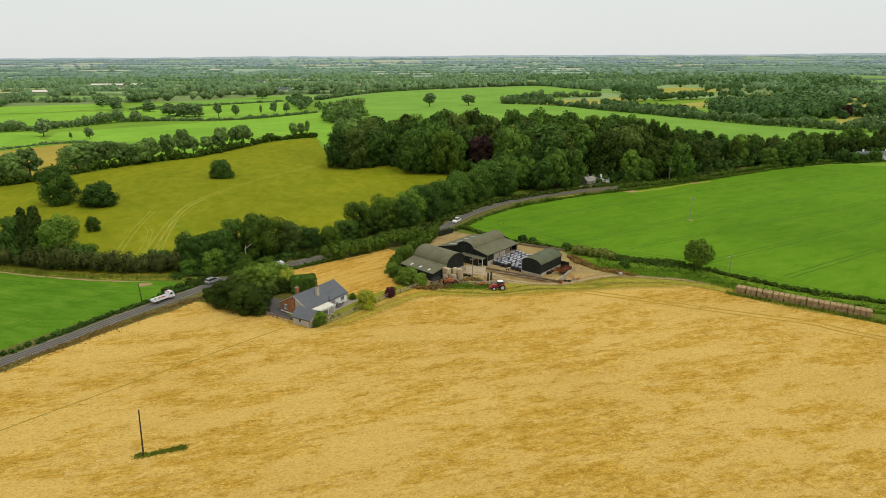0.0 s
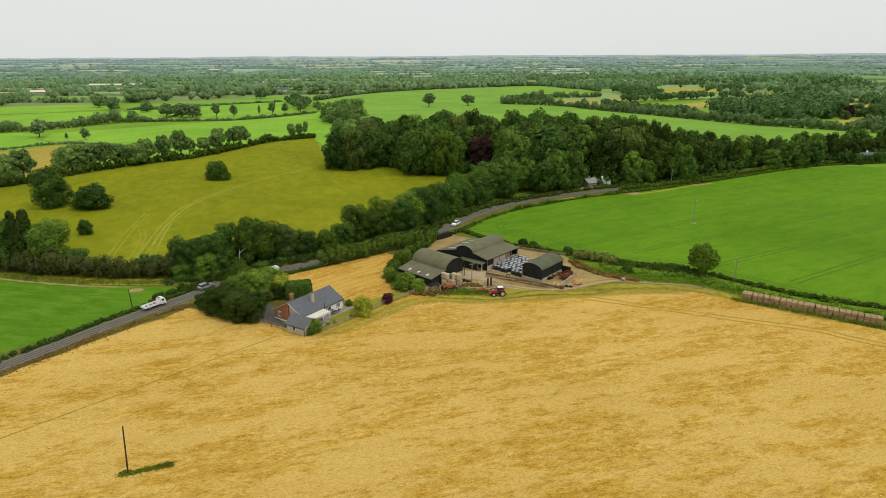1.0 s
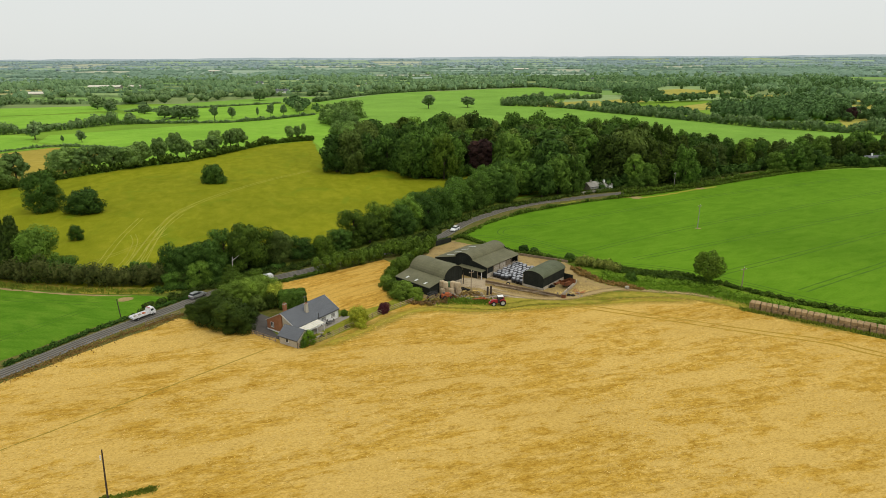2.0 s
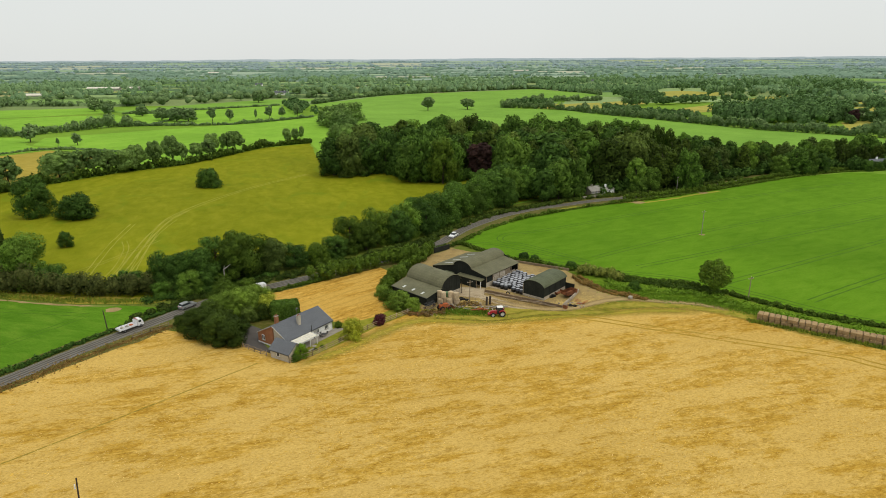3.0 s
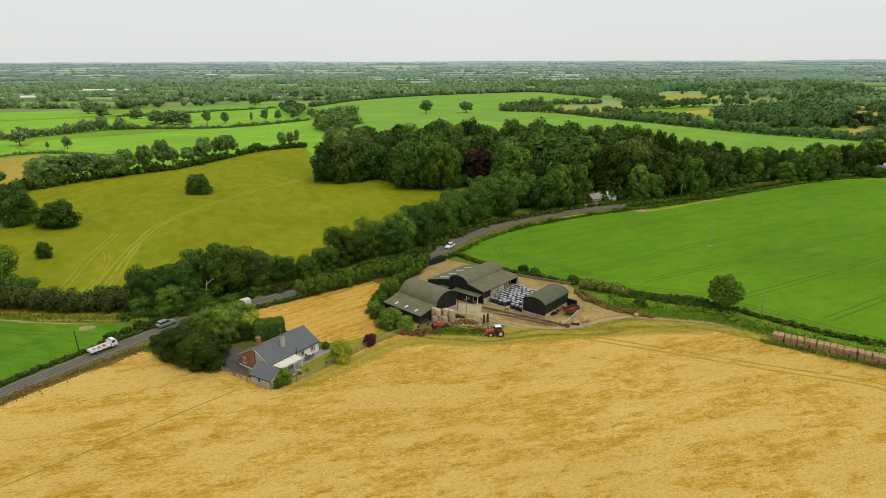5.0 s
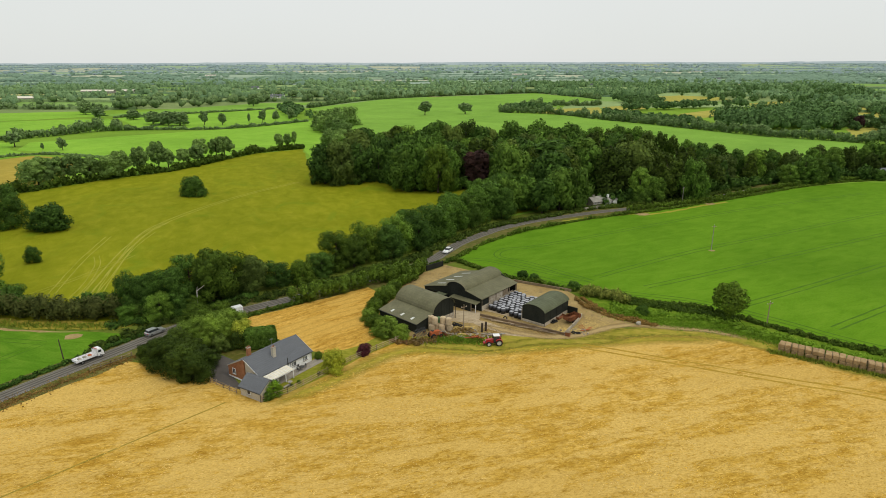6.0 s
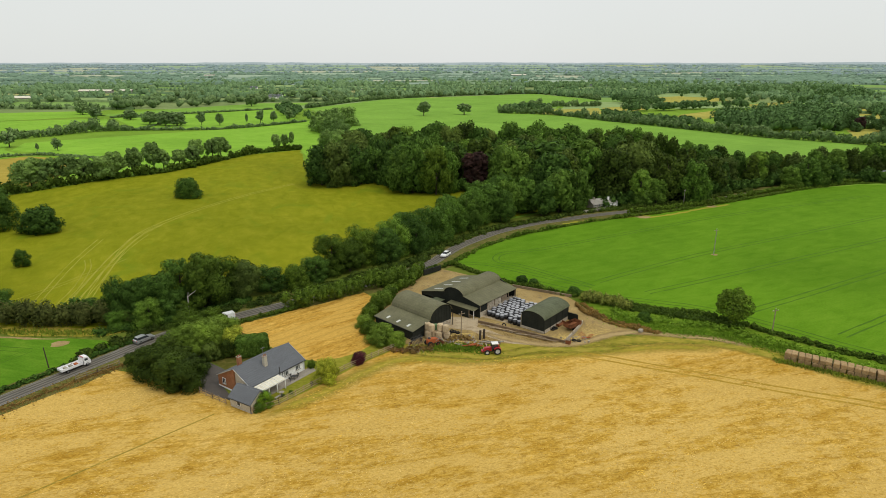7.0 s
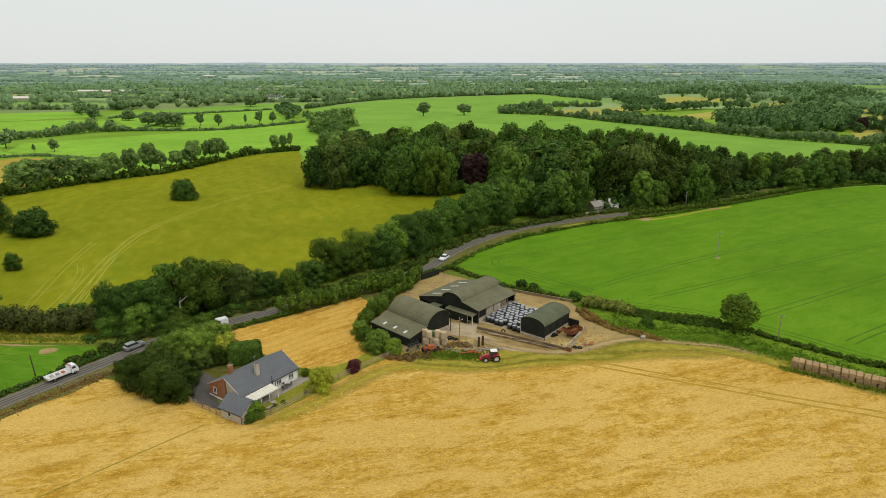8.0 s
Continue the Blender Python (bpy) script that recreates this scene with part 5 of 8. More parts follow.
FAR_BELT = [(-31.5, 195.5, 7.4, 4.3, "skirt", L_OAK), (-28, 202, 12.2, 5.6, "skirt", L_HEDGE), (-23, 203.5, 10.5, 5, "round", L_HEDGE), (-20, 210, 12.2, 5.6, "skirt", L_HEDGE), (-13.5, 212.5, 11, 5.4, "skirt", L_OAK), (-11, 220, 12.5, 5.6, "skirt", L_LIME), (-4.5, 222.5, 12, 5.4, "skirt", L_OAK), (-2, 231, 14, 6, "skirt", L_OAK),
        (4, 236.5, 12.5, 5.5, "skirt", L_OAK), (7, 245, 15, 6, "skirt", L_OAK), (13, 250.5, 14, 6, "skirt", L_LIME), (16, 258, 15, 6, "skirt", L_OAK), (7, 256, 13, 6, "round", L_OAK), (27, 262.5, 13, 5.5, "skirt", L_OAK), (-9, 234, 11, 5, "round", L_OAK), (28, 282, 16, 7, "skirt", L_OAK), (20, 272, 15, 6, "skirt", L_OAK)]
for x, y, h, r, form, leaf in BELT + FAR_BELT:
    tree(x, y, h, r, form, leaf, "near", {L_OAK: "bushy mid-green roadside tree", L_LIME: "bushy light-green roadside tree", L_DARK: "dark pointed conifer beside the pasture hedge", L_OLIVE: "bushy olive-green roadside tree", L_HEDGE: "bushy green roadside tree"}[leaf], group="roadside trees")

# house garden: dark cypress mass, lighter shrubs behind
GARDEN = [(-58.3, 145, 3.4, 2.4, "bush", L_DARK), (-55.2, 143.5, 5.5, 3.2, "skirt", L_DARK), (-52.3, 141, 7.0, 3.8, "skirt", L_DARK), (-49, 143, 5.6, 4, "skirt", L_DARK), (-47.0, 137.0, 6.8, 4.2, "skirt", L_DARK), (-44.9, 135.4, 6.2, 3.4, "skirt", L_DARK), (-45.6, 141.2, 4.6, 3.5, "skirt", L_DARK),
          (-52.5, 147.5, 5.6, 3.6, "skirt", L_DARK), (-50, 152, 6.4, 4, "skirt", L_GARDEN), (-46, 150.5, 7.0, 3.6, "skirt", L_GARDEN), (-47, 156.5, 5.8, 4.2, "skirt", L_GARDEN), (-40.6, 151.4, 5.6, 2.7, "skirt", L_VARIEGATED), (-43.8, 147.6, 3.8, 2.2, "bush", L_OLIVE), (-53.5, 160, 5.8, 3.6, "skirt", L_HEDGE), (-49, 162.5, 6.0, 3.4, "skirt", L_HEDGE), (-44.6, 160, 3.9, 3.0, "skirt", L_GARDEN), (-40.5, 149.3, 4.2, 2.2, "bush", L_DARK), (-57.0, 168.2, 5.0, 3.0, "skirt", L_HEDGE)]
for x, y, h, r, form, leaf in GARDEN:
    tree(x, y, h, r, form, leaf, "near", {L_DARK: "dense dark-green cypress beside the house", L_HEDGE: "bushy green garden tree behind the house", L_GARDEN: "light-green garden tree behind the house", L_VARIEGATED: "yellow variegated garden tree behind the house", L_OLIVE: "olive-brown shrub in the garden", L_OAK: "mid-green garden tree by the road"}[leaf], group="garden trees")


def clipped_hedge(x, y, degrees, length, width, height, leaf, label, seed):
    """A hedge cut to a soft-edged box, its leaves set close over every face."""
    rng = np.random.default_rng(seed)
    count = 7000
    p = rng.uniform(-1, 1, (count, 3))
    axis = rng.choice(3, count, p=(0.2, 0.45, 0.35))
    p[np.arange(count), axis] = np.where(axis == 2, 1, np.sign(rng.normal(size=count)))
    d = np.sign(p) * np.abs(p) ** 7
    d /= np.linalg.norm(d, axis=1)[:, None]
    soft = p / (np.abs(p) ** 9).sum(axis=1)[:, None] ** (1 / 9)
    swell = np.array([1 + 0.10 * noise.noise(Vector(q) * 2.2) for q in soft])[:, None] * rng.uniform(0.93, 1.03, (count, 1))
    half = np.array((length / 2, width / 2, height / 2))
    c = soft * half * swell + (0, 0, height / 2)
    v, f = cards(rng, c, d + 0.5 * rng.normal(size=d.shape), 0.2)
    ob = link_mesh("clipped_hedge", leafy("clipped_hedge", v, np.repeat(d + 0.35 * rng.normal(size=d.shape), 3, axis=0), f.tolist(), leaf))
    ob.matrix_basis = pose(x, y, 0.05, 0, 0, degrees)
    part("inner_twigs", boxed(-length * 0.46, -width * 0.43, 0, length * 0.46, width * 0.43, height * 0.93, 0.3), leaf, ob)
    return tagged(ob, label, "hedge")


clipped_hedge(-36.0, 149.8, 16, 6.4, 3.2, 4.1, L_LIME, "thick clipped green hedge behind the house", 5)
tree(-18.6, 139.4, 4.4, 2.9, "bush", L_GOLD, "near", "golden-green rounded shrub beside the garden fence", "shrub", "shrub")
tree(-13.4, 145.8, 2.6, 1.7, "bush", L_PURPLE, "near", "dark purple shrub on the lawn", "shrub", "shrub")
tree(-22.6, 144, 1.6, 1.05, "bush", L_HEDGE, "near", "small clipped green shrub at the house corner", "shrub", "shrub")
tree(-28, 129.1, 3.3, 1.6, "skirt", L_NETTLE, "near", "bright green shrub beside the annex", "shrub", "shrub")
tree(-28.9, 127.8, 1.8, 1.0, "bush", L_LIME, "near", "small green shrub at the fence corner", "shrub", "shrub")
YARD_BUSHES = [(-9.6, 155.6, 4.6, 3.6, L_GARDEN), (-6.2, 153.9, 3.6, 2.5, L_GARDEN), (-12.4, 159.8, 3.4, 2.4, L_HEDGE), (-14.2, 164.2, 3.0, 2.3, L_GARDEN), (-13.6, 168.8, 3.6, 2.6, L_HEDGE), (-12.4, 173.5, 4.2, 2.6, L_HEDGE), (-11, 177.6, 3.9, 2.4, L_GARDEN), (-9.5, 181, 3.4, 2, L_HEDGE)]
for x, y, h, r, leaf in YARD_BUSHES:
    tree(x, y, h, r, "bush", leaf, "near", "dense bright-green bush against the barn" if leaf is L_GARDEN else "dense mid-green bush behind the barn", "bush", "bush", "yard bushes")
hedge("road_hedge", [(-33, 174.6), (-28, 178.4), (-22, 183), (-13, 190), (-8, 194.5), (-2.5, 203)], 3.4, 3.9, L_HEDGE, "thick green hedge beside the road", 14, 0.28, 0.3, 6)
hedge("low_road_hedge", [(-45, 165.2), (-38, 170.7), (-32, 175.4)], 1.6, 1.2, L_HEDGE, "low trimmed hedge between road and paddock", 18, 0.2, 0.2, 11)
hedge("yard_hedge", [(-10.5, 183.5), (-6, 190), (-2.8, 198)], 3.0, 2.6, L_HEDGE, "bushy green hedge round the farmyard", 16, 0.28, 0.4, 7)
hedge("low_field_hedge", [(-199.5, -51.7), (-130.5, 51.3), (-90.6, 113.6), (-78.6, 134.2), (-68, 150.2), (-62.6, 157.8)], 1.5, 0.95, L_OAK, "low dark hedge between road and green crop", 22, 0.2, 0.1, 8)
hedge("pasture_hedge", [(-260, 213), (-180, 189), (-129, 173), (-109, 168), (-91, 164.8), (-78, 165), (-66, 166.5)], 3.4, 5.2, L_HEDGE_DRY, "tall ragged hedge with bare stems below", 11, 0.3, 0.35, 9)
hedge("pasture_hedge_green", [(-240, 209), (-180, 191), (-129, 175), (-109, 169.5), (-91, 166.5), (-76, 167.5)], 3.0, 5.6, L_OAK, "tall dark-green hedge along the pasture", 6, 0.34, 0.5, 10)
hedge("crop_hedge", [(6.5, 210), (14, 201.5), (22, 194), (30, 187.5), (38, 182.5)], 1.6, 1.3, L_HEDGE, "low green hedge between yard and crop", 20, 0.2, 0.5, 12)
hedge("bank_hedge", [(49, 177.2), (58, 173), (67, 170.3), (73, 164.5), (79, 158.3), (92, 146.5), (108, 138), (150, 108), (230, 50)], 2.0, 1.2, L_HEDGE, "low dense hedge along the crop's edge", 20, 0.22, 0.14, 13)
hedge("bramble_thicket", [(50, 173.6), (55, 171.2), (60.5, 168.4), (66, 166), (71.5, 162.2), (66.5, 167.4), (58, 171), (52, 173.8)], 2.2, 1.0, L_HEDGE, "dark tangled brambles along the top of the bank", 12, 0.22, 0.5, 31, "brambles")
hedge("bank_scrub", [(46, 170), (54, 166), (60, 164.5), (68, 161.5), (76, 153.5), (88, 142.5), (106, 133)], 4.5, 0.7, L_NETTLE, "low scrub and nettles on the bank", 6, 0.22, 0.8, 14, "scrub")
tree(51.5, 166.5, 2.6, 1.9, "bush", L_OAK, "near", "small dark-green bush on the bank", "bush", "bush")
hedge("flowering_elder", [(40.2, 179.8), (43, 177.6), (46.2, 175.6), (49.6, 173.6), (46.6, 176.6), (43.2, 178.8), (40.6, 180.8)], 2.0, 2.8, L_BLOOM, "elder hedge with creamy white flowers", 20, 0.2, 0.1, 15)
tree(26, 193.5, 2.2, 2.0, "bush", L_OAK, "near", "dark green bush at the yard's edge", "bush", "bush")
tree(29, 191, 2.0, 1.8, "bush", L_OAK, "near", "dark green bush at the yard's edge", "bush", "bush")
tree(38.6, 183.6, 2.5, 1.9, "bush", L_OAK, "near", "dark green bush beside the elder hedge", "bush", "bush")
# dark evergreen growth added on the verge to stand in for tree shade
hedge("shaded_verge", [tuple(p) for p in offset_line(ROAD, 4.4) if -72 < p.x < 2][::3], 3.6, 1.4, L_DARK, "dark growth added in place of shade below roadside trees", 12, 0.26, 0.6, 25, "verge growth")
hedge("gateway_growth", [(0.5, 205.8), (4, 206.8), (6.6, 209.5), (8.6, 213)], 1.8, 0.9, L_HEDGE, "rank growth beside the yard gateway", 16, 0.2, 0.4, 29, "verge growth")
# added strip of leaves that darkens the shaded ground under the belt
hedge("belt_undergrowth", [(-73, 160.8), (-66, 164.6), (-60, 168.9), (-54, 173.4), (-47, 179)], 4.0, 1.2, L_OAK, "undergrowth added in place of shade below the roadside trees", 10, 0.26, 0.5, 28, "undergrowth")
hedge("roadside_growth", [(9, 214), (18, 228), (29, 239.5), (41, 248.5), (64, 262.5), (86, 272), (124, 291.5), (180, 323.5), (218, 338), (300, 350)], 1.8, 1.2, L_HEDGE, "rank green growth along the road verge", 10, 0.25, 0.6, 16)
hedge("far_road_growth", [tuple(p) for p in offset_line(ROAD, -3.5) if 80 < p.x < 240][::2], 1.8, 2.3, L_HEDGE, "rank green growth hiding the road's edge", 10, 0.3, 0.15, 27)
# widened dark growth takes the place of shade at the wood's foot
hedge("wood_verge", [(-30, 187), (-14, 203), (-2, 217), (6, 230), (15, 242), (24, 251), (40, 262), (64, 277), (86, 285), (107, 294), (128, 306), (152, 321)], 4.2, 1.4, L_DARK, "dark rank growth put in for shade along the wood", 7, 0.32, 0.6, 17)
hedge("dry_verge", [(-195, -64), (-124, 47), (-86.8, 108.5), (-80.3, 118.5), (-73, 130), (-65.8, 139.4), (-61.2, 145)], 1.0, 0.3, L_BROWN, "dead brown growth between stubble and road", 22, 0.12, 0.6, 18, "verge growth")
hedge("brown_bank", [(37.8, 176.5), (38.4, 172.4), (41, 168.2), (45.5, 163.2), (52.5, 159.6), (49, 162.6), (45, 165.8), (42, 169.6), (40.2, 173.4), (39.2, 177)], 1.3, 0.75, L_BROWN, "heaped brown cuttings along the bank", 26, 0.14, 0.8, 19, "brush heap")
tufts("field_margin_weeds", [(-180, 185), (-129, 169.3), (-109, 164), (-91, 161), (-72, 160.5)], 1.6, 0.7, 3600, L_WEED, "yellow flowering weeds along the crop's margin", 20)
tufts("yard_nettles", [(2.2, 152.6), (5, 152.4), (8, 152.2), (11, 151.4)], 1.9, 0.5, 1000, L_NETTLE, "fresh green nettles round the scrap", 21)
tufts("yard_weeds", [(0, 151.8), (4, 152.6), (8, 153), (12, 152)], 2.4, 0.45, 1100, L_WEED, "yellowing weeds among the scrap", 26)
tufts("verge_grass", [(-130, 42), (-86.5, 108.6), (-73.5, 129.3), (-62.5, 144)], 2.2, 0.28, 7000, L_BROWN, "dry straw-coloured grass along the verge", 22)
tufts("bank_grass", [(44, 168), (56, 161), (68, 158), (78, 149), (90, 139)], 3.4, 0.32, 7000, L_NETTLE, "rank green grass on the bank", 23)
tufts("bale_grass", [(72, 146), (86, 136.5), (100, 127)], 0.6, 0.7, 1500, L_WEED, "uncut grass round the bale stack", 24)

# far hedgerows with trees that can be told apart
HEDGEROW = [(-207, 296, 14, 6), (-203, 303, 15, 5.5), (-213, 290, 13, 5.5), (-222, 283, 14, 6), (-232, 278, 13, 5.5), (-197, 333, 14, 7), (-190, 336, 13, 6), (-183, 341, 14, 5.5), (-178, 345, 12, 5.5), (-172, 352, 12, 6), (-168, 358, 13, 5), (-162, 366, 14, 4), (-158, 381, 15, 5), (-154, 384, 11, 4), (-148, 392, 10, 4.5), (-143, 399, 11, 5),
            (-146, 413, 13, 5), (-139, 421, 13, 4.5), (-135, 425, 13, 5), (-111, 469, 10, 4), (-107, 478, 9, 3), (-104, 486, 10, 2.5), (-122, 447, 4, 2)]
for x, y, h, r in HEDGEROW:
    tree(x, y, h * 1.1, r * 1.15, "open" if (x * 3) % 5 < 3 or r < 5 else "round", L_ASH, "mid", "ragged hedgerow tree along the pasture's far edge", group="hedgerow trees")
FAR_TREES = [(-440, 822, 13, 7), (-416, 776, 13, 8), (-376, 730, 14, 7), (-364, 708, 12, 7), (-326, 705, 10, 8), (-283, 655, 12, 8), (-272, 648, 11, 7), (-262, 641, 13, 8), (-250, 640, 13, 9), (-228, 645, 13, 4), (-210, 644, 11, 4.5), (-189, 662, 9, 1.6), (-177, 668, 12, 4.5), (-165, 674, 11, 4), (-150, 680, 13, 5), (-259, 920, 16, 9)]
NEARER_TREES = [(-261, 463, 8, 3.6), (-307, 482, 11, 6), (-275, 463, 5, 1.3), (-103, 614, 16, 8), (-95, 625, 18, 9), (-112, 640, 15, 8), (-84, 640, 18, 9), (-90, 600, 16, 8), (-105, 590, 14, 7), (-98, 575, 15, 7), (-88, 560, 16, 7), (-80, 545, 15, 7)]
for x, y, h, r in FAR_TREES + NEARER_TREES:
    tree(x, y, h * 1.1, r * 1.1, "skirt" if x > -120 else "open" if r < 7.5 else "round", L_ASH if x > -120 else L_FAR[0], "far", "green field tree of the far pastures", group="far pasture trees", z=0)
for k, (line, w, h) in enumerate((([(-240, 276), (-209, 289), (-196, 312), (-172, 351), (-149, 375), (-139, 398), (-122, 445), (-95, 468)], 4, 4), ([(-360, 510), (-330, 537), (-305, 582), (-280, 597)], 5, 7), ([(-280, 597), (-192, 608), (-134, 681)], 3, 2.5), ([(-360, 730), (-215, 860)], 3, 2.5), ([(-345, 742), (-280, 700), (-272, 606)], 2, 1.5),
                                    ([(78, 795), (112, 783), (149, 753), (176, 695), (212, 640), (245, 580), (275, 534), (307, 506), (345, 470)], 6, 7), ([(84, 800), (100, 850), (145, 899), (230, 917)], 5, 7), ([(-172, 880), (-78, 1100), (194, 1281), (268, 1066)], 6, 6), ([(-300, 390), (-268, 441), (-210, 425)], 2.5, 1.5))):
    hedge("far_hedgerow", line, w, h, L_FAR[0] if k else L_HEDGE, "dense green hedgerow between far fields", 1.6, 0.9, 0.6, 30 + k)


def build_far_woods():
    rng = random.Random(33)
    spots = []
    areas = (([(250, 590), (300, 560), (330, 530), (365, 600), (440, 680), (420, 745), (330, 690), (275, 640)], 170, 12, 20), ([(345, 470), (420, 440), (520, 470), (480, 520), (350, 510)], 120, 9, 15), ([(180, 700), (245, 600), (255, 620), (205, 710), (190, 740)], 45, 8, 11),
             ([(240, 800), (330, 845), (420, 870), (430, 890), (320, 868), (235, 822)], 60, 8, 12), ([(270, 900), (340, 960), (330, 1000), (280, 1040)], 60, 8, 13), ([(110, 800), (150, 830), (120, 850), (90, 820)], 30, 8, 11), ([(-150, 690), (-215, 860), (-190, 860), (-130, 700)], 30, 8, 13), ([(-480, 540), (-380, 505), (-375, 520), (-470, 560)], 60, 8, 12))
    more = (([(420, 900), (700, 1000), (900, 1400), (600, 1500), (430, 1200)], 150, 9, 15), ([(470, 640), (530, 640), (650, 800), (570, 830), (480, 740)], 110, 9, 14),)
    for ring, n, lo, hi in areas + more:
        xs, ys = [p[0] for p in ring], [p[1] for p in ring]
        made = 0
        while made < n:
            x, y = rng.uniform(min(xs), max(xs)), rng.uniform(min(ys), max(ys))
            if inside(x, y, ring):
                h = rng.uniform(lo, hi)
                spots.append((x, y, h, h * rng.uniform(0.36, 0.5)))
                made += 1
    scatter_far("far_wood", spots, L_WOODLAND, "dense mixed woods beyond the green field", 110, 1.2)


build_far_woods()
# a bleached dead limb that stands out of the roadside trees
bm = rod(bmesh.new(), (0, 0, 0), (0.3, 0, 8.2), 0.14, 0.1)
rod(bm, (0.3, 0, 8.1), (2.2, 0.3, 9.4), 0.1, 0.03)
rod(bm, (0.3, 0, 8.1), (0.5, 0.2, 9.2), 0.08, 0.03)
dead = thing("dead_tree", "bleached bare dead tree stem beside the road", "tree", pose(-56.6, 168.6, -2.4, 0, 0, 15))
part("trunk", bm, M_DEADWOOD, dead)


# ---- farm buildings ----
def at(x, y, degrees=0.0, z=0.0):
    return pose(x, y, z, 0, 0, degrees)


def arch(u0, u1, z0, z1, top, n=12):
    """Points of a rounded roof from one eave to the other."""
    pts = []
    for i in range(n + 1):
        t = i / n
        a = math.pi * (0.06 + 0.88 * t)
        s = (math.sin(a) - math.sin(math.pi * 0.06)) / (1 - math.sin(math.pi * 0.06))
        c = 0.5 - 0.5 * math.cos(a) / math.cos(math.pi * 0.06)
        zb = z0 + (z1 - z0) * t
        pts.append((u0 + (u1 - u0) * c, zb + (top - (z0 + z1) / 2) * s))
    return pts


def roof_strip(points, y0, y1, lift=0.0, pitch=0.0, thick=0.05):
    """A sheeted roof over a line of (u, z) points, with ribs drawn across its length."""
    bm = bmesh.new()
    n = max(2, int((y1 - y0) / 0.5))
    top, low = [], []
    for j in range(n + 1):
        y = y0 + (y1 - y0) * j / n
        k = 0.02 if j % 2 else 0.0
        top.append([bm.verts.new((u, y, z + lift + k)) for u, z in points])
        low.append([bm.verts.new((u, y, z + lift - thick)) for u, z in points])
    for j in range(n):
        for i in range(len(points) - 1):
            bm.faces.new((top[j][i], top[j][i + 1], top[j + 1][i + 1], top[j + 1][i]))
            bm.faces.new((low[j][i + 1], low[j][i], low[j + 1][i], low[j + 1][i + 1]))
        for i in (0, len(points) - 1):
            bm.faces.new((top[j][i], top[j + 1][i], low[j + 1][i], low[j][i]))
    for j in (0, n):
        for i in range(len(points) - 1):
            bm.faces.new((top[j][i], low[j][i], low[j][i + 1], top[j][i + 1]))
    return bm


def along(points, u):
    for (u0, z0), (u1, z1) in zip(points, points[1:]):
        if u0 <= u <= u1:
            return z0 + (z1 - z0) * (u - u0) / max(1e-6, u1 - u0)
    return points[-1][1]


def roof_light(parent, points, u0, u1, y0, y1, lift):
    bm = bmesh.new()
    a, b = along(points, u0) + lift, along(points, u1) + lift
    vs = [bm.verts.new(p) for p in ((u0, y0, a + 0.03), (u1, y0, b + 0.03), (u1, y1, b + 0.03), (u0, y1, a + 0.03), (u0, y0, a), (u1, y0, b), (u1, y1, b), (u0, y1, a))]
    for f in ((0, 1, 2, 3), (0, 4, 5, 1), (1, 5, 6, 2), (2, 6, 7, 3), (3, 7, 4, 0)):
        bm.faces.new([vs[i] for i in f])
    part("roof_light", bm, M_SKYLIGHT, parent, "pale translucent roof light")


def gable(points, z0, y0, y1):
    u0, u1 = points[0][0], points[-1][0]
    return solid(bmesh.new(), [(u0, z0)] + [(u, z - 0.03) for u, z in points] + [(u1, z0)], "y", y0, y1)


def ribs(parent, points, y, z0, step=0.9):
    """Upright cover strips on a sheeted gable."""
    u = points[0][0] + step
    while u < points[-1][0] - 0.3:
        part("cover_strip", boxed(u - 0.03, y - 0.025, z0, u + 0.03, y, along(points, u) - 0.1), M_SHEET_DARK, parent)
        u += step


def build_barn_one():
    """Round-roofed barn with a lean-to on its near side."""
    L, W = 12.6, 12.3
    barn = thing("barn", "dark barn with round olive roof and lean-to", "barn", at(-2.8, 156.2, 45.5))
    lean = [(-0.25, 2.3), (2.5, 2.85), (5.35, 3.45)]
    bow = arch(5.1, 12.45, 3.55, 3.95, 5.95)
    part("lean_to_roof", roof_strip(lean, -0.3, L + 0.2), M_SHEET, barn)
    part("roof", roof_strip(bow, -0.3, L + 0.2), M_SHEET, barn, "round olive sheet roof")
    prof = [(0, 2.35), (2.5, 2.85), (5.2, 3.4)] + [p for p in bow if p[0] > 5.25 and p[0] < 12.25]
    part("front_gable", gable(prof, 1.5, 0.0, 0.12), M_SHEET_DARK, barn)
    part("back_gable", gable(prof, 0, L - 0.12, L), M_SHEET_DARK, barn)
    part("base_wall", boxed(0, -0.06, 0, 7.0, 0.16, 1.5, 0.02), M_SHEET_DARK, barn, "dark sheeted lower wall")
    part("base_wall", boxed(7.0, -0.06, 0, W, 0.16, 1.52, 0.02), M_WALL_CONC, barn, "stained concrete lower wall")
    part("side_wall", boxed(0, 0.16, 0, 0.12, L - 0.12, 2.25), M_SHEET_DARK, barn)
    part("side_wall", boxed(W - 0.12, 0.16, 0, W, L - 0.12, 3.85), M_SHEET_DARK, barn)
    ribs(barn, prof, 0.0, 1.5)
    for y in (2.2, 5.6, 9.0):
        roof_light(barn, lean, 0.6, 1.6, y, y + 0.6, 0.025)
    part("door_post", rod(bmesh.new(), (W + 0.1, -0.35, 0), (W + 0.1, -0.35, 3.2), 0.1), M_POLE, barn)
    bm = boxed(-0.34, -0.3, 2.16, -0.24, L + 0.2, 2.26)
    part("gutter", bm, M_DARK, barn)


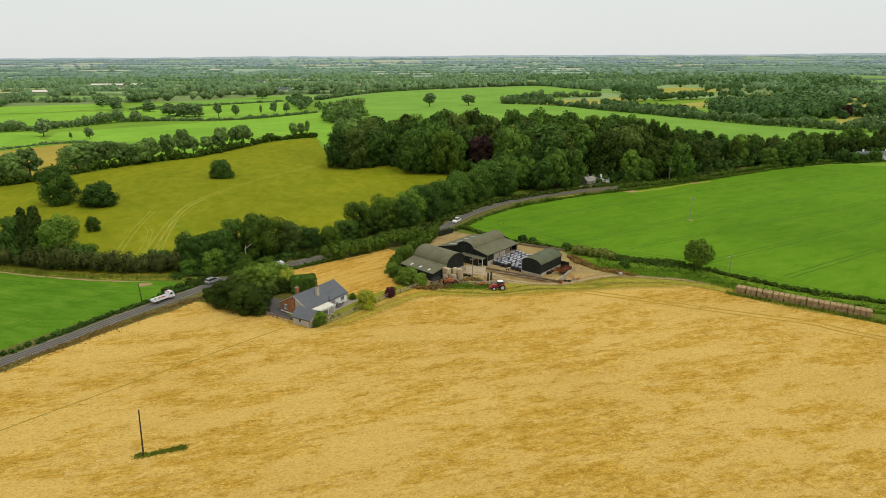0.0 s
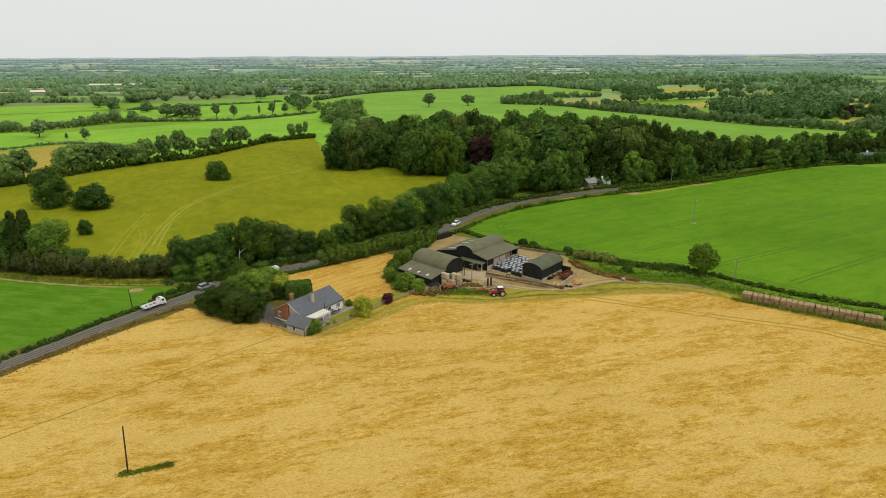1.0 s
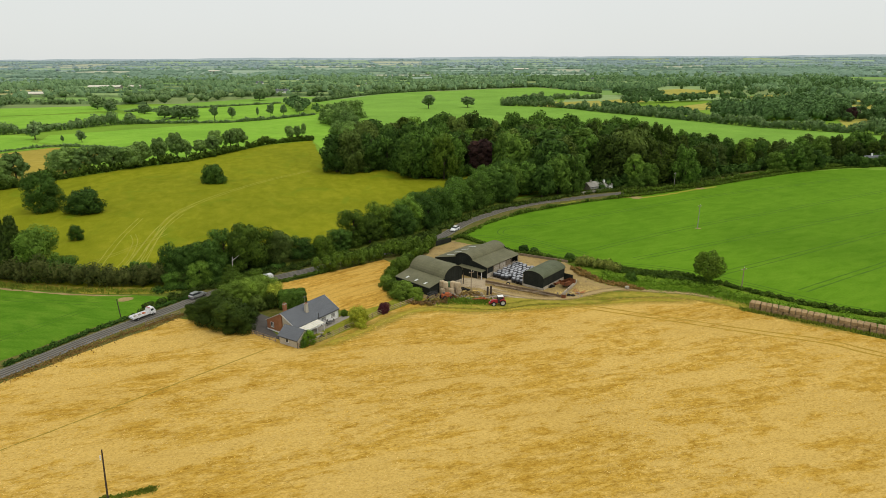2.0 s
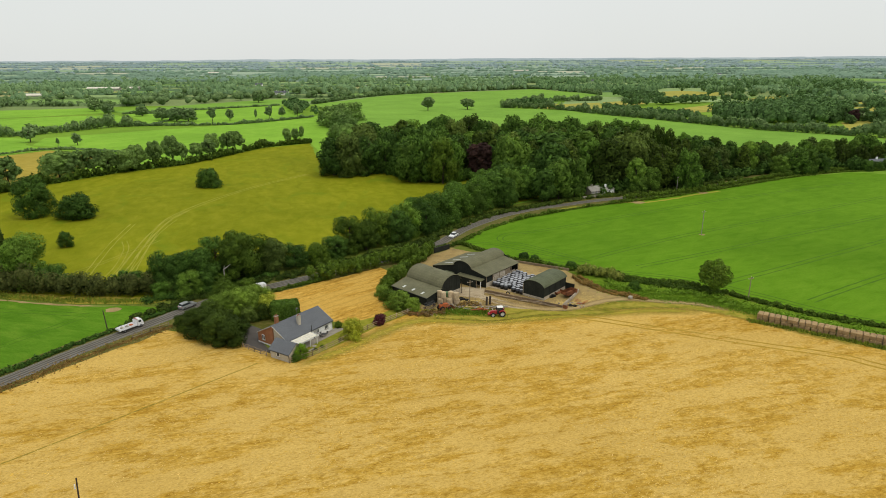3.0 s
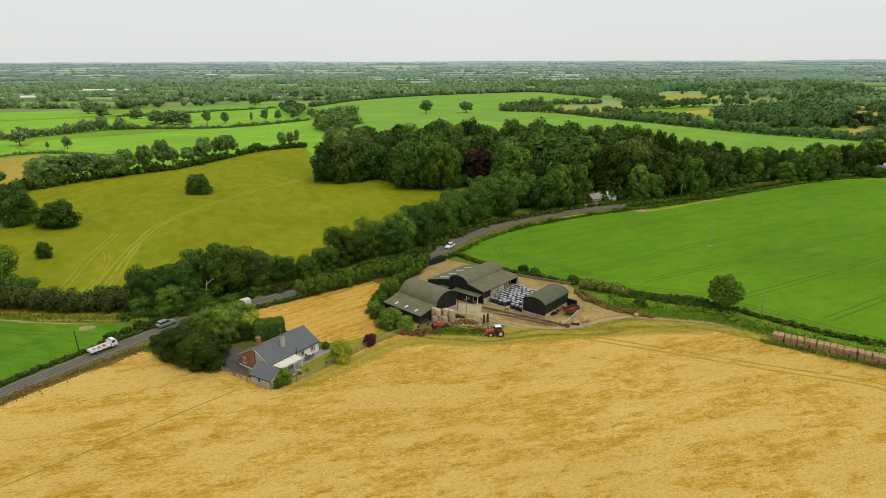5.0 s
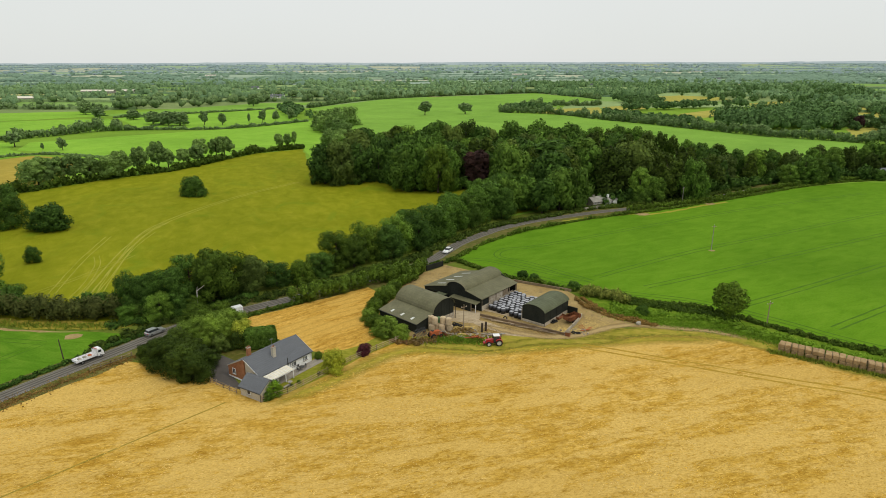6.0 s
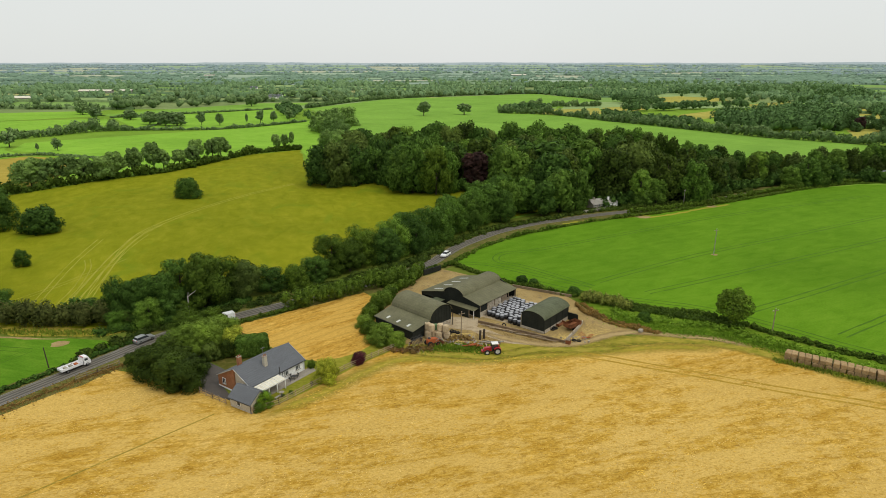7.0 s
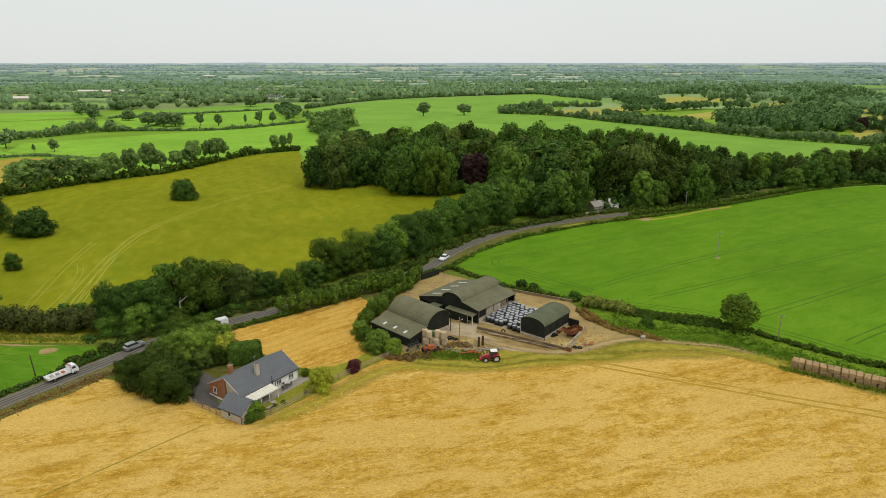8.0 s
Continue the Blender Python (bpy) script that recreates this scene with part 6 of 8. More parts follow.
def build_barn_two():
    """Large barn: a round roof between two lean-tos, with a low shed in front."""
    L, W = 15.2, 18.0
    barn = thing("barn", "large olive-roofed barn with rounded middle roof and side lean-tos", "barn", at(-0.9, 180.5, -41.0))
    left = [(-0.9, 2.35), (3.5, 3.45), (7.2, 4.3)]
    bow = arch(6.95, 13.2, 4.3, 4.45, 5.95)
    right = [(13.0, 4.42), (15.5, 3.9), (18.3, 3.3)]
    part("lean_to_roof", roof_strip(left, -0.3, L + 0.2), M_SHEET, barn)
    part("roof", roof_strip(bow, -0.3, L + 0.2), M_SHEET, barn, "round olive sheet roof")
    part("lean_to_roof", roof_strip(right, -0.3, L + 0.2), M_SHEET, barn)
    prof = [(5.0, 3.78)] + [(6.9, 4.2)] + [p for p in bow if 7.0 < p[0] < 13.1] + [(13.2, 4.36), (15.5, 3.86), (W, 3.35)]
    part("front_gable", gable(prof, 0.0, 0.0, 0.12), M_SHEET_DARK, barn)
    prof_left = [(-0.8, 2.35), (3.5, 3.42), (5.0, 3.78)]
    part("hanging_gable", gable(prof_left, 1.6, 0.02, 0.12), M_SHEET_DARK, barn)
    part("back_gable", gable([(0, 2.5), (3.5, 3.4), (6.9, 4.2)] + [p for p in bow if 7.0 < p[0] < 13.1] + [(15.5, 3.9), (W, 3.3)], 0, L - 0.12, L), M_SHEET_DARK, barn)
    part("side_wall", boxed(-0.8, 0.2, 0, -0.68, L - 0.12, 2.35), M_SHEET_DARK, barn)
    part("side_plinth", boxed(W - 0.2, 0.12, 0, W, L - 0.12, 1.35, 0.02), M_WALL_CONC, barn, "stained concrete side wall")
    for k in range(6):
        y = 0.15 + k * (L - 0.5) / 5
        part("post", boxed(W - 0.16, y, 1.35, W - 0.02, y + 0.16, 3.28), M_WOOD, barn)
    for k, (a, b, m) in enumerate(((0.4, 2.9, M_SHEET_DARK), (3.3, 5.9, M_WALL_CONC), (6.3, 8.9, M_WALL_CONC), (9.3, 11.4, M_WOOD))):
        part("side_panel", boxed(W - 0.12, a, 1.36, W - 0.04, b, 2.9, 0.01), m, barn, "dark sheeting panel" if k == 0 else "pale boarded side panel")
    ribs(barn, prof, 0.0, 0.0)
    for y in (1.8, 5.2, 8.6, 12.0):
        roof_light(barn, left, 2.0, 4.8, y, y + 0.55, 0.03)
    for i, u in enumerate((1.0, 2.3)):
        roof_bale = rod(bmesh.new(), (u, -0.6, 0.55), (u + 0.1, 0.9, 0.55), 0.5, 0.5, 14)
        part("stored_roll", roof_bale, M_DARK, barn, "dark stored roll under the lean-to")
    # low shed in front of the gable
    shed = thing("shed", "low open-fronted shed with olive sheet roof", "shed", at(-0.9, 180.5, -41.0))
    slope = [(7.6, 2.75), (17.3, 2.75)]
    bm = bmesh.new()
    solid(bm, [(-1.85, 2.2), (-0.04, 2.42), (-0.04, 2.5), (-1.85, 2.28)], "x", 9.2, 17.7)
    part("roof", bm, M_SHEET, shed)
    part("front_wall", boxed(9.3, -1.75, 0, 16.0, -1.63, 2.19), M_SHEET_DARK, shed)
    part("end_wall", boxed(9.3, -1.63, 0, 9.42, -0.06, 2.2), M_SHEET_DARK, shed)
    part("post", boxed(17.4, -1.75, 0, 17.54, -1.61, 2.2), M_WHITE, shed)
    part("post", boxed(16.0, -1.75, 0, 16.14, -1.61, 2.2), M_WOOD, shed)
    part("rail", boxed(16.14, -1.72, 0.9, 17.4, -1.66, 1.05), M_WOOD, shed)


def build_barn_three():
    L, W = 11.0, 6.1
    barn = thing("barn", "small dark round-roofed hay barn", "barn", at(21.9, 163.3, -40.5))
    bow = arch(-0.15, W + 0.15, 3.45, 3.45, 4.8)
    part("roof", roof_strip(bow, -0.25, L + 0.25), M_SHEET_ROOF3, barn, "round dark olive sheet roof")
    prof = [p for p in bow if 0 <= p[0] <= W]
    prof = [(0, 3.5)] + prof + [(W, 3.5)]
    part("front_gable", gable(prof, 0.65, 0, 0.1), M_SHEET_DARK, barn)
    part("back_gable", gable(prof, 0.0, L - 0.1, L), M_SHEET_DARK, barn)
    part("side_wall", boxed(W - 0.1, 0.1, 0.9, W, L - 0.1, 3.3), M_SHEET_DARK, barn)
    part("side_wall", boxed(0, 0.1, 0.3, 0.1, L - 0.1, 3.35), M_SHEET_DARK, barn)
    part("side_plinth", boxed(W - 0.12, 0.1, 0, W + 0.02, L - 0.1, 0.9), M_WALL_CONC, barn)
    for k in range(5):
        y = 0.1 + k * (L - 0.35) / 4
        part("post", boxed(W - 0.14, y, 0, W + 0.04, y + 0.13, 3.2), M_SHEET_DARK, barn)
    part("front_plinth", boxed(0, -0.05, 0, W, 0.12, 0.65), M_WALL_CONC, barn)
    part("front_post", boxed(-0.12, -0.08, 0, 0.06, 0.1, 3.2), M_WALL_CONC, barn)
    part("back_lean_to", boxed(W - 0.1, L - 0.1, 0, W + 2.6, L, 1.9), M_SHEET_DARK, barn, "low dark sheeted screen")
    ribs(barn, prof, 0.0, 0.65, 0.8)


build_barn_one()
build_barn_two()
build_barn_three()


def wall_run(name, points, height, thick, material, label, category="wall"):
    wall = thing(name, label, category)
    for (x0, y0), (x1, y1) in zip(points, points[1:]):
        n = max(1, int(math.dist((x0, y0), (x1, y1)) / 2.4))
        a = math.atan2(y1 - y0, x1 - x0)
        ln = math.dist((x0, y0), (x1, y1)) / n
        for k in range(n):
            bm = boxed(0.01, -thick / 2, 0, ln - 0.01, thick / 2, height * (1 + 0.06 * noise.noise(Vector((x0 + k, y0, 2)))), 0.02, Matrix.Translation((x0 + math.cos(a) * ln * k, y0 + math.sin(a) * ln * k, 0)) @ Matrix.Rotation(a, 4, "Z"))
            part("panel", bm, material, wall)
    return wall


wall_run("yard_wall", [(12.2, 166.0), (21.3, 160.6), (30.4, 154.8)], 0.62, 0.3, M_SLEEPER, "low weathered sleeper wall along the yard")
wall_run("silage_wall", [(13.3, 169.6), (22.4, 181.6)], 1.2, 0.25, M_WALL_CONC, "concrete panel wall beside the wrapped bales")
wall_run("pen_wall", [(30.6, 155.0), (34.2, 160.8), (36.5, 165)], 1.0, 0.2, M_WALL_CONC, "weathered concrete pen wall")
wall_run("back_wall", [(3.5, 204.2), (-1.4, 199.5)], 1.6, 0.3, M_SHEET_DARK, "dark gateway wall beside the road")
wall_run("north_yard_wall", [(23, 190), (37.5, 182)], 0.75, 0.25, M_MUDWALL, "low weathered brown wall at the back of the yard")


def bale_square(m, group, label):
    b = thing("straw_bale", label, "straw bale", m, group)
    bm = boxed(-0.55, -1.1, 0, 0.55, 1.1, 0.88, 0.11)
    for v in bm.verts:
        v.co += Vector((noise.noise(v.co * 3), noise.noise(v.co * 3 + Vector((5, 0, 0))), noise.noise(v.co * 3 + Vector((9, 0, 0))))) * 0.05
    part("straw", bm, M_STRAW, b)
    for y in (-0.7, 0, 0.7):
        part("twine", boxed(-0.585, y - 0.015, 0.0, 0.585, y + 0.015, 0.88), M_STRAW_OLD, b)
    return b


def build_bale_row():
    rng = random.Random(3)
    first = bale_square(at(0, 0), "bales of the long stack", "big square straw bale in a long two-high stack")
    dx, dy = 87 - 73.6, 137.3 - 146.6
    ang = math.degrees(math.atan2(dy, dx))
    ln = math.hypot(dx, dy)
    n = 24
    for k in range(n):
        for lift in (0, 1):
            x, y = 74.9 + dx / ln * k * 1.2, 146.9 + dy / ln * k * 1.2
            m = at(x + rng.uniform(-0.07, 0.07), y + rng.uniform(-0.16, 0.16), ang + rng.uniform(-6, 6), 0.04 + lift * 0.88)
            if k == 0 and lift == 0:
                first.matrix_basis = m
            else:
                copy_thing(first, m)


build_bale_row()


def drum(r, h, seg=16, bevel=0.12):
    """An upright round bale with soft edges."""
    bm = bmesh.new()
    bmesh.ops.create_cone(bm, cap_ends=True, segments=seg, radius1=r, radius2=r, depth=h, matrix=Matrix.Translation((0, 0, h / 2)))
    rim = [e for e in bm.edges if abs(e.verts[0].co.z - e.verts[1].co.z) < 1e-4]
    bmesh.ops.bevel(bm, geom=rim, offset=bevel, segments=2, affect="EDGES")
    return bm


def build_wrapped_bales():
    rng = random.Random(8)
    first = thing("wrapped_bale", "round silage bale in black wrap with sky sheen painted on top", "silage bale", group="wrapped silage bales")
    part("wrap", drum(0.64, 1.2), M_WRAP, first, smooth=True)
    # top_film: an added pale disc in place of the sky's reflection
    bm = bmesh.new()
    bmesh.ops.create_cone(bm, cap_ends=True, segments=14, radius1=0.53, radius2=0.44, depth=0.06, matrix=Matrix.Translation((0, 0, 1.215)))
    part("top_film", bm, M_WRAP_TOP, first, "pale sky sheen painted on the bale's top")
    e1, e2 = Vector((0.72, -0.69)), Vector((0.60, 0.80))
    start = True
    for j in range(10):
        for i in range(8):
            if rng.random() < 0.07 or (j > 7 and i > 5):
                continue
            p = Vector((15.1, 170.2)) + e1 * (i * 1.29 + (0.55 if j % 2 else 0) + rng.uniform(-0.12, 0.12)) + e2 * (j * 1.27 + rng.uniform(-0.12, 0.12))
            m = pose(p.x, p.y, 0.09, rng.uniform(-5, 5), rng.uniform(-5, 5), rng.uniform(0, 360))
            if start:
                first.matrix_basis = m
                start = False
            else:
                copy_thing(first, m)


build_wrapped_bales()


def build_round_bales():
    first = thing("round_bale", "pale weathered round straw bale on end", "straw bale", group="round bales by the barn")
    part("straw", drum(0.7, 1.55, 16, 0.12), M_STRAW_OLD, first)
    spots = [(0.6, 157.6, 0), (1.9, 158.2, 0), (2.9, 157.2, 0), (4.1, 158.2, 0), (1.3, 157.9, 1.57), (0.4, 158.9, 1.57), (3.2, 158.2, 1.57), (4.5, 157.4, 1.57), (4.7, 157.2, 0), (2.0, 159.4, 0), (0.3, 159.0, 0)]
    for k, (x, y, z) in enumerate(spots):
        m = pose(x, y, 0.06 + z, 0, 0, k * 40)
        if k:
            copy_thing(first, m)
        else:
            first.matrix_basis = m
    net = thing("netted_bale", "green-netted round bale on the stack", "straw bale", pose(2.2, 158.8, 1.63))
    part("net", drum(0.64, 1.15), M_NET, net)


build_round_bales()


# ---- machines ----
def wheel(parent, x, y, r, w, rim_m=None, name="wheel"):
    """A wheel on an axle along y, with tyre and rim."""
    hub = new(name)
    hub.parent = parent
    hub.location = (x, y, r)
    bm = bmesh.new()
    prof = [(r * 0.62, -w / 2), (r * 0.93, -w / 2), (r, -w * 0.32), (r, w * 0.32), (r * 0.93, w / 2), (r * 0.62, w / 2)]
    n = 18
    rows = [[bm.verts.new((p * math.cos(6.2832 * k / n), q, p * math.sin(6.2832 * k / n))) for p, q in prof] for k in range(n)]
    for k in range(n):
        a, b = rows[k], rows[(k + 1) % n]
        for i in range(len(prof)):
            j = (i + 1) % len(prof)
            bm.faces.new((a[i], a[j], b[j], b[i]))
    tyre = part("tyre", bm, M_TYRE, hub)
    bm = bmesh.new()
    rod(bm, (0, -w * 0.3, 0), (0, w * 0.3, 0), r * 0.64, r * 0.64, 14)
    rod(bm, (0, -w * 0.42, 0), (0, w * 0.42, 0), r * 0.2, r * 0.2, 10)
    part("rim", bm, rim_m or M_RIM, hub)
    return hub


def build_tractor():
    t = thing("tractor", "red tractor with white cab roof at the stubble's edge", "tractor", at(14.1, 150.1, 186) @ Matrix.Scale(0.88, 4))
    for y in (-0.92, 0.92):
        wheel(t, -1.15, y, 0.88, 0.5, name="rear_wheel")
        wheel(t, 1.35, y * 0.9, 0.62, 0.4, name="front_wheel")
        bm = solid(bmesh.new(), [(-2.0, 1.1), (-1.9, 1.6), (-1.4, 1.9), (-0.7, 1.85), (-0.3, 1.5), (-0.36, 1.45), (-0.75, 1.75), (-1.4, 1.8), (-1.82, 1.53), (-1.92, 1.1)], "y", y - 0.3, y + 0.3)
        part("mudguard", bm, M_RED, t)
    bm = solid(bmesh.new(), [(0.15, 0.75), (0.15, 1.72), (1.2, 1.66), (2.0, 1.5), (2.15, 1.2), (2.1, 0.75)], "y", -0.42, 0.42)
    bmesh.ops.bevel(bm, geom=list(bm.edges), offset=0.06, segments=2, affect="EDGES")
    part("bonnet", bm, M_RED, t)
    part("grille", boxed(2.08, -0.36, 0.8, 2.18, 0.36, 1.25, 0.02), M_DARK, t)
    part("chassis", boxed(-1.6, -0.32, 0.55, 2.0, 0.32, 0.95, 0.04), M_DARK, t)
    part("cab_glass", solid(bmesh.new(), [(-1.45, 1.5), (0.2, 1.3), (0.05, 2.55), (-1.25, 2.55)], "y", -0.66, 0.66), M_GLASS, t, "dark cab glazing")
    for x0, x1 in ((-1.47, -1.27), (0.22, 0.06), (-0.55, -0.6)):
        for y in (-0.68, 0.68):
            part("cab_post", rod(bmesh.new(), (x0, y, 1.35), (x1, y, 2.56), 0.045), M_RED if x0 < -1 else M_DARK, t)
    part("cab_roof", boxed(-1.42, -0.74, 2.55, 0.22, 0.74, 2.72, 0.07), M_WHITE, t, "white cab roof")
    part("exhaust", rod(bmesh.new(), (0.25, -0.6, 1.3), (0.25, -0.6, 2.75), 0.05), M_DARK, t)
    part("front_weight", boxed(2.2, -0.5, 0.55, 2.65, 0.5, 1.0, 0.06), M_RED, t)
    for y in (-0.5, 0.5):
        part("loader_arm", rod(bmesh.new(), (0.3, y, 1.5), (2.6, y, 0.75), 0.06), M_RED, t)
        part("headlight", boxed(2.12, y * 0.55 - 0.09, 1.28, 2.19, y * 0.55 + 0.09, 1.4, 0.01), M_LAMP_CLEAR, t)
    part("hitch", boxed(-2.1, -0.4, 0.5, -1.6, 0.4, 0.75, 0.03), M_DARK, t)


def build_old_machines():
    m = thing("old_loader", "old faded orange tractor loader beside the barn", "tractor", at(1.5, 154.0, 30))
    bm = solid(bmesh.new(), [(-1.3, 0.7), (-1.3, 1.5), (-0.6, 1.75), (0.9, 1.6), (1.4, 1.25), (1.4, 0.7)], "y", -0.5, 0.5)
    bmesh.ops.bevel(bm, geom=list(bm.edges), offset=0.07, segments=2, affect="EDGES")
    part("body", bm, M_ORANGE, m)
    for y in (-0.75, 0.75):
        wheel(m, -0.9, y, 0.65, 0.38, M_RUST)
        wheel(m, 1.0, y, 0.45, 0.3, M_RUST)
        pts = [(1.3 + 0.9 * math.cos(a), 0.5 + 0.9 * math.sin(a)) for a in (2.6, 2.0, 1.4, 0.8, 0.2)]
        for (a, b), (c, d) in zip(pts, pts[1:]):
            part("loader_arm", rod(bmesh.new(), (a, y * 0.7, b), (c, y * 0.7, d), 0.06), M_STEEL, m)
    part("bucket", solid(bmesh.new(), [(2.1, 0.15), (2.2, 0.8), (2.3, 0.8), (2.7, 0.15)], "y", -0.8, 0.8), M_RUST, m)
    part("seat", boxed(-1.0, -0.25, 1.7, -0.5, 0.25, 2.0, 0.06), M_DARK, m)

    h = thing("hay_rake", "dark steel hay rake standing by the barn", "farm implement", at(-1.9, 154.9, 40))
    part("beam", rod(bmesh.new(), (-1.6, 0, 1.1), (1.6, 0, 1.2), 0.08), M_DARK, h)
    for k in range(9):
        part("tine_bar", rod(bmesh.new(), (-1.5 + k * 0.37, -0.7, 0.05), (-1.5 + k * 0.37, 0.5, 1.7), 0.045), M_DARK, h)
    for k in range(3):
        part("cross_bar", rod(bmesh.new(), (-1.5, -0.5 + k * 0.45, 0.35 + k * 0.55), (1.5, -0.5 + k * 0.45, 0.35 + k * 0.55), 0.04), M_DARK, h)
    for y in (-0.9, 0.9):
        wheel(h, y * 1.6, 0.4, 0.35, 0.16, M_RUST)

    p = thing("plough", "red plough lying in the nettles", "farm implement", at(9.4, 152.7, 10))
    part("beam", boxed(-1.5, -0.08, 0.55, 1.5, 0.08, 0.7, 0.02), M_ORANGE, p)
    for k in range(4):
        x = -1.2 + k * 0.75
        part("leg", rod(bmesh.new(), (x, 0, 0.62), (x + 0.2, 0.15, 0.1), 0.05), M_ORANGE, p)
        part("share", solid(bmesh.new(), [(x - 0.1, 0.04), (x + 0.45, 0.06), (x + 0.3, 0.45), (x - 0.05, 0.4)], "y", 0.1, 0.16), M_RUST, p)

    t = thing("trailer", "rusty tipping trailer parked in the pen", "trailer", at(33.6, 162.4, 40))
    bm = solid(bmesh.new(), [(-1.9, 0.8), (-2.1, 1.75), (2.0, 1.75), (1.9, 0.8)], "y", -1.0, 1.0)
    top = [f for f in bm.faces if f.calc_center_median().z > 1.7]
    inset = bmesh.ops.inset_region(bm, faces=top, thickness=0.08)
    bmesh.ops.translate(bm, verts=list({v for f in top for v in f.verts}), vec=(0, 0, -0.8))
    part("tub", bm, M_RUST, t)
    part("drawbar", rod(bmesh.new(), (1.9, 0, 0.75), (3.3, 0, 0.5), 0.07), M_RUST, t)
    part("chassis", boxed(-1.7, -0.5, 0.55, 1.9, 0.5, 0.8, 0.02), M_DARK, t)
    for y in (-0.9, 0.9):
        wheel(t, -0.5, y, 0.42, 0.26, M_RUST)

    s = thing("feed_trough", "dark low cattle trough in the pen", "trough", at(31.2, 164.2, 50))
    part("basin", solid(bmesh.new(), [(-1.3, 0.3), (-1.4, 0.8), (-1.3, 0.8), (-1.2, 0.4), (1.2, 0.4), (1.3, 0.8), (1.4, 0.8), (1.3, 0.3)], "y", -0.4, 0.4), M_RUST, s)
    for x in (-1, 1):
        part("leg", boxed(x - 0.06, -0.3, 0, x + 0.06, 0.3, 0.32), M_RUST, s)


build_tractor()
build_old_machines()


def build_clutter():
    rng = random.Random(14)
    for x, y in ((12.0, 156.7), (12.9, 157.3)):
        g = thing("gate_pier", "stout dark timber gate post", "post", at(x, y, rng.uniform(0, 40)))
        part("shaft", rod(bmesh.new(), (0, 0, 0), (0.04, 0, 2.2), 0.28, 0.25, 10), M_POLE, g)
    for k in range(9):
        x, y = 14.2 + rng.uniform(-1.3, 1.3), 154.7 + rng.uniform(-0.5, 0.5)
        g = thing("timber_beam", "weathered grey timber beam in a loose pile", "timber", pose(x, y, 0.1 + 0.13 * (k % 4), rng.uniform(-3, 3), 0, rng.uniform(-25, 5)), "loose timber")
        part("beam", boxed(-1.6, -0.09, 0, 1.6, 0.09, 0.14, 0.01), M_GREYPOLE if k % 2 else M_WOOD, g)
    for k in range(26):
        t = k / 25
        x, y = 13.4 + (27.5 - 13.4) * t + rng.uniform(-0.4, 0.4), 164.0 + (155.4 - 164.0) * t + rng.uniform(-0.4, 0.4)
        g = thing("timber_rail", "weathered timber rail lying along the yard wall", "timber", pose(x, y, 0.1 + rng.uniform(0, 0.35), rng.uniform(-4, 4), rng.uniform(-4, 4), -31 + rng.uniform(-9, 9)), "timber along the wall")
        part("rail", boxed(-1.5, -0.08, 0, 1.5, 0.08, 0.12, 0.01), (M_WOOD, M_SLEEPER, M_FENCE)[k % 3], g)
    ty = thing("discarded_tyre", "old black tyre lying in the yard", "old tyre", group="discarded tyres")
    bm = bmesh.new()
    n, k = 16, 8
    ring = [[bm.verts.new(((0.42 + 0.14 * math.cos(6.2832 * j / k)) * math.cos(6.2832 * i / n), (0.42 + 0.14 * math.cos(6.2832 * j / k)) * math.sin(6.2832 * i / n), 0.14 + 0.14 * math.sin(6.2832 * j / k))) for j in range(k)] for i in range(n)]
    for i in range(n):
        for j in range(k):
            bm.faces.new((ring[i][j], ring[(i + 1) % n][j], ring[(i + 1) % n][(j + 1) % k], ring[i][(j + 1) % k]))
    part("rubber", bm, M_TYRE, ty, smooth=True)
    ty.matrix_basis = pose(18.0, 163.1, 0.62, 80, 0, -31)
    for m in (pose(5.5, 160.2, 0.07), pose(6.4, 160.6, 0.07), pose(5.9, 160.4, 0.34, 6, 4, 0), pose(7.2, 160.0, 0.07), pose(28.9, 161.6, 0.07), pose(29.7, 162.2, 0.07), pose(29.2, 161.9, 0.34, 5, 0, 0), pose(32.6, 155.9, 0.06), pose(33.6, 155.6, 0.06)):
        copy_thing(ty, m)
    for k in range(26):
        x, y = rng.uniform(-6.5, 2), rng.uniform(150.4, 153.4)
        g = thing("dead_branch", "dead brown branch in a brushwood heap", "branch", pose(x, y, rng.uniform(0.1, 0.6), rng.uniform(-20, 20), rng.uniform(-20, 20), rng.uniform(0, 180)), "brushwood heap")
        bm = rod(bmesh.new(), (-0.9, 0, 0), (0.7, 0.1, 0.1), 0.06, 0.03, 6)
        rod(bm, (0.1, 0, 0.05), (0.8, 0.5, 0.3), 0.035, 0.015, 5)
        part("wood", bm, M_RUST if k % 3 == 0 else M_WOOD, g)
    hedge("brushwood", [(-7.2, 151.4), (-5, 151.2), (-2.6, 151.2), (0.6, 151.8)], 2.4, 0.85, L_BROWN, "brown brushwood heap at the fence end", 30, 0.16, 0.5, 40, "brush heap")
    hedge("straw_heap", [(5.5, 156.4), (8, 157.2), (9.6, 156.6)], 2.0, 0.8, L_BROWN, "loose heap of old straw and rubble", 22, 0.16, 0.5, 41, "straw heap")
    for k in range(60):
        x, y = rng.choice(((rng.uniform(4, 11), rng.uniform(154.5, 158.5)), (rng.uniform(30, 36), rng.uniform(154.5, 158))))
        g = thing("stone", "pale rubble stone on the yard", "stone", pose(x, y, 0.03, 0, 0, rng.uniform(0, 360)), "rubble stones")
        s = rng.uniform(0.12, 0.38)
        v = BALL_V * (s, s * 0.8, s * 0.6) * np.array([[rng.uniform(0.75, 1.15)] for _ in range(12)]) + (0, 0, s * 0.45)
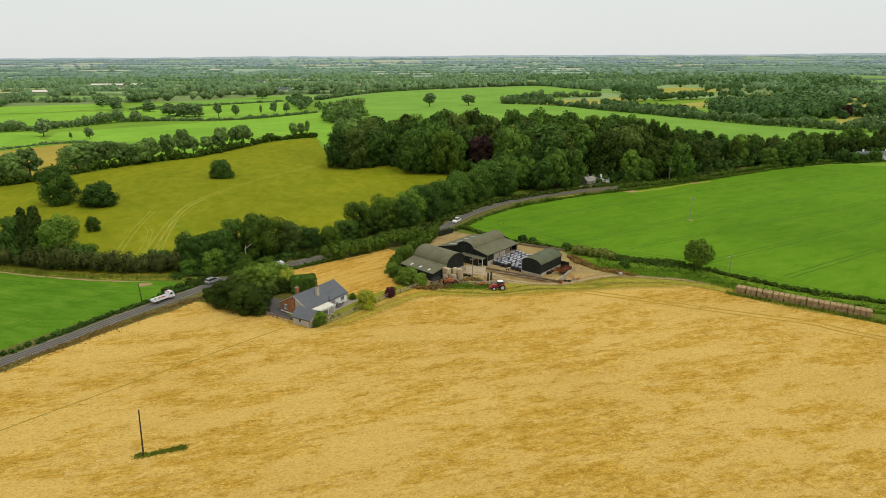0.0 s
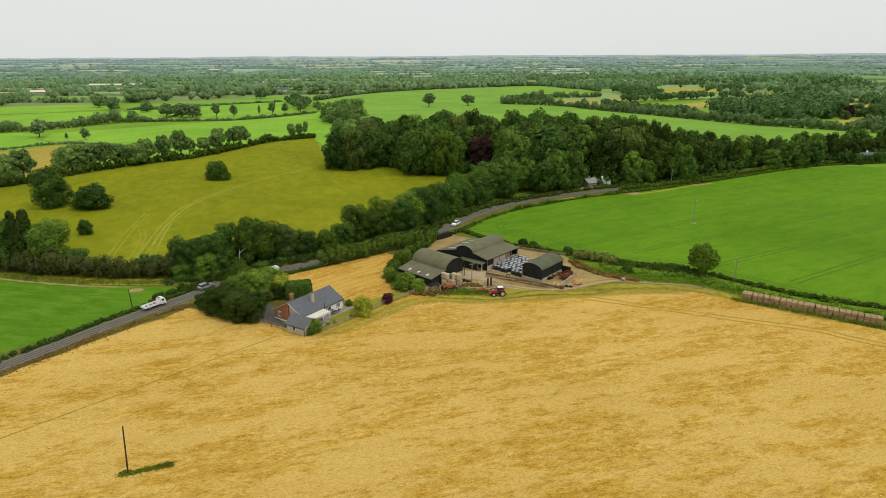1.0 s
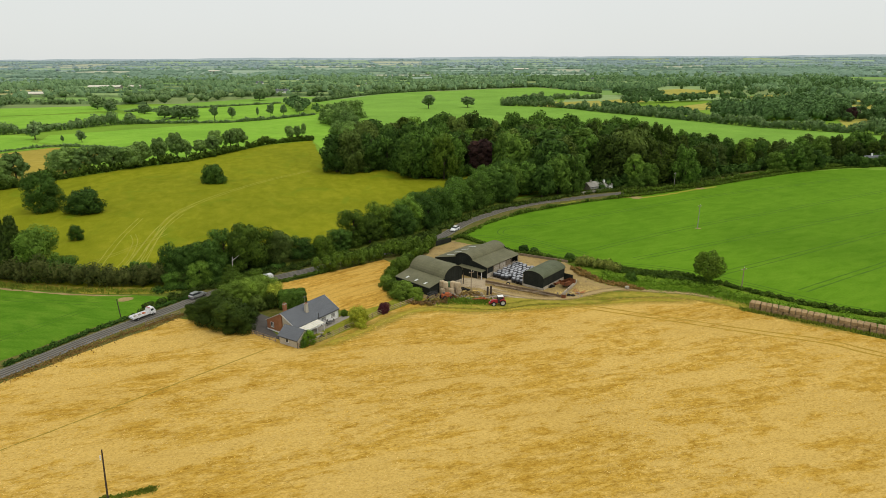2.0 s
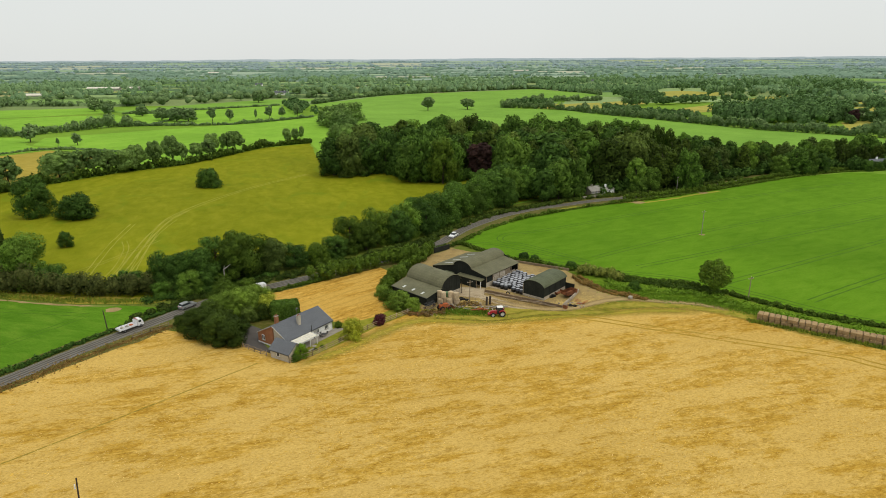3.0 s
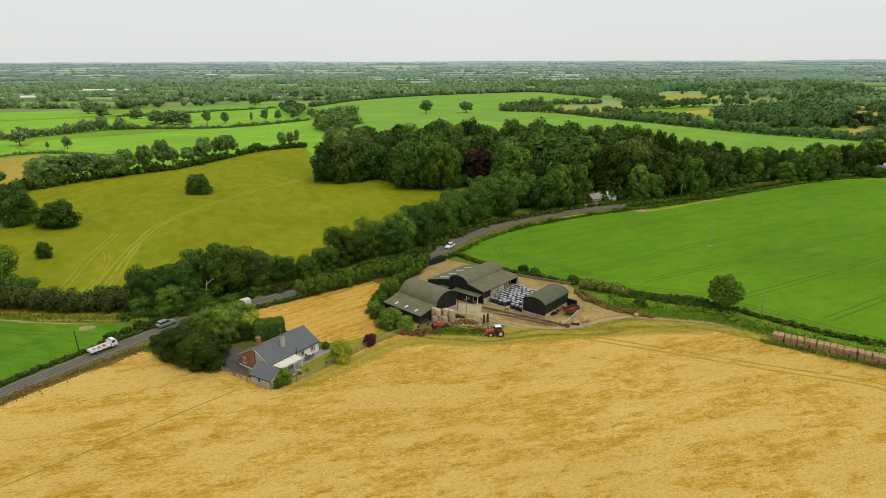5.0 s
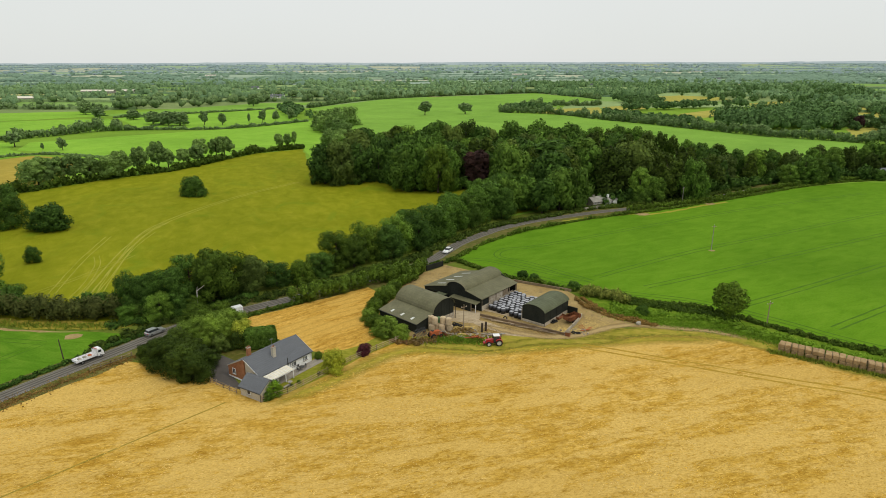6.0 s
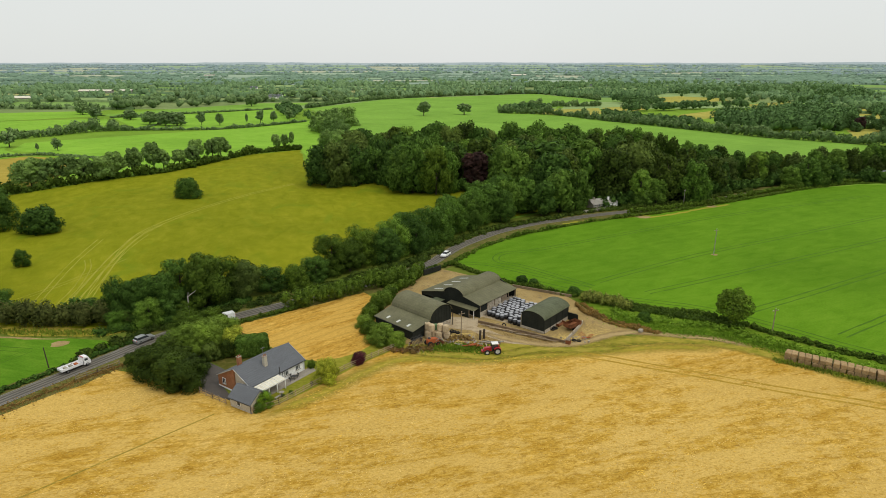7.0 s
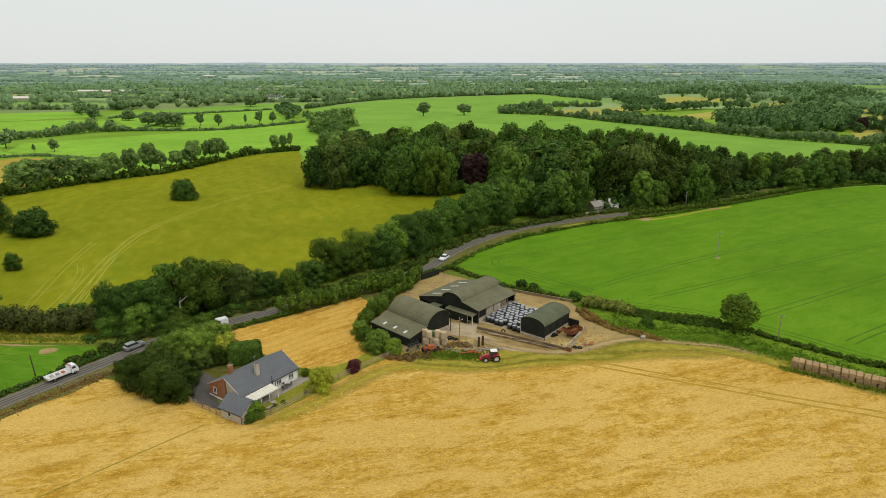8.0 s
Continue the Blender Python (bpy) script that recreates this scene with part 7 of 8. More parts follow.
        raw("rock", v, [tuple(f) for f in BALL_F], M_STONE, g)
    boulder = thing("boulder", "grey boulder beside the track", "stone", at(48.6, 160.2, 30))
    raw("rock", BALL_V * (0.8, 0.6, 0.6) * np.array([[rng.uniform(0.8, 1.1)] for _ in range(12)]) + (0, 0, 0.45), [tuple(f) for f in BALL_F], M_STONE, boulder)
    for x, y, d in ((35.2, 157.4, 20), (36.2, 158.0, 60), (34.6, 158.6, 100)):
        g = thing("gate_hurdle", "orange-red steel hurdle lying in the yard", "gate", pose(x, y, 0.12, 70, 0, d), "steel hurdles")
        for k in range(4):
            part("bar", rod(bmesh.new(), (-0.9, 0, k * 0.3), (0.9, 0, k * 0.3), 0.04), M_ORANGE, g)
        for u in (-0.9, 0.9):
            part("upright", rod(bmesh.new(), (u, 0, -0.05), (u, 0, 0.98), 0.04), M_ORANGE, g)
    for k in range(34):
        x, y = rng.uniform(3.0, 13.5), rng.uniform(152.4, 157.2)
        s = rng.uniform(0.4, 1.2)
        g = thing("scrap_board", "loose weathered scrap board among the weeds", "timber", pose(x, y, 0.08 + rng.uniform(0, 0.3), rng.uniform(-25, 25), rng.uniform(-20, 20), rng.uniform(0, 180)), "scrap boards")
        part("board", boxed(-s, -0.13, 0, s, 0.13, 0.05, 0.008), (M_GREYPOLE, M_RUST, M_WOOD, M_WALL_CONC)[k % 4], g)
    for x, y, d in ((10.2, 153.4, 15), (11.2, 152.8, -20)):
        h = thing("disc_harrow", "small rusty red harrow among the weeds", "farm implement", at(x, y, d), "old harrows")
        part("frame_beam", boxed(-0.9, -0.06, 0.5, 0.9, 0.06, 0.62, 0.01), M_ORANGE, h)
        part("frame_beam", boxed(-0.06, -0.7, 0.5, 0.06, 0.7, 0.61, 0.01), M_ORANGE, h)
        for u in range(5):
            part("disc", rod(bmesh.new(), (-0.8 + u * 0.4, 0.5, 0.28), (-0.76 + u * 0.4, 0.52, 0.28), 0.27, 0.27, 12), M_RUST, h)
            part("disc_arm", rod(bmesh.new(), (-0.78 + u * 0.4, 0.0, 0.55), (-0.78 + u * 0.4, 0.5, 0.3), 0.03, 0.03, 6), M_ORANGE, h)
    c, s = math.cos(radians(-41)), math.sin(radians(-41))
    box_trailer = thing("box_trailer", "dark box trailer parked close before the barn", "trailer", at(-0.9 + c * 6.2 + s * 1.5, 180.5 + s * 6.2 - c * 1.5, -41))
    part("body", boxed(-1.4, -0.8, 0.5, 1.4, 0.8, 2.2, 0.04), M_SHEET_DARK, box_trailer)
    part("top", boxed(-1.45, -0.85, 2.2, 1.45, 0.85, 2.3, 0.02), M_SHEET_ROOF3, box_trailer, "dull olive sheet top")
    part("drawbar", rod(bmesh.new(), (1.4, 0, 0.6), (2.5, 0, 0.45), 0.06), M_RUST, box_trailer)
    for y in (-0.8, 0.8):
        wheel(box_trailer, -0.3, y, 0.38, 0.22, M_RUST)
    tank = thing("water_tank", "brown rusty box at the wall's end", "tank", at(31.0, 154.4, -30))
    part("tank_body", boxed(-0.5, -0.45, 0, 0.5, 0.45, 1.0, 0.05), M_RUST, tank)
    part("lid", boxed(-0.53, -0.48, 1.0, 0.53, 0.48, 1.06, 0.01), M_WOOD, tank)


build_clutter()


# ---- poles and fences ----
def utility_pole(x, y, h, label, arm=1.6, yaw=0.0, lean=0.0, material=None):
    p = thing("utility_pole", label, "utility pole", pose(x, y, 0, 0, lean, yaw), "utility poles")
    part("shaft", rod(bmesh.new(), (0, 0, -0.4), (0, 0, h), 0.13, 0.09, 10), material or M_POLE, p)
    if arm:
        part("crossarm", boxed(-arm / 2, -0.06, h - 0.55, arm / 2, 0.06, h - 0.43, 0.01), M_WOOD, p)
        for u in (-arm / 2 + 0.1, 0, arm / 2 - 0.1):
            part("insulator", rod(bmesh.new(), (u, 0, h - 0.44 if u else h), (u, 0, h - 0.25 if u else h + 0.18), 0.045, 0.03, 8), M_WHITE, p)
    return p


field_pole = utility_pole(-45.9, 81.4, 7.9, "slender dark timber pole in a weedy patch", 0.0, 20, 3.0)
for u, z in ((-0.28, 6.9), (-0.28, 6.5)):
    part("bracket", rod(bmesh.new(), (-0.05, 0, z - 0.15), (u, 0, z - 0.12), 0.025, 0.025, 6), M_STEEL, field_pole)
    part("insulator", rod(bmesh.new(), (u, 0, z - 0.14), (u, 0, z + 0.14), 0.11, 0.07, 8), M_WHITE, field_pole)
utility_pole(-75.2, 144.2, 4.6, "short dark timber pole beside the road", 0.0, 30, -3)
utility_pole(78, 159.2, 6.1, "brown timber pole with crossarm at the crop's edge", 1.7, 20, 0, M_WOOD)
utility_pole(90.4, 218.5, 8.6, "pale slender pole with crossarm in the crop", 1.8, 20, 0, M_GREYPOLE)
utility_pole(107.5, 288.2, 7.2, "grey timber pole with crossarm beside the road", 1.6, 40, 0, M_GREYPOLE)
utility_pole(7.8, 157.2, 6.4, "brown timber pole with crossarm in the farmyard", 1.5, 30, 1, M_WOOD)
tufts("pole_weeds", [(-46.6, 81.3), (-44.5, 81.9), (-42.3, 82.7), (-40.6, 83.4)], 0.42, 0.3, 1300, L_WEED, "unmown green weeds round the pole's foot", 50, 0.09)


def fence(name, points, label, rails=3, height=1.15, step=1.9, material=None):
    f = thing(name, label, "fence")
    for (x0, y0), (x1, y1) in zip(points, points[1:]):
        n = max(1, round(math.dist((x0, y0), (x1, y1)) / step))
        for k in range(n + 1):
            x, y = x0 + (x1 - x0) * k / n, y0 + (y1 - y0) * k / n
            part("post", boxed(x - 0.07, y - 0.07, -0.1, x + 0.07, y + 0.07, height + 0.1, 0.015), material or M_WOOD, f)
        a = math.atan2(y1 - y0, x1 - x0)
        for k in range(n):
            for r in range(rails):
                z = 0.35 + r * (height - 0.42) / max(1, rails - 1)
                ln = math.dist((x0, y0), (x1, y1)) / n
                bm = boxed(0.0, -0.11, z - 0.06, ln, -0.072, z + 0.06, 0, Matrix.Translation((x0 + math.cos(a) * ln * k, y0 + math.sin(a) * ln * k, 0)) @ Matrix.Rotation(a, 4, "Z"))
                part("rail", bm, material or M_WOOD, f)
    return f


fence("garden_fence", [(-29.6, 127.0), (-25.7, 130.0), (-21.1, 136.0), (-15.9, 142.7), (-11, 147.9), (-6, 152.9)], "weathered timber post-and-rail garden fence", height=1.25, material=M_FENCE)
fence("driveway_fence", [(-41.4, 134.3), (-38.3, 132.2), (-35.2, 130.2)], "short dark timber fence beside the driveway")
fence("road_fence", [(-67, 139.2), (-64.4, 142.2), (-61.8, 145.6)], "low timber fence beside the road", 2, 0.9)


# ---- the bungalow ----
def window(parent, x, z, w, h, face, y, cols=2):
    """A casement in a wall; face 'y' looks towards -y, 'x' towards -x."""
    win = new("window")
    win.parent = parent
    win.location = (x, y, z)
    if face == "x":
        win.rotation_euler = (0, 0, -math.pi / 2)
    part("pane", boxed(-w / 2 + 0.05, -0.02, 0.05, w / 2 - 0.05, 0.02, h - 0.05), M_GLASS, win)
    bm = bmesh.new()
    for a in (-w / 2, w / 2 - 0.08):
        box(bm, a, -0.06, 0, a + 0.08, 0.03, h)
    for z0 in (0, h - 0.08):
        box(bm, -w / 2 + 0.08, -0.055, z0, w / 2 - 0.08, 0.03, z0 + 0.08)
    for k in range(1, cols):
        u = -w / 2 + w * k / cols
        box(bm, u - 0.04, -0.05, 0.08, u + 0.04, 0.03, h - 0.08)
    part("window_frame", bm, M_WHITE, win)
    part("window_sill", boxed(-w / 2 - 0.08, -0.14, -0.09, w / 2 + 0.08, 0.02, 0, 0.01), M_PAVE, win)
    return win


def slates(parent, x0, x1, y0, y1, z0, z1, course=0.42):
    """Slate courses on a slope from the eave (y0, z0) to the ridge (y1, z1)."""
    n = max(1, round(math.hypot(y1 - y0, z1 - z0) / course))
    nrm = Vector((0, -(z1 - z0), (y1 - y0))).normalized() * (1 if y1 > y0 else -1)
    for k in range(n):
        a, b = k / n, (k + 1) / n
        bm = bmesh.new()
        p = Vector((0, y0 + (y1 - y0) * a, z0 + (z1 - z0) * a)) + nrm * 0.05
        q = Vector((0, y0 + (y1 - y0) * b, z0 + (z1 - z0) * b)) + nrm * 0.028
        vs = [bm.verts.new(v) for v in ((x0, p.y, p.z), (x1, p.y, p.z), (x1, q.y, q.z), (x0, q.y, q.z))]
        lo = [bm.verts.new(Vector(v) - nrm * 0.03) for v in ((x0, p.y, p.z), (x1, p.y, p.z))]
        bm.faces.new(vs)
        bm.faces.new((lo[0], lo[1], vs[1], vs[0]))
        part("slate_course", bm, M_SLATE, parent)


def build_house():
    L, D, E, R = 13.1, 8.8, 2.45, 4.75
    house = thing("bungalow", "white bungalow with grey slate roof and brick extension", "house", at(-31.3, 132.2, 55))
    part("front_wall", boxed(0, 0, 0, L, 0.3, E), M_RENDER, house, "white rendered front wall")
    part("back_wall", boxed(0, D - 0.3, 0, L, D, E), M_RENDER, house)
    part("gable_wall", solid(bmesh.new(), [(0.0, 0), (0.0, E), (D / 2, R - 0.08), (D, E), (D, 0)], "x", L - 0.3, L), M_RENDER, house, "white rendered gable")
    part("gable_wall", solid(bmesh.new(), [(0.0, 0), (0.0, E), (D / 2, R - 0.08), (D, E), (D, 0)], "x", 0, 0.3), M_RENDER_GREY, house, "beige rendered gable")
    part("brick_wall", solid(bmesh.new(), [(4.1, 0.35), (4.1, R - 0.35), (D / 2, R - 0.2), (D + 0.1, E - 0.05), (D + 0.1, 0.35)], "x", -0.3, -0.002), M_BRICK, house, "red brick extension wall")
    part("brick_base", solid(bmesh.new(), [(4.0, 0), (4.0, 0.36), (D + 0.15, 0.36), (D + 0.15, 0)], "x", -0.35, -0.01), M_WHITE, house, "white painted base course")
    # roofs
    ov = 0.25
    sl = (R - E) / (D / 2)
    for y0, z0, x0 in ((-ov, E - ov * sl, -0.15), (D + ov, E - ov * sl, -0.15)):
        bm = bmesh.new()
        out = [(y0, z0), (D / 2, R), (D / 2, R - 0.14), (y0, z0 - 0.1)]
        solid(bm, out, "x", x0 - (0.32 if y0 > 0 else 0), L + 0.15)
        part("roof_slope", bm, M_SLATE, house, "grey slate roof slope")
        slates(house, x0 - (0.32 if y0 > 0 else 0), L + 0.15, y0, D / 2, z0, R)
        part("fascia", boxed(x0 - (0.32 if y0 > 0 else 0), y0 - 0.03 if y0 < 0 else y0, z0 - 0.2, L + 0.15, y0 if y0 < 0 else y0 + 0.03, z0 - 0.02), M_DARK, house)
        part("gutter", boxed(x0, y0 - 0.14 if y0 < 0 else y0 + 0.035, z0 - 0.14, L + 0.15, y0 - 0.035 if y0 < 0 else y0 + 0.14, z0 - 0.04, 0.02), M_DARK, house)
    part("ridge_tiles", solid(bmesh.new(), [(D / 2 - 0.16, R - 0.02), (D / 2, R + 0.1), (D / 2 + 0.16, R - 0.02)], "x", -0.48, L + 0.16), M_SLATE, house)
    for x in (-0.19, L + 0.152):
        bm = bmesh.new()
        solid(bm, [(-ov, E - ov * sl - 0.12), (-ov, E - ov * sl + 0.03), (D / 2, R + 0.03), (D / 2, R - 0.16)], "x", x, x + 0.035)
        part("bargeboard", bm, M_WHITE, house)
    part("bargeboard", solid(bmesh.new(), [(D + ov, E - ov * sl - 0.12), (D + ov, E - ov * sl + 0.03), (D / 2, R + 0.03), (D / 2, R - 0.16)], "x", -0.52, -0.475), M_RENDER_GREY, house)
    # chimneys
    for x, y, z0, z1, m, word in ((2.4, D / 2 + 1.4, R - 0.9, R + 1.0, M_BRICK, "red brick chimney"), (5.5, D / 2 - 2.1, R - 1.5, R + 0.8, M_RENDER_GREY, "beige rendered chimney")):
        st = part("chimney", boxed(x - 0.36, y - 0.32, z0, x + 0.36, y + 0.32, z1, 0.015), m, house, word)
        part("chimney_cap", boxed(x - 0.42, y - 0.38, z1, x + 0.42, y + 0.38, z1 + 0.1, 0.02), M_PAVE, st)
        for u in (-0.2, 0.2):
            part("chimney_pot", rod(bmesh.new(), (x + u, y, z1 + 0.1), (x + u, y, z1 + 0.42), 0.13, 0.1, 10), M_BRICK, st)
    mast = part("aerial", rod(bmesh.new(), (5.2, 2.3, R + 0.8), (5.2, 2.3, R + 2.9), 0.03), M_STEEL, house)
    part("aerial_bar", rod(bmesh.new(), (4.8, 2.3, R + 2.6), (5.7, 2.3, R + 2.6), 0.02), M_STEEL, mast)
    for k in range(5):
        part("aerial_rod", rod(bmesh.new(), (4.85 + k * 0.18, 2.05, R + 2.6), (4.85 + k * 0.18, 2.55, R + 2.6), 0.014), M_STEEL, mast)
    # openings
    for x, w in ((8.4, 1.15), (11.3, 1.15)):
        window(house, x, 0.95, w, 0.95, "y", -0.02, 3)
    window(house, 4.6, 0.85, 1.2, 1.1, "y", -0.02)
    window(house, -0.32, 0.95, 0.95, 1.2, "x", 7.1)
    door = part("door", boxed(6.2, -0.06, 0.05, 7.15, 0.05, 2.08, 0.01), M_WHITE, house, "white front door")
    part("door_handle", rod(bmesh.new(), (6.32, -0.12, 1.05), (6.45, -0.12, 1.05), 0.02), M_STEEL, door)
    part("downpipe", rod(bmesh.new(), (7.5, -0.1, 0), (7.5, -0.1, 2.1), 0.06), M_DARK, house)
    part("flue", rod(bmesh.new(), (6.6, -0.35, 1.9), (6.6, -0.35, 3.6), 0.09), M_DARK, house, "black stove flue")
    part("patio", boxed(-0.2, -2.1, 0.0, L + 2.6, -0.005, 0.13), M_PAVE, house, "pale concrete patio")
    # veranda
    ver = thing("veranda", "cream-roofed white timber veranda on the house front", "veranda", at(-31.3, 132.2, 55))
    bm = solid(bmesh.new(), [(-2.5, 2.02), (-0.4, 2.2), (-0.4, 2.25), (-2.5, 2.07)], "x", 0.1, 6.1)
    part("roof_sheet", bm, M_CREAM, ver)
    for k in range(9):
        x = 0.15 + k * 0.74
        part("rafter", solid(bmesh.new(), [(-2.56, 1.96), (-0.38, 2.16), (-0.38, 2.32), (-2.56, 2.12)], "x", x - 0.045, x + 0.045), M_WHITE, ver)
    for x in (0.2, 2.2, 4.1, 6.0):
        part("post", boxed(x - 0.07, -2.5, 0.0, x + 0.07, -2.36, 2.02, 0.01), M_WHITE, ver)
    part("beam", boxed(0.1, -2.52, 1.9, 6.1, -2.34, 2.02), M_WHITE, ver)
    # annex
    an = thing("annex", "small beige annex with slate roof", "outbuilding", at(-34.2, 129.65, -31))
    w, d, e, r = 5.2, 4.2, 2.1, 3.6
    part("front_wall", boxed(0, 0, 0, w, 0.25, e), M_RENDER_GREY, an)
    part("back_wall", boxed(0, d - 0.25, 0, w, d, e), M_RENDER_GREY, an)
    for x in (0, w - 0.25):
        part("gable_wall", solid(bmesh.new(), [(0.26, 0), (0.26, e), (d / 2, r - 0.1), (d - 0.26, e), (d - 0.26, 0)], "x", x, x + 0.25), M_RENDER_GREY, an)
    k = (r - e) / (d / 2)
    for y0 in (-0.3, d + 0.3):
        z0 = e - 0.3 * k
        part("roof_slope", solid(bmesh.new(), [(y0, z0), (d / 2, r), (d / 2, r - 0.12), (y0, z0 - 0.08)], "x", -0.25, w + 0.25), M_SLATE, an, "grey slate roof slope")
        slates(an, -0.25, w + 0.25, y0, d / 2, z0, r)
        part("gutter", boxed(-0.25, y0 - 0.12 if y0 < 0 else y0 + 0.01, z0 - 0.12, w + 0.25, y0 - 0.01 if y0 < 0 else y0 + 0.12, z0 - 0.02), M_DARK, an)
    window(an, 2.2, 0.75, 0.9, 1.15, "y", -0.02, 1)
    part("downpipe", rod(bmesh.new(), (w + 0.02, -0.12, 0), (w + 0.02, -0.12, 2.0), 0.05), M_DARK, an)


build_house()


def house_place(u, v, z=0.13, turn=0):
    c, s = math.cos(radians(55)), math.sin(radians(55))
    return pose(-31.3 + c * u - s * v, 132.2 + s * u + c * v, z, 0, 0, 55 + turn)


def build_garden_things():
    t = thing("garden_table", "dark round garden table on the patio", "table", house_place(9.2, -1.25))
    part("tabletop", rod(bmesh.new(), (0, 0, 0.7), (0, 0, 0.74), 0.5, 0.5, 16), M_DARK, t)
    for a in range(3):
        part("leg", rod(bmesh.new(), (0.1 * math.cos(a * 2.09), 0.1 * math.sin(a * 2.09), 0.7), (0.35 * math.cos(a * 2.09), 0.35 * math.sin(a * 2.09), 0), 0.025), M_DARK, t)
    ch = thing("garden_chair", "dark metal garden chair on the patio", "chair", house_place(8.3, -1.2, turn=90), "patio chairs")
    part("seat", boxed(-0.23, -0.23, 0.42, 0.23, 0.23, 0.46, 0.02), M_DARK, ch)
    part("backrest", boxed(-0.23, 0.2, 0.5, 0.23, 0.24, 0.95, 0.02), M_DARK, ch)
    for x in (-0.2, 0.2):
        for y in (-0.2, 0.2):
            part("leg", rod(bmesh.new(), (x, y, 0.42), (x * 1.1, y * 1.1, 0), 0.02), M_DARK, ch)
    for u, v, a in ((10.1, -1.2, -90), (9.2, -0.5, 0)):
        copy_thing(ch, house_place(u, v, turn=a))
    b = thing("bird_bath", "pale stone bird bath on the lawn", "bird bath", at(-25.9, 132.9, 20, 0.09))
    part("bowl", rod(bmesh.new(), (0, 0, 0.7), (0, 0, 0.84), 0.3, 0.5, 14), M_PAVE, b)
    part("stem", rod(bmesh.new(), (0, 0, 0), (0, 0, 0.7), 0.2, 0.13, 10), M_PAVE, b)
    bench = thing("garden_bench", "pale weathered bench on the lawn", "bench", at(-26.4, 132.0, 60, 0.09))
    part("seat", boxed(-0.7, -0.22, 0.4, 0.7, 0.22, 0.46, 0.01), M_PAVE, bench)
    for x in (-0.55, 0.55):
        part("leg", boxed(x - 0.06, -0.2, 0, x + 0.06, 0.2, 0.4), M_PAVE, bench)
    rng = random.Random(4)
    for k in range(11):
        if k not in (1, 3, 4, 7):
            continue
        tt = k / 10
        x, y = -28.2 + 10.5 * tt, 128.9 + 11.6 * tt
        if math.dist((x, y), (-18.7, 139.2)) < 2.4:
            continue
        h = rng.uniform(0.5, 1.0)
        tree(x - 0.5, y + 0.4, h, h * 0.75, "bush", (L_OLIVE, L_HEDGE, L_OAK)[k % 3], "mid", "small shrub along the garden fence", "shrub", "shrub", "fence shrubs")


build_garden_things()


# ---- vehicles on the road ----
def vehicle_shell(profile, half, taper, material, name, parent, label=""):
    """A body drawn out sideways from its side outline, drawn in towards the roof."""
    bm = solid(bmesh.new(), profile, "y", -half, half)
    top = max(z for _, z in profile)
    for v in bm.verts:
        if v.co.z > 0.9:
            v.co.y *= 1 - taper * (v.co.z - 0.9) / max(0.1, top - 0.9)
    bmesh.ops.bevel(bm, geom=[e for e in bm.edges if abs(e.verts[0].co.y - e.verts[1].co.y) < 0.4], offset=0.05, segments=2, affect="EDGES")
    return part(name, bm, material, parent, label)


def build_car(x, y, yaw, material, label, estate=False):
    c = thing("car", label, "car", at(x, y, yaw, 0.11))
    rear = 1.42 if estate else 1.2
    prof = [(-2.1, 0.3), (-2.15, 0.85), (-1.95, 1.0), (1.0, 0.98), (2.0, 0.78), (2.15, 0.5), (2.1, 0.3)]
    vehicle_shell(prof, 0.87, 0.05, material, "body", c)
    cab = [(-1.95, 0.95), (-1.75 if estate else -1.3, 1.45), (0.1, 1.47), (0.95, 0.96)]
    vehicle_shell(cab, 0.80, 0.2, M_GLASS, "glasshouse", c, "dark car windows")
    roof = [(-1.78 if estate else -1.35, 1.43), (-1.6 if estate else -1.2, 1.52), (-0.1, 1.54), (0.2, 1.44)]
    vehicle_shell(roof, 0.74, 0.1, material, "roof", c)
    for u in (-1.3, 1.35):
        for v in (-0.8, 0.8):
            wheel(c, u, v, 0.32, 0.2, M_STEEL)
    for v in (-0.62, 0.62):
        part("headlight", boxed(2.02, v - 0.18, 0.6, 2.13, v + 0.18, 0.74, 0.02), M_LAMP_CLEAR, c)
        part("tail_light", boxed(-2.17, v - 0.14, 0.7, -2.1, v + 0.14, 0.9, 0.01), M_LAMP_RED, c)
        part("mirror", boxed(0.7, v * 1.5 - 0.08, 0.98, 0.82, v * 1.5 + 0.08, 1.1, 0.02), material, c)


def build_van(x, y, yaw):
    c = thing("van", "small white panel van on the road", "van", at(x, y, yaw, 0.11))
    vehicle_shell([(-2.1, 0.3), (-2.15, 1.7), (-1.9, 1.85), (0.3, 1.85), (1.15, 1.1), (2.0, 0.92), (2.15, 0.5), (2.1, 0.3)], 0.88, 0.08, M_CARWHITE, "body", c)
    for v in (-1, 1):
        part("side_window", solid(bmesh.new(), [(-0.3, 1.05), (-0.3, 1.6), (0.4, 1.6), (0.95, 1.08)], "y", v * 0.845 - 0.02, v * 0.845 + 0.02), M_GLASS, c)
        part("tail_light", boxed(-2.19, v * 0.7 - 0.08, 0.9, -2.12, v * 0.7 + 0.08, 1.3, 0.01), M_LAMP_RED, c)
        for u in (-1.3, 1.35):
            wheel(c, u, v * 0.8, 0.33, 0.2, M_STEEL)
    part("windscreen", solid(bmesh.new(), [(0.45, 1.74), (0.5, 1.78), (1.2, 1.14), (1.15, 1.1)], "y", -0.68, 0.68), M_GLASS, c)
    part("rear_window", boxed(-2.17, -0.6, 1.15, -2.1, 0.6, 1.6, 0.01), M_GLASS, c)


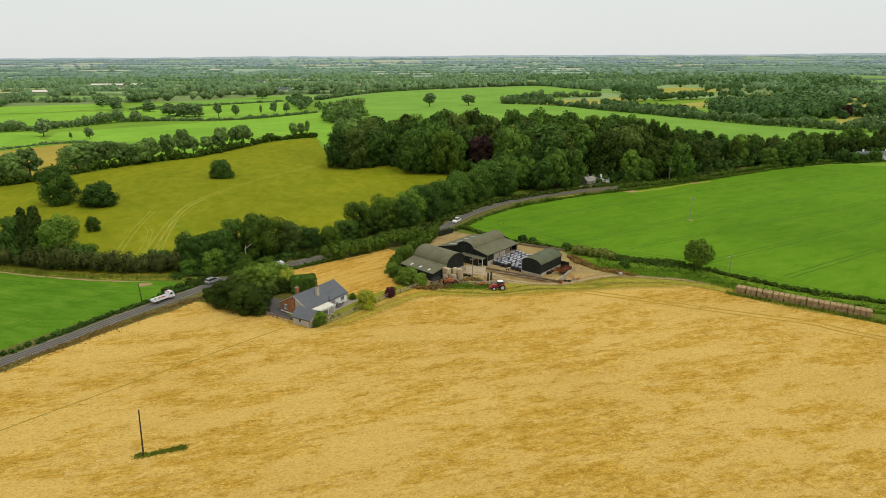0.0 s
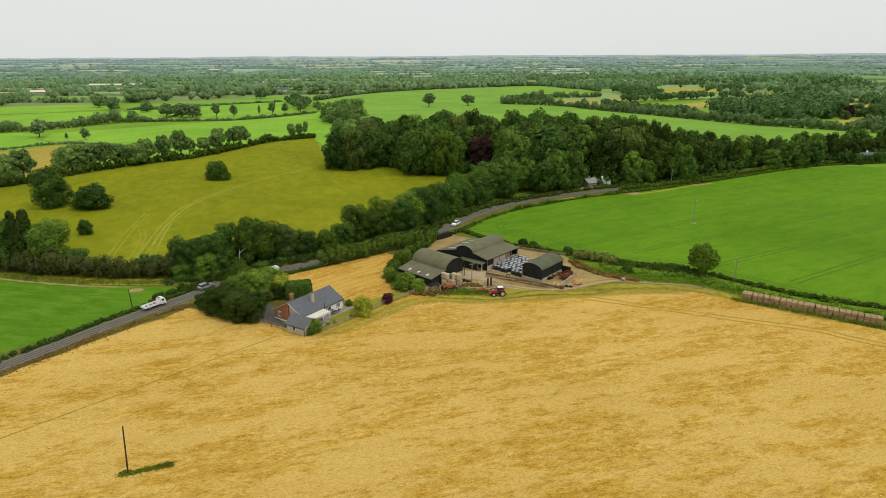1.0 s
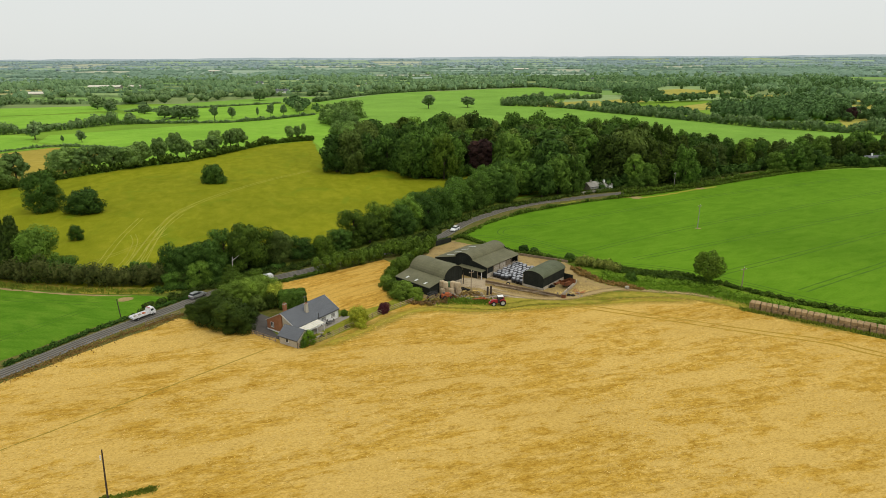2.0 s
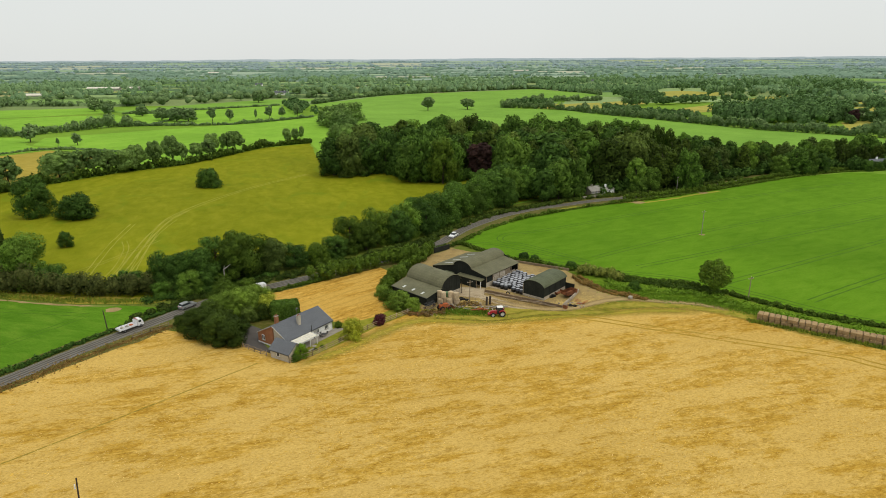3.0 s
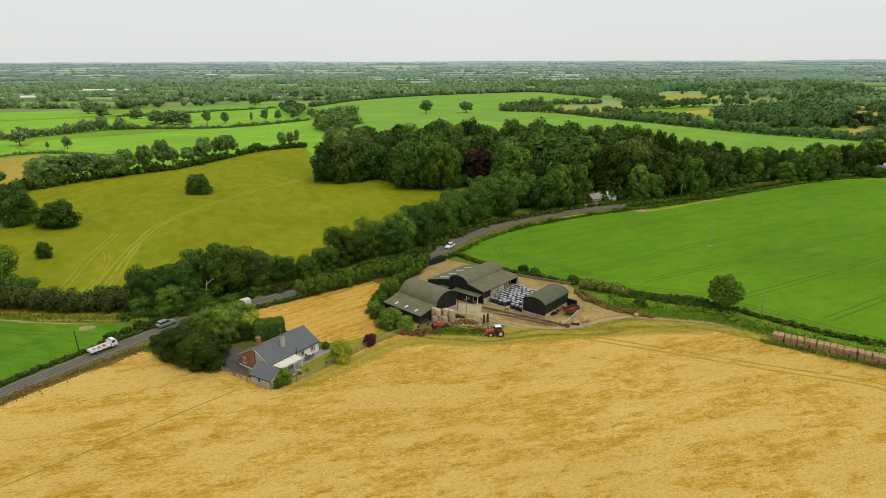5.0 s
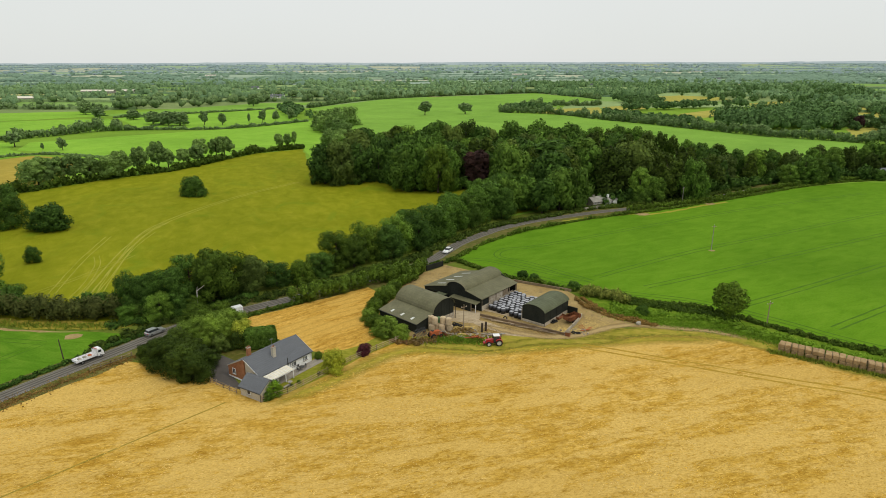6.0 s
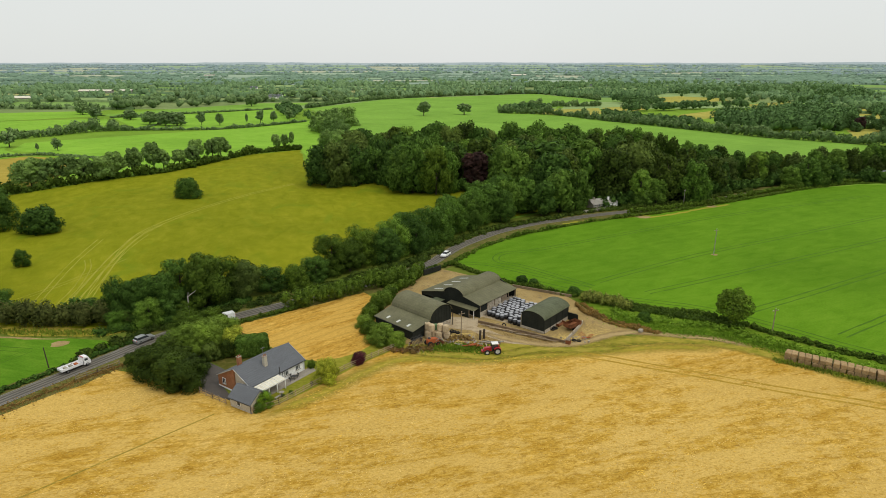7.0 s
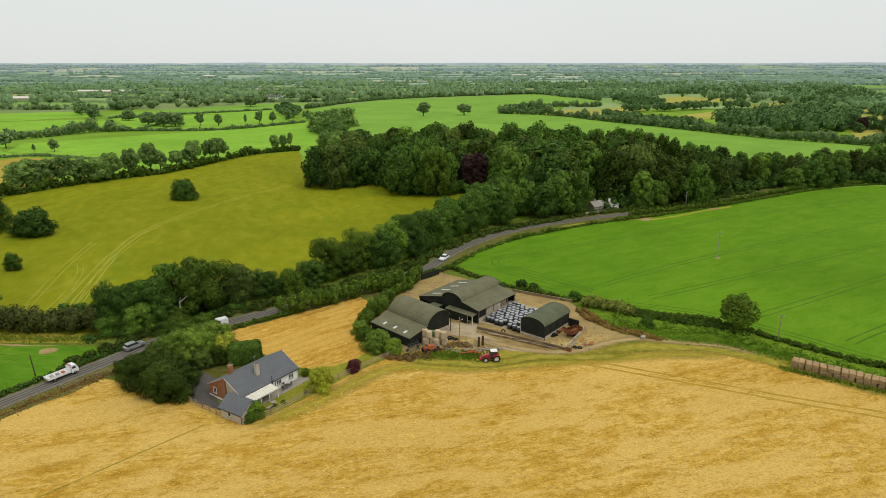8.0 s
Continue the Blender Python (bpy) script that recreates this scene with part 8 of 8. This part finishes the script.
def build_truck(x, y, yaw):
    t = thing("flatbed_truck", "white dropside truck on the road", "truck", at(x, y, yaw, 0.11) @ Matrix.Scale(0.8, 4))
    part("chassis", boxed(-3.6, -0.45, 0.55, 2.6, 0.45, 0.8, 0.02), M_DARK, t)
    vehicle_shell([(1.5, 0.5), (1.5, 2.4), (1.7, 2.5), (2.7, 2.45), (3.2, 1.4), (3.25, 0.5)], 1.05, 0.06, M_CARWHITE, "cab", t)
    part("windscreen", solid(bmesh.new(), [(2.68, 2.35), (2.76, 2.36), (3.22, 1.45), (3.15, 1.42)], "y", -0.9, 0.9), M_GLASS, t)
    part("rear_lamp_bar", boxed(1.42, -0.9, 2.5, 1.62, 0.9, 2.64, 0.02), M_LAMP_RED, t)
    part("deck", boxed(-3.9, -1.15, 0.85, 1.3, 1.15, 0.97), M_CARWHITE, t)
    for v in (-1.15, 1.1):
        for k in range(3):
            part("dropside", boxed(-3.85 + k * 1.72, v, 0.97, -3.85 + k * 1.72 + 1.66, v + 0.05, 1.45, 0.01), M_CARWHITE, t)
    part("headboard", boxed(1.22, -1.1, 0.97, 1.3, 1.1, 2.3, 0.01), M_CARWHITE, t)
    part("tailboard", boxed(-3.92, -1.1, 0.97, -3.87, 1.1, 1.45, 0.01), M_CARWHITE, t)
    for k in range(3):
        part("load_crate", boxed(-2.9 + k * 1.3, -0.6, 0.97, -2.2 + k * 1.3, 0.5, 1.35, 0.02), M_STONE if k < 2 else M_ORANGE, t)
    for v in (-0.95, 0.95):
        part("side_window", boxed(1.75, v * 1.06 - 0.02, 1.5, 2.55, v * 1.06 + 0.02, 2.1), M_GLASS, t)
        wheel(t, 2.3, v, 0.42, 0.25, M_STEEL)
        wheel(t, -2.4, v, 0.42, 0.35, M_STEEL)
        part("headlight", boxed(3.2, v * 0.75 - 0.15, 0.75, 3.27, v * 0.75 + 0.15, 0.95, 0.01), M_LAMP_CLEAR, t)


def on_road(target, lane):
    """A place on the road nearest to the target, lane metres to the left of its middle, and the road's heading."""
    i = min(range(1, len(ROAD) - 1), key=lambda k: (ROAD[k] - Vector(target)).length)
    d = (ROAD[i + 1] - ROAD[i - 1]).normalized()
    p = ROAD[i] + Vector((-d.y, d.x)) * lane
    return p.x, p.y, math.degrees(math.atan2(d.y, d.x))


x, y, a = on_road((-68.3, 144.2), 0.9)
build_truck(x, y, a)
x, y, a = on_road((-60.4, 156.2), 0.9)
build_car(x, y, a, M_CARSILVER, "silver estate car on the road", True)
x, y, a = on_road((5, 219), -0.95)
build_car(x, y, a + 180, M_CARWHITE, "white hatchback on the road behind the farm")
x, y, a = on_road((-47.6, 168.4), -0.95)
build_van(x, y, a + 180)


# ---- houses farther off ----
def cottage(x, y, yaw, l, d, e, r, wall, label, openings=3, z=0.0, roof=None):
    h = thing("cottage", label, "house", at(x, y, yaw, z))
    part("wall", boxed(0, 0, 0, l, d, e), wall, h)
    for u in (0, l - 0.25):
        part("gable", solid(bmesh.new(), [(0.01, e), (d / 2, r - 0.06), (d - 0.01, e)], "x", u, u + 0.25), wall, h)
    k = (r - e) / (d / 2)
    for y0 in (-0.35, d + 0.35):
        part("roof", solid(bmesh.new(), [(y0, e - 0.35 * k), (d / 2, r), (d / 2, r - 0.15), (y0, e - 0.35 * k - 0.12)], "x", -0.25, l + 0.25), roof or M_SLATE, h)
    for k in range(openings):
        window(h, l * (k + 0.7) / (openings + 0.4), 0.9, 1.0, 1.15, "y", -0.02)
    part("chimney", boxed(l * 0.3, d / 2 - 0.35, r - 0.4, l * 0.3 + 0.8, d / 2 + 0.35, r + 1.0, 0.02), wall, h)
    return h


cottage(67.5, 282.5, 30, 6.5, 5, 2.1, 3.7, M_STONE, "small stone gate lodge at the wood's edge", 3, roof=M_GREYPOLE)
cottage(73.9, 284.8, 30, 6.2, 3.8, 2.2, 3.2, M_RENDER, "low white lodge extension beside the wood", 1, roof=M_GREYPOLE)
wall_run("lodge_wall", [(62, 275.5), (67, 278), (72, 280.5)], 1.2, 0.4, M_STONE, "low stone entrance wall of the lodge")
cottage(236, 346, 8, 12, 7, 2.6, 5, M_RENDER, "white cottage at the crop's far corner")
cottage(252, 349, 8, 9, 7, 2.6, 4.6, M_RENDER, "white cottage at the crop's far corner")
for x, y, a, l in ((378, 1640, 5, 26), (428, 1632, -10, 22), (402, 1660, 3, 18), (474, 1300, 15, 16), (490, 1304, -8, 14), (-288, 1120, 8, 13), (-276, 1126, -4, 10), (888, 2085, 5, 30), (352, 612, 10, 8), (1010, 1750, 0, 20), (-430, 1500, 6, 16), (520, 2300, 4, 30), (-40, 1420, 5, 14), (130, 1500, 3, 18), (165, 1505, 8, 14), (-160, 1360, 4, 12)):
    cottage(x, y, a, l, 8, 3.2, 6.5, M_RENDER, "white farmhouse far off among hedgerows", 4, rise(x, y))
for x, y, a, l in FAR_SHEDS:
    sh = thing("farm_shed", "long pale-roofed farm shed far off", "shed", at(x, y, a, rise(x, y)))
    part("wall", boxed(0, 0, 0, l, 14, 4.5), M_GREYPOLE, sh)
    for y0 in (-0.4, 14.4):
        part("roof", solid(bmesh.new(), [(y0, 4.4), (7, 7.2), (7, 7.05), (y0, 4.25)], "x", -0.4, l + 0.4), M_CREAM, sh)
